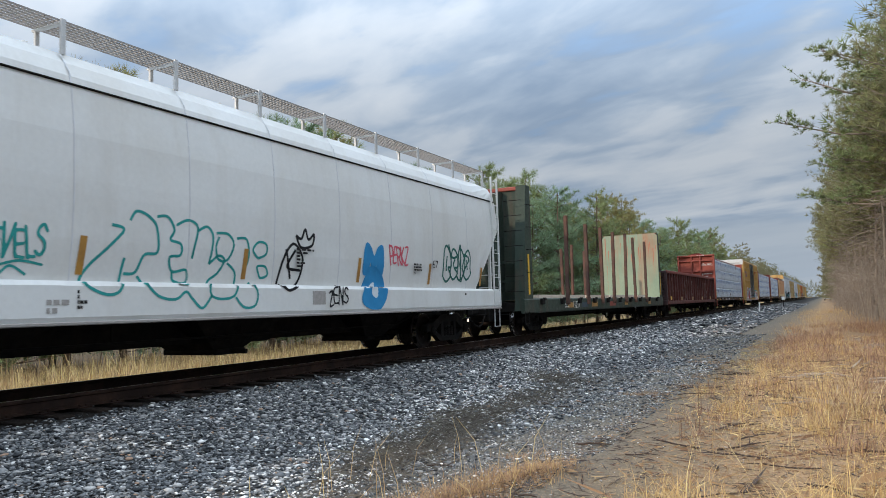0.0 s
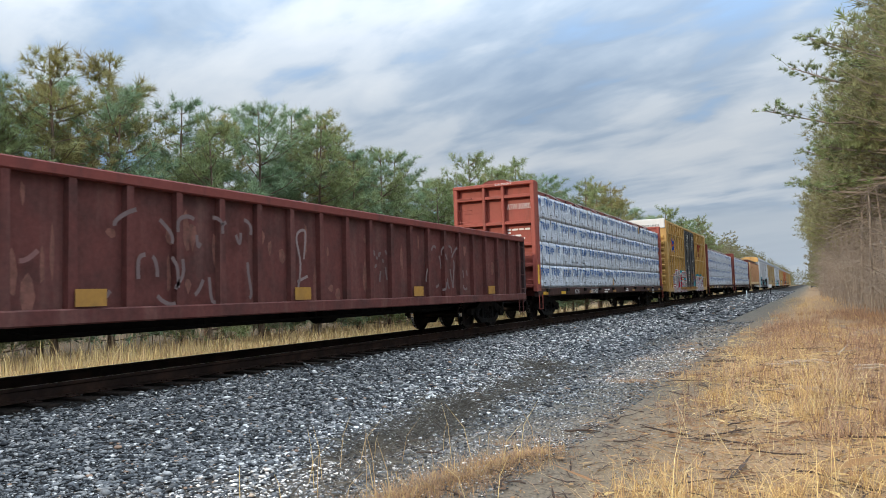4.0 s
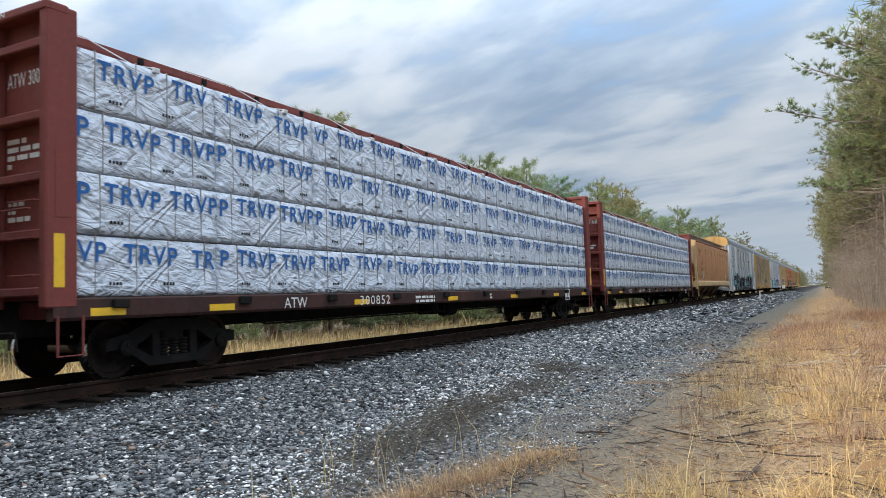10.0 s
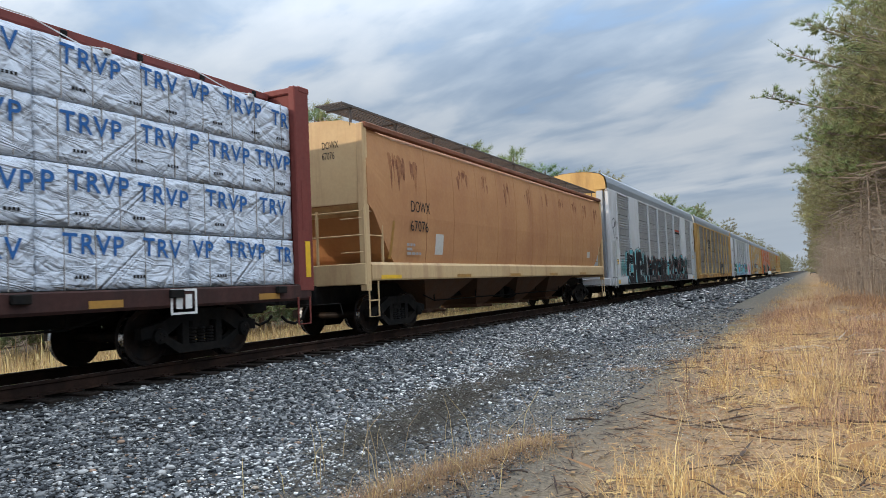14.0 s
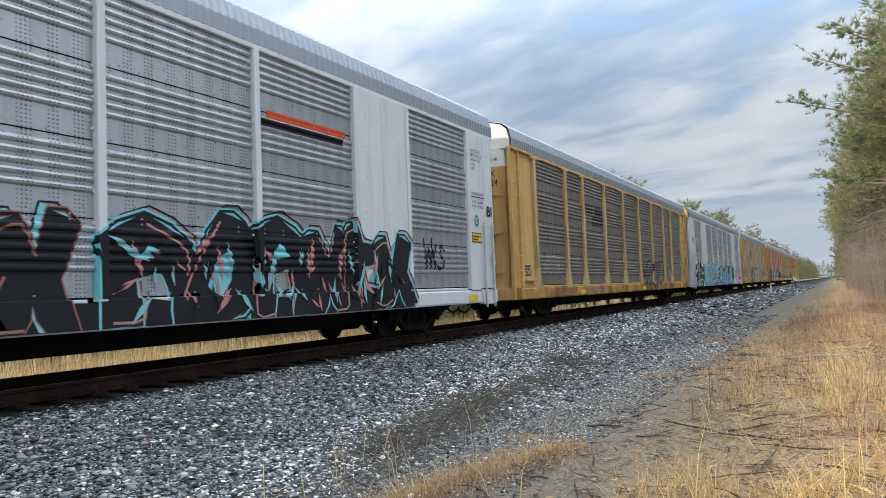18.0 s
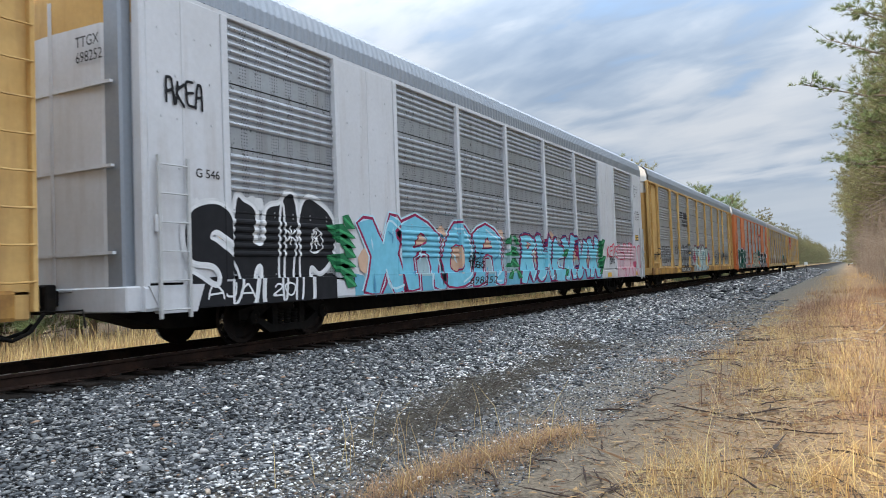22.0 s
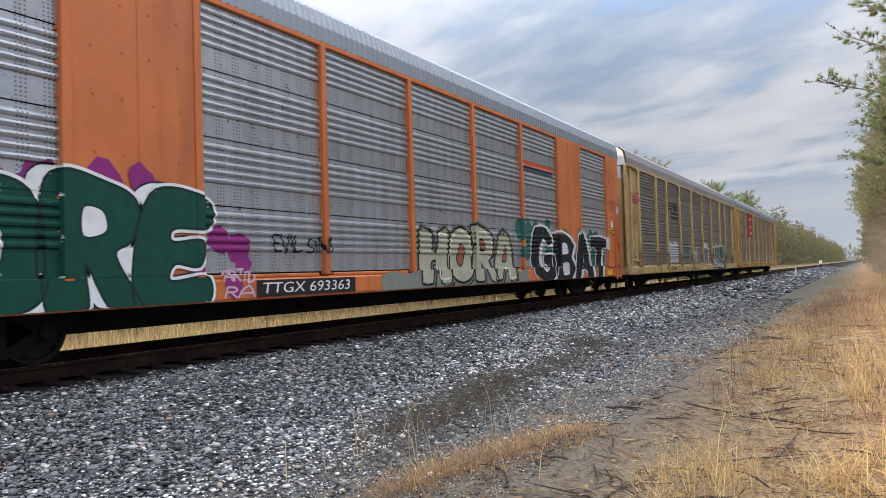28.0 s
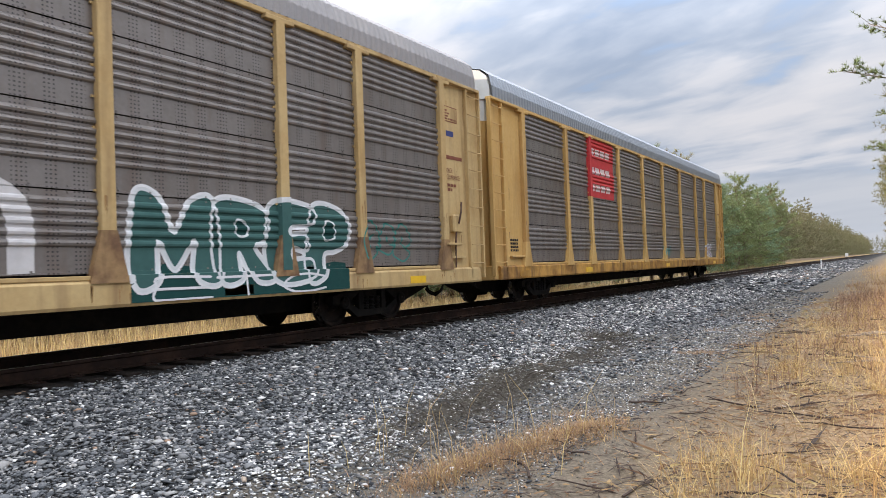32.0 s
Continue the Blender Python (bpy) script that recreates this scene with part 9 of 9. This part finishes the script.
def make_racks():
    # pale grey rack with black and teal letters
    ink = M["black_ink"]
    car, (sf, yc, zc) = white_rack(179.9, "zinc_white", "roof", "", "pale grey enclosed autorack with black and teal graffiti", "yellow")
    ice, ash, rose = (.17, .48, .52), (.055, .06, .065), (.30, .13, .11)
    patch(car, sf, zc, yc, 3.3, 22.6, .68, 1.0, BLACK, 1, .003, .03)
    mist(car, sf, zc, yc, 2.0, 3.4, 1.15, 1.7, (.20, .40, .40), 7, 2, .3)
    tag(car, sf, zc, yc, "~.6", 2.3, 1.15, .9, .45, (.10, .20, .20))
    mist(car, sf, zc, yc, 8.6, 22.0, 1.1, 1.95, (.16, .34, .34), 22, 4, .32)
    bomb(car, sf, zc, yc, "CHEM", 3.45, .62, 4.9, 1.62, BLACK, BLACK, .05, (.42, .50, .50), .10, ice, (-.17, .06), (.12, .40, .42), overlap=.10, seed=3, shine=(.40, .52, .52))
    bomb(car, sf, zc, yc, "253142", 8.6, .62, 6.0, 1.45, BLACK, BLACK, .045, rose, .09, ice, (-.08, .05), (.20, .42, .46), overlap=.16, seed=5, shine=rose, lift=.006)
    bomb(car, sf, zc, yc, "161254", 14.95, .62, 7.6, 1.50, BLACK, BLACK, .045, ice, .12, (.40, .19, .17), (.05, .06), ice, overlap=.14, seed=9, shine=(.42, .20, .18), arch=.14)
    swarm(car, sf, zc, yc, 15.2, 22.0, .85, 1.85, 30, .24, ((.45, .20, .18), (.20, .42, .44), BLACK), 3, .017)
    tag(car, sf, zc, yc, "wks", 23.2, 1.5, .9, .6, BLACK)
    paint(car, sf, zc, yc, ribbon([[(.65, 3.25), (.6, 3.6), (1.0, 3.75), (1.05, 3.4), (.75, 3.3), (.9, 3.0)], [(1.1, 3.6), (1.15, 3.2), (.95, 2.85)], [(1.2, 3.75), (1.25, 3.5), (1.05, 3.5)]], .045), BLACK)
    lettering("reporting_mark", "29913", 1.22, 2.75, .42, .14, ink, car, 1.592)
    bars("owner_mark", 1.22, 2.93, .4, .18, 1, ink, car, 1.592, 91)
    lettering("reporting_mark", "301813", 9.3, .78, 1.2, .20, M["grey_ink"], car, 1.612)
    lettering("reporting_mark", "BI", 26.48, 2.92, .28, .26, ink, car, 1.592, offset=.02)
    deck_data(car, ink)
    bars("stencil_data", 1.25, 3.4, .38, .35, 4, M["grey_ink"], car, 1.582, 52)
    for y, w, c in ((18.1, 2.2, (.55, .08, .03)), (17.9, 2.3, BLACK)):
        z = 4.02 if c != BLACK else 3.86
        paint(car, sf, zc, yc, ([(y, z - .06), (y + w, z - .06), (y + w, z + .07), (y, z + .07)], [(0, 1, 2, 3)]), c, .004)
    lettering("data_ring", "O", 25.72, 2.62, .24, .28, spray((.03, .22, .13)), car, 1.592, offset=.01)
    lettering("data_ring", "OK", 25.78, 2.72, .12, .07, ink, car, 1.592)

    # yellow rack with the dark railway emblem
    car, (sf, yc, zc) = yellow_rack(208.17, "galv_brown", "roof", "985124", "yellow-framed enclosed autorack with sooty grey panels", post="pale_yellow", posts=SHORT_POSTS, length=SHORT_L)
    lettering("height_mark", "EXCESS\nHEIGHT CAR", .50, 4.70, .66, .26, ink, car, -.03, end=True)
    lettering("reporting_mark", "TTGX\n985124", .42, 3.98, .72, .46, ink, car, -.03, end=True)
    emblem(car, sf, zc, yc, 7.15, 3.50)
    lettering("reporting_mark", "TTGX 985124", 6.6, .76, 2.6, .18, M["grey_ink"], car, 1.592, offset=.01)
    bars("reporting_mark", 1.0, 1.42, .55, .16, 1, M["grey_ink"], car, 1.507, 60)
    tag(car, sf, zc, yc, "WUTR", 2.4, 1.4, 1.6, .6, (.36, .34, .32))
    bomb(car, sf, zc, yc, "6152", 15.7, 1.02, 3.9, 1.0, (.19, .17, .158), (.06, .054, .052), .10, overlap=.04, soft=True, seed=31)
    tag(car, sf, zc, yc, "~.7", 16.2, .72, 2.6, .3, (.06, .05, .05))
    tag(car, sf, zc, yc, "lil", 22.0, 1.3, .5, .4, WHITE)
    bars("owner_mark", 20.3, .76, .6, .2, 1, M["brown_ink"], car, 1.592, 93)

    # pale grey rack with the long blue piece
    car, (sf, yc, zc) = white_rack(236.87, "zinc_white", "roof", "", "pale grey enclosed autorack with long blue and pink mural", "yellow")
    mist(car, sf, zc, yc, 1.1, 4.2, 2.05, 2.25, (.62, .62, .62), 9, 6, .16)
    patch(car, sf, zc, yc, 1.0, 4.35, .66, 1.1, BLACK, 3, .004, .02)
    bomb(car, sf, zc, yc, "SHIP", .95, .60, 3.4, 1.62, BLACK, (.66, .66, .66), .05, (.60, .60, .60), .13, None, hole=BLACK, soft=True, overlap=.03, seed=4)
    tag(car, sf, zc, yc, "AJA  20", 1.3, .78, 1.9, .2, WHITE, shear=0, lift=.016)
    for y0, z0 in ((3.2, 1.75), (3.85, 1.7)):
        paint(car, sf, zc, yc, ribbon([[(y0 - .12, z0 - .1), (y0 + .12, z0 + .1)], [(y0 + .12, z0 - .1), (y0 - .12, z0 + .1)], [(y0, z0 - .16), (y0, z0 + .16)]], .03), WHITE, .016)
    blue, pale, wine, leaf, peach = (.16, .46, .58), (.45, .64, .70), (.26, .02, .07), (.02, .14, .06), (.55, .36, .25)
    patch(car, sf, zc, yc, 4.9, 20.5, .68, 1.08, (.13, .36, .46), 2, .003, .03)
    patch(car, sf, zc, yc, 5.2, 20.3, 1.0, 1.75, (.30, .40, .42), 5, .004, .12)
    mist(car, sf, zc, yc, 5.0, 20.0, 1.2, 2.0, peach, 20, 8, .3, .0045)
    bomb(car, sf, zc, yc, "2161", 5.1, .70, 6.6, 1.50, blue, wine, .06, pale, .14, wine, (.07, -.04), peach, overlap=.05, seed=7, shine=pale, lift=.006)
    bomb(car, sf, zc, yc, "345242", 12.9, .70, 7.4, 1.42, (.18, .50, .60), wine, .05, (.04, .05, .15), .11, wine, (-.06, -.02), peach, overlap=.07, seed=8, shine=(.46, .66, .72), lift=.006)
    swarm(car, sf, zc, yc, 5.4, 20.0, .8, 1.9, 12, .20, (pale, (.08, .26, .40)), 5, .018)
    for y0, d, n in ((4.95, -1, 7), (11.9, 1, 4), (12.9, -1, 4), (20.2, 1, 6), (16.4, 1, 2)):
        for k in range(n):
            z, l = .85 + k * 1.25 / n, .42 + .2 * (k % 3)
            vs = [(y0, z), (y0 + d * l * .5, z + .26), (y0 + d * l, z + .22), (y0 + d * l * .7, z - .02)]
            paint(car, sf, zc, yc, (vs, [(0, 1, 2, 3)]), leaf, .015)
            paint(car, sf, zc, yc, ribbon([[(y0 + d * .05, z + .02), (y0 + d * l * .6, z + .13), (y0 + d * l * .95, z + .21)]], .05), (.05, .30, .12), .017)
    tag(car, sf, zc, yc, "HOT\nTIGERS", 9.75, 1.15, .85, .42, BLACK, lift=.02)
    tag(car, sf, zc, yc, "~.8", 21.2, 1.45, 1.5, .5, (.62, .05, .09))
    tag(car, sf, zc, yc, "SEGUE\nUSTA", 21.5, 1.2, .7, .35, BLACK, shear=0)
    patch(car, sf, zc, yc, 22.6, 25.4, .72, 1.85, (.50, .36, .38), 3, .003, .05)
    bomb(car, sf, zc, yc, "52N", 22.7, .66, 3.5, 1.30, (.60, .42, .44), (.52, .10, .16), .05, None, .1, None, hole=(.62, .55, .56), soft=True, overlap=.05, seed=18)
    tag(car, sf, zc, yc, "~.45", .62, 3.5, .7, .36, BLACK)
    lettering("reporting_mark", "G 546", 1.15, 2.52, .45, .13, ink, car, 1.582)
    lettering("reporting_mark", "TTGX\n698252", .55, 4.05, .55, .36, ink, car, -.03, end=True)
    lettering("reporting_mark", "698252", 9.6, .76, 1.6, .18, ink, car, 1.60, shear=.2)
    deck_data(car, ink)

    # yellow rack with pale panels and thin black tags
    car, (sf, yc, zc) = yellow_rack(265.22, "galv", "roof", "704520", "yellow-framed enclosed autorack with grey panels and tags", posts=SHORT_POSTS, length=SHORT_L)
    lettering("height_mark", "EXCESS\nHEIGHT CAR", .50, 4.70, .66, .26, ink, car, -.03, end=True)
    lettering("reporting_mark", "TTGX\n704520", .42, 3.98, .72, .46, ink, car, -.03, end=True)
    emblem(car, sf, zc, yc, 7.15, 3.50)
    bomb(car, sf, zc, yc, "1534", 2.45, 1.25, 2.15, .72, (.27, .275, .285), (.05, .045, .045), .04, overlap=.02, seed=2)
    paint(car, sf, zc, yc, ribbon([[(1.7, 1.95), (2.2, 1.75), (1.95, 1.5)]], .05), (.05, .045, .045))
    tag(car, sf, zc, yc, "~.6", 5.7, 1.7, .75, .42, (.05, .045, .045))
    bomb(car, sf, zc, yc, "MISER", 6.95, 1.06, 3.7, 1.05, (.24, .245, .25), (.035, .033, .033), .06, None, .1, (.05, .048, .048), (.05, -.03), overlap=.08, seed=6)
    patch(car, sf, zc, yc, 10.6, 13.2, .70, 1.0, (.27, .30, .27), 4, .003, .03)
    patch(car, sf, zc, yc, 11.9, 15.2, .72, 1.9, (.42, .50, .47), 7, .004, .12)
    bomb(car, sf, zc, yc, "35213", 11.35, .72, 4.4, 1.42, (.44, .52, .49), (.06, .08, .09), .05, (.26, .08, .10), .14, (.18, .42, .45), (.06, .04), (.10, .30, .34), overlap=.06, seed=12, shine=(.16, .40, .44), arch=.1)
    for y0, d in ((11.4, -1), (16.0, 1)):
        paint(car, sf, zc, yc, ([(y0, 1.1), (y0 + d * .75, 1.5), (y0, 1.95), (y0 - d * .2, 1.5)], [(0, 1, 2, 3)]), (.42, .10, .14), .016)
    tag(car, sf, zc, yc, "~.6", 18.6, 1.15, 5.4, .85, (.06, .055, .055))
    tag(car, sf, zc, yc, "NYO", 24.2, 1.3, .9, .5, BLACK)
    part("number_panel", Geo().box(1.584, 1.590, 6.9, 9.6, .72, .96), M["black_ink"], car, "black number panel")
    lettering("reporting_mark", "TTGX 704520", 7.0, .76, 2.4, .17, M["white_ink"], car, 1.594, shear=.1)
    tag(car, sf, zc, yc, "PHOTO", 1.45, 1.45, .75, .28, BLACK)

    # orange rack
    car, (sf, yc, zc) = white_rack(294.0, "orange", "roof", "", "orange-framed enclosed autorack with large bubble-letter graffiti", "zinc_white")
    purple, bottle = (.24, .03, .16), (.008, .062, .042)
    mist(car, sf, zc, yc, 1.0, 1.7, .9, 2.2, purple, 7, 3, .3)
    mist(car, sf, zc, yc, 3.3, 5.9, 2.0, 2.3, purple, 6, 5, .26)
    mist(car, sf, zc, yc, 6.4, 7.5, .8, 1.6, purple, 7, 6, .28)
    patch(car, sf, zc, yc, 1.6, 6.5, .68, 1.02, bottle, 2, .004, .03)
    bomb(car, sf, zc, yc, "NORE", 1.65, .62, 4.95, 1.58, bottle, (.012, .03, .026), .035, WHITE, .12, WHITE, (-.13, .03), WHITE, soft=True, overlap=.03, seed=5, loose=.02)
    part("number_panel", Geo().box(1.584, 1.590, 7.55, 10.05, .70, .96), M["black_ink"], car, "black number panel")
    lettering("reporting_mark", "TTGX 693363", 7.68, .75, 2.2, .17, M["white_ink"], car, 1.594, shear=.12)
    tag(car, sf, zc, yc, "ARTD\nRA", 6.9, .72, .6, .45, (.55, .36, .45))
    tag(car, sf, zc, yc, "CHR", .9, .85, .55, .35, (.60, .50, .52))
    patch(car, sf, zc, yc, 10.9, 18.0, .68, 1.0, (.20, .21, .18), 6, .003, .04)
    bomb(car, sf, zc, yc, "HORA", 12.4, .74, 4.9, 1.28, (.38, .36, .27), BLACK, .06, (.16, .17, .14), .16, BLACK, (.08, -.05), (.30, .10, .06), overlap=.05, seed=13, shine=(.66, .62, .52))
    mist(car, sf, zc, yc, 17.7, 25.0, 1.2, 2.35, (.03, .115, .095), 26, 7, .34)
    bomb(car, sf, zc, yc, "GBAT", 18.35, .52, 6.9, 1.66, BLACK, (.66, .66, .66), .055, None, .1, (.58, .58, .58), (.09, .0), (.56, .56, .56), overlap=.05, seed=15, loose=.015, lift=.007, rise=.06)
    tag(car, sf, zc, yc, "EVIL SINS", 8.0, 1.4, 1.5, .25, BLACK)
    tag(car, sf, zc, yc, "LINKS\nCUTTER", 16.2, 1.15, .9, .4, BLACK)
    lettering("reporting_mark", "27079", 1.10, 2.85, .42, .14, ink, car, 1.592)
    bars("owner_mark", 1.10, 3.03, .4, .18, 1, ink, car, 1.592, 92)
    lettering("reporting_mark", "BI", 26.48, 3.0, .28, .26, M["white_ink"], car, 1.592, offset=.02)
    deck_data(car, M["brown_ink"])
    bars("stencil_data", 1.1, 3.4, .4, .3, 4, M["brown_ink"], car, 1.582, 59)
    part("data_ring", Geo().lathe([(1.578, .0), (1.586, .0), (1.586, .15), (1.578, .15)], (0, 25.9, 2.55), 20), M["white_ink"], car, "round white sticker")
    for y, w, c in ((18.1, 2.2, (.55, .08, .03)), (17.9, 2.3, (.05, .06, .08))):
        z = 3.98 if c[0] > .3 else 3.82
        paint(car, sf, zc, yc, ([(y, z - .06), (y + w, z - .06), (y + w, z + .07), (y, z + .07)], [(0, 1, 2, 3)]), c, .004)

    # yellow rack with brown-grey panels
    car, (sf, yc, zc) = yellow_rack(322.08, "galv_brown", "roof_brown", "171644", "pale-yellow-framed enclosed autorack with brown-grey panels and graffiti", coat="pale_yellow", post="pale_yellow")
    lettering("height_mark", "EXCESS HEIGHT CAR", .1, 4.75, 1.1, .12, ink, car, -.03, end=True)
    lettering("reporting_mark", "NS 171644", .35, 4.25, .75, .15, ink, car, -.03, end=True)
    emblem(car, sf, zc, yc, 7.1, 3.5)
    lettering("reporting_mark", "NS  171644", 6.2, .76, 2.1, .18, ink, car, 1.592, shear=.1)
    part("end_opening", Geo().box(.30, 1.0, .02, .05, 3.0, 3.2), M["black_ink"], car, "dark slot in the end door")
    white = (.66, .66, .66)
    patch(car, sf, zc, yc, 7.2, 8.9, 1.3, 1.75, (.44, .44, .45), 3, .004, .05)
    piece(car, sf, zc, yc, "~.6", 6.9, 1.2, 2.2, .82, ((.11, white), (.07, (.46, .46, .47)), (-.085, (.25, .25, .27))), gap=.85)
    piece(car, sf, zc, yc, "~.6", 10.1, 1.2, 1.6, .8, ((.07, (.05, .25, .25)), (.035, (.17, .155, .145))))
    tag(car, sf, zc, yc, "OO", 11.1, 1.35, .6, .4, (.05, .25, .25))
    tag(car, sf, zc, yc, "~.45", 12.95, 1.15, .95, .75, white)
    paint(car, sf, zc, yc, ribbon([[(15.5, 1.1), (15.6, 1.9), (16.4, 2.1), (17.2, 1.9), (17.3, 1.1)]], .30), (.55, .53, .52))
    green = (.010, .055, .05)
    patch(car, sf, zc, yc, 18.6, 22.9, .70, 1.15, green, 4, .002, .04)
    bomb(car, sf, zc, yc, "MREP", 18.65, .95, 4.3, 1.12, (.045, .115, .105), (.60, .62, .62), .05, white, .12, None, hole=green, soft=True, overlap=.04, seed=16)
    tag(car, sf, zc, yc, "ETC", 18.9, .68, 3.4, .30, white, lift=.01)
    paint(car, sf, zc, yc, ribbon(bubble_line(23.4, 24.9, 1.15, 1.95, 3, 7), .035), (.05, .22, .19))
    tag(car, sf, zc, yc, "VANS", .95, 3.6, .75, .4, (.50, .10, .16))
    tag(car, sf, zc, yc, "Sem\nArt", .95, 2.6, .7, .7, (.45, .22, .10))
    tag(car, sf, zc, yc, "JRB", 12.0, .72, 1.0, .25, BLACK)

    # the last car
    car, (sf, yc, zc) = yellow_rack(350.55, "galv_brown", "roof", "", "yellow-framed enclosed autorack with a red emblem panel, last car")
    red = (.50, .05, .05)
    paint(car, sf, zc, yc, ([(6.6, 3.1), (9.17, 3.1), (9.17, 5.0), (6.6, 5.0)], [(0, 1, 2, 3)]), red, .004)
    for z in (4.45, 3.85, 3.3):
        vs, fs = ribbon([[(6.9, z), (8.8, z)]], .16)
        n = len(vs)
        for k in range(4):
            y = 6.85 + k * .5
            paint(car, sf, zc, yc, ([(y, z), (y + .40, z), (y + .40, z + .22), (y, z + .22)], [(0, 1, 2, 3)]), (.62, .50, .48), .008)
    tag(car, sf, zc, yc, "~.6", 15.2, 1.2, 1.2, .35, TEAL)
    piece(car, sf, zc, yc, "OK", 23.2, 1.1, 1.5, .6, ((.08, (.62, .62, .64)), (-.02, (.35, .30, .40))), gap=.9)
    bars("stencil_data", .5, 4.1, .55, .16, 1, ink, car, -.03, 70, end=True)


def emblem(car, sf, zc, yc, y, z):
    """A railway's faded emblem, as plain shapes: slanting bars with a block, and two bars under them."""
    c = (.055, .052, .055)
    for k in range(3):
        zz = z + .46 - k * .13
        paint(car, sf, zc, yc, ([(y + .1 * k, zz), (y + 1.05, zz), (y + 1.02, zz + .07), (y + .1 * k - .05, zz + .07)], [(0, 1, 2, 3)]), c, .004)
    paint(car, sf, zc, yc, ([(y + 1.2, z + .18), (y + 2.2, z + .18), (y + 2.1, z + .56), (y + 1.1, z + .56)], [(0, 1, 2, 3)]), c, .004)
    for k, w in enumerate((1.5, 1.6)):
        n = 7
        for j in range(n):
            a = y + .75 + j * w / n
            paint(car, sf, zc, yc, ([(a, z - .03 - .22 * k), (a + .16, z - .03 - .22 * k), (a + .16, z + .12 - .22 * k), (a, z + .12 - .22 * k)], [(0, 1, 2, 3)]), c, .004)


white_hopper(-0.2)
bulkhead_flat(20.9)
gondola(43.8)
centerbeam(65.3, 22.95, "ATW", "300922", 1, bulk="beam_red", torn=((16.6, 3.95, .5, .55), (10.6, 1.2, .35, .35)))
boxcar(90.1)
centerbeam(110.53, 22.8, "ATW", "300852", 2)
centerbeam(135.0, 22.92, "SOO", "601648", 3)
tan_hopper(159.42)
make_racks()


def motions():
    rows = [(t, run(t)) for t in range(0, 33, 2)]
    for car, s in CARS:
        walk(car, [(t, pose(TRACK_X, s - d, 0)) for t, d in rows])
    # the wheels roll with the train; those at the same place in their trucks share their keys
    first = {}
    for w in WHEELS:
        at = w.matrix_basis.translation.copy()
        key = round(at.y, 3)
        if key not in first:
            walk(w, [(k / FPS, pose(at.x, at.y, at.z, math.degrees(run(k / FPS) / .425) % 360)) for k in range(32 * FPS + 1)])
            first[key] = w
        else:
            keys = w.animation_data_create()
            keys.action = first[key].animation_data.action
            keys.action_slot = first[key].animation_data.action_slot
            w.rotation_mode = "QUATERNION"


motions()
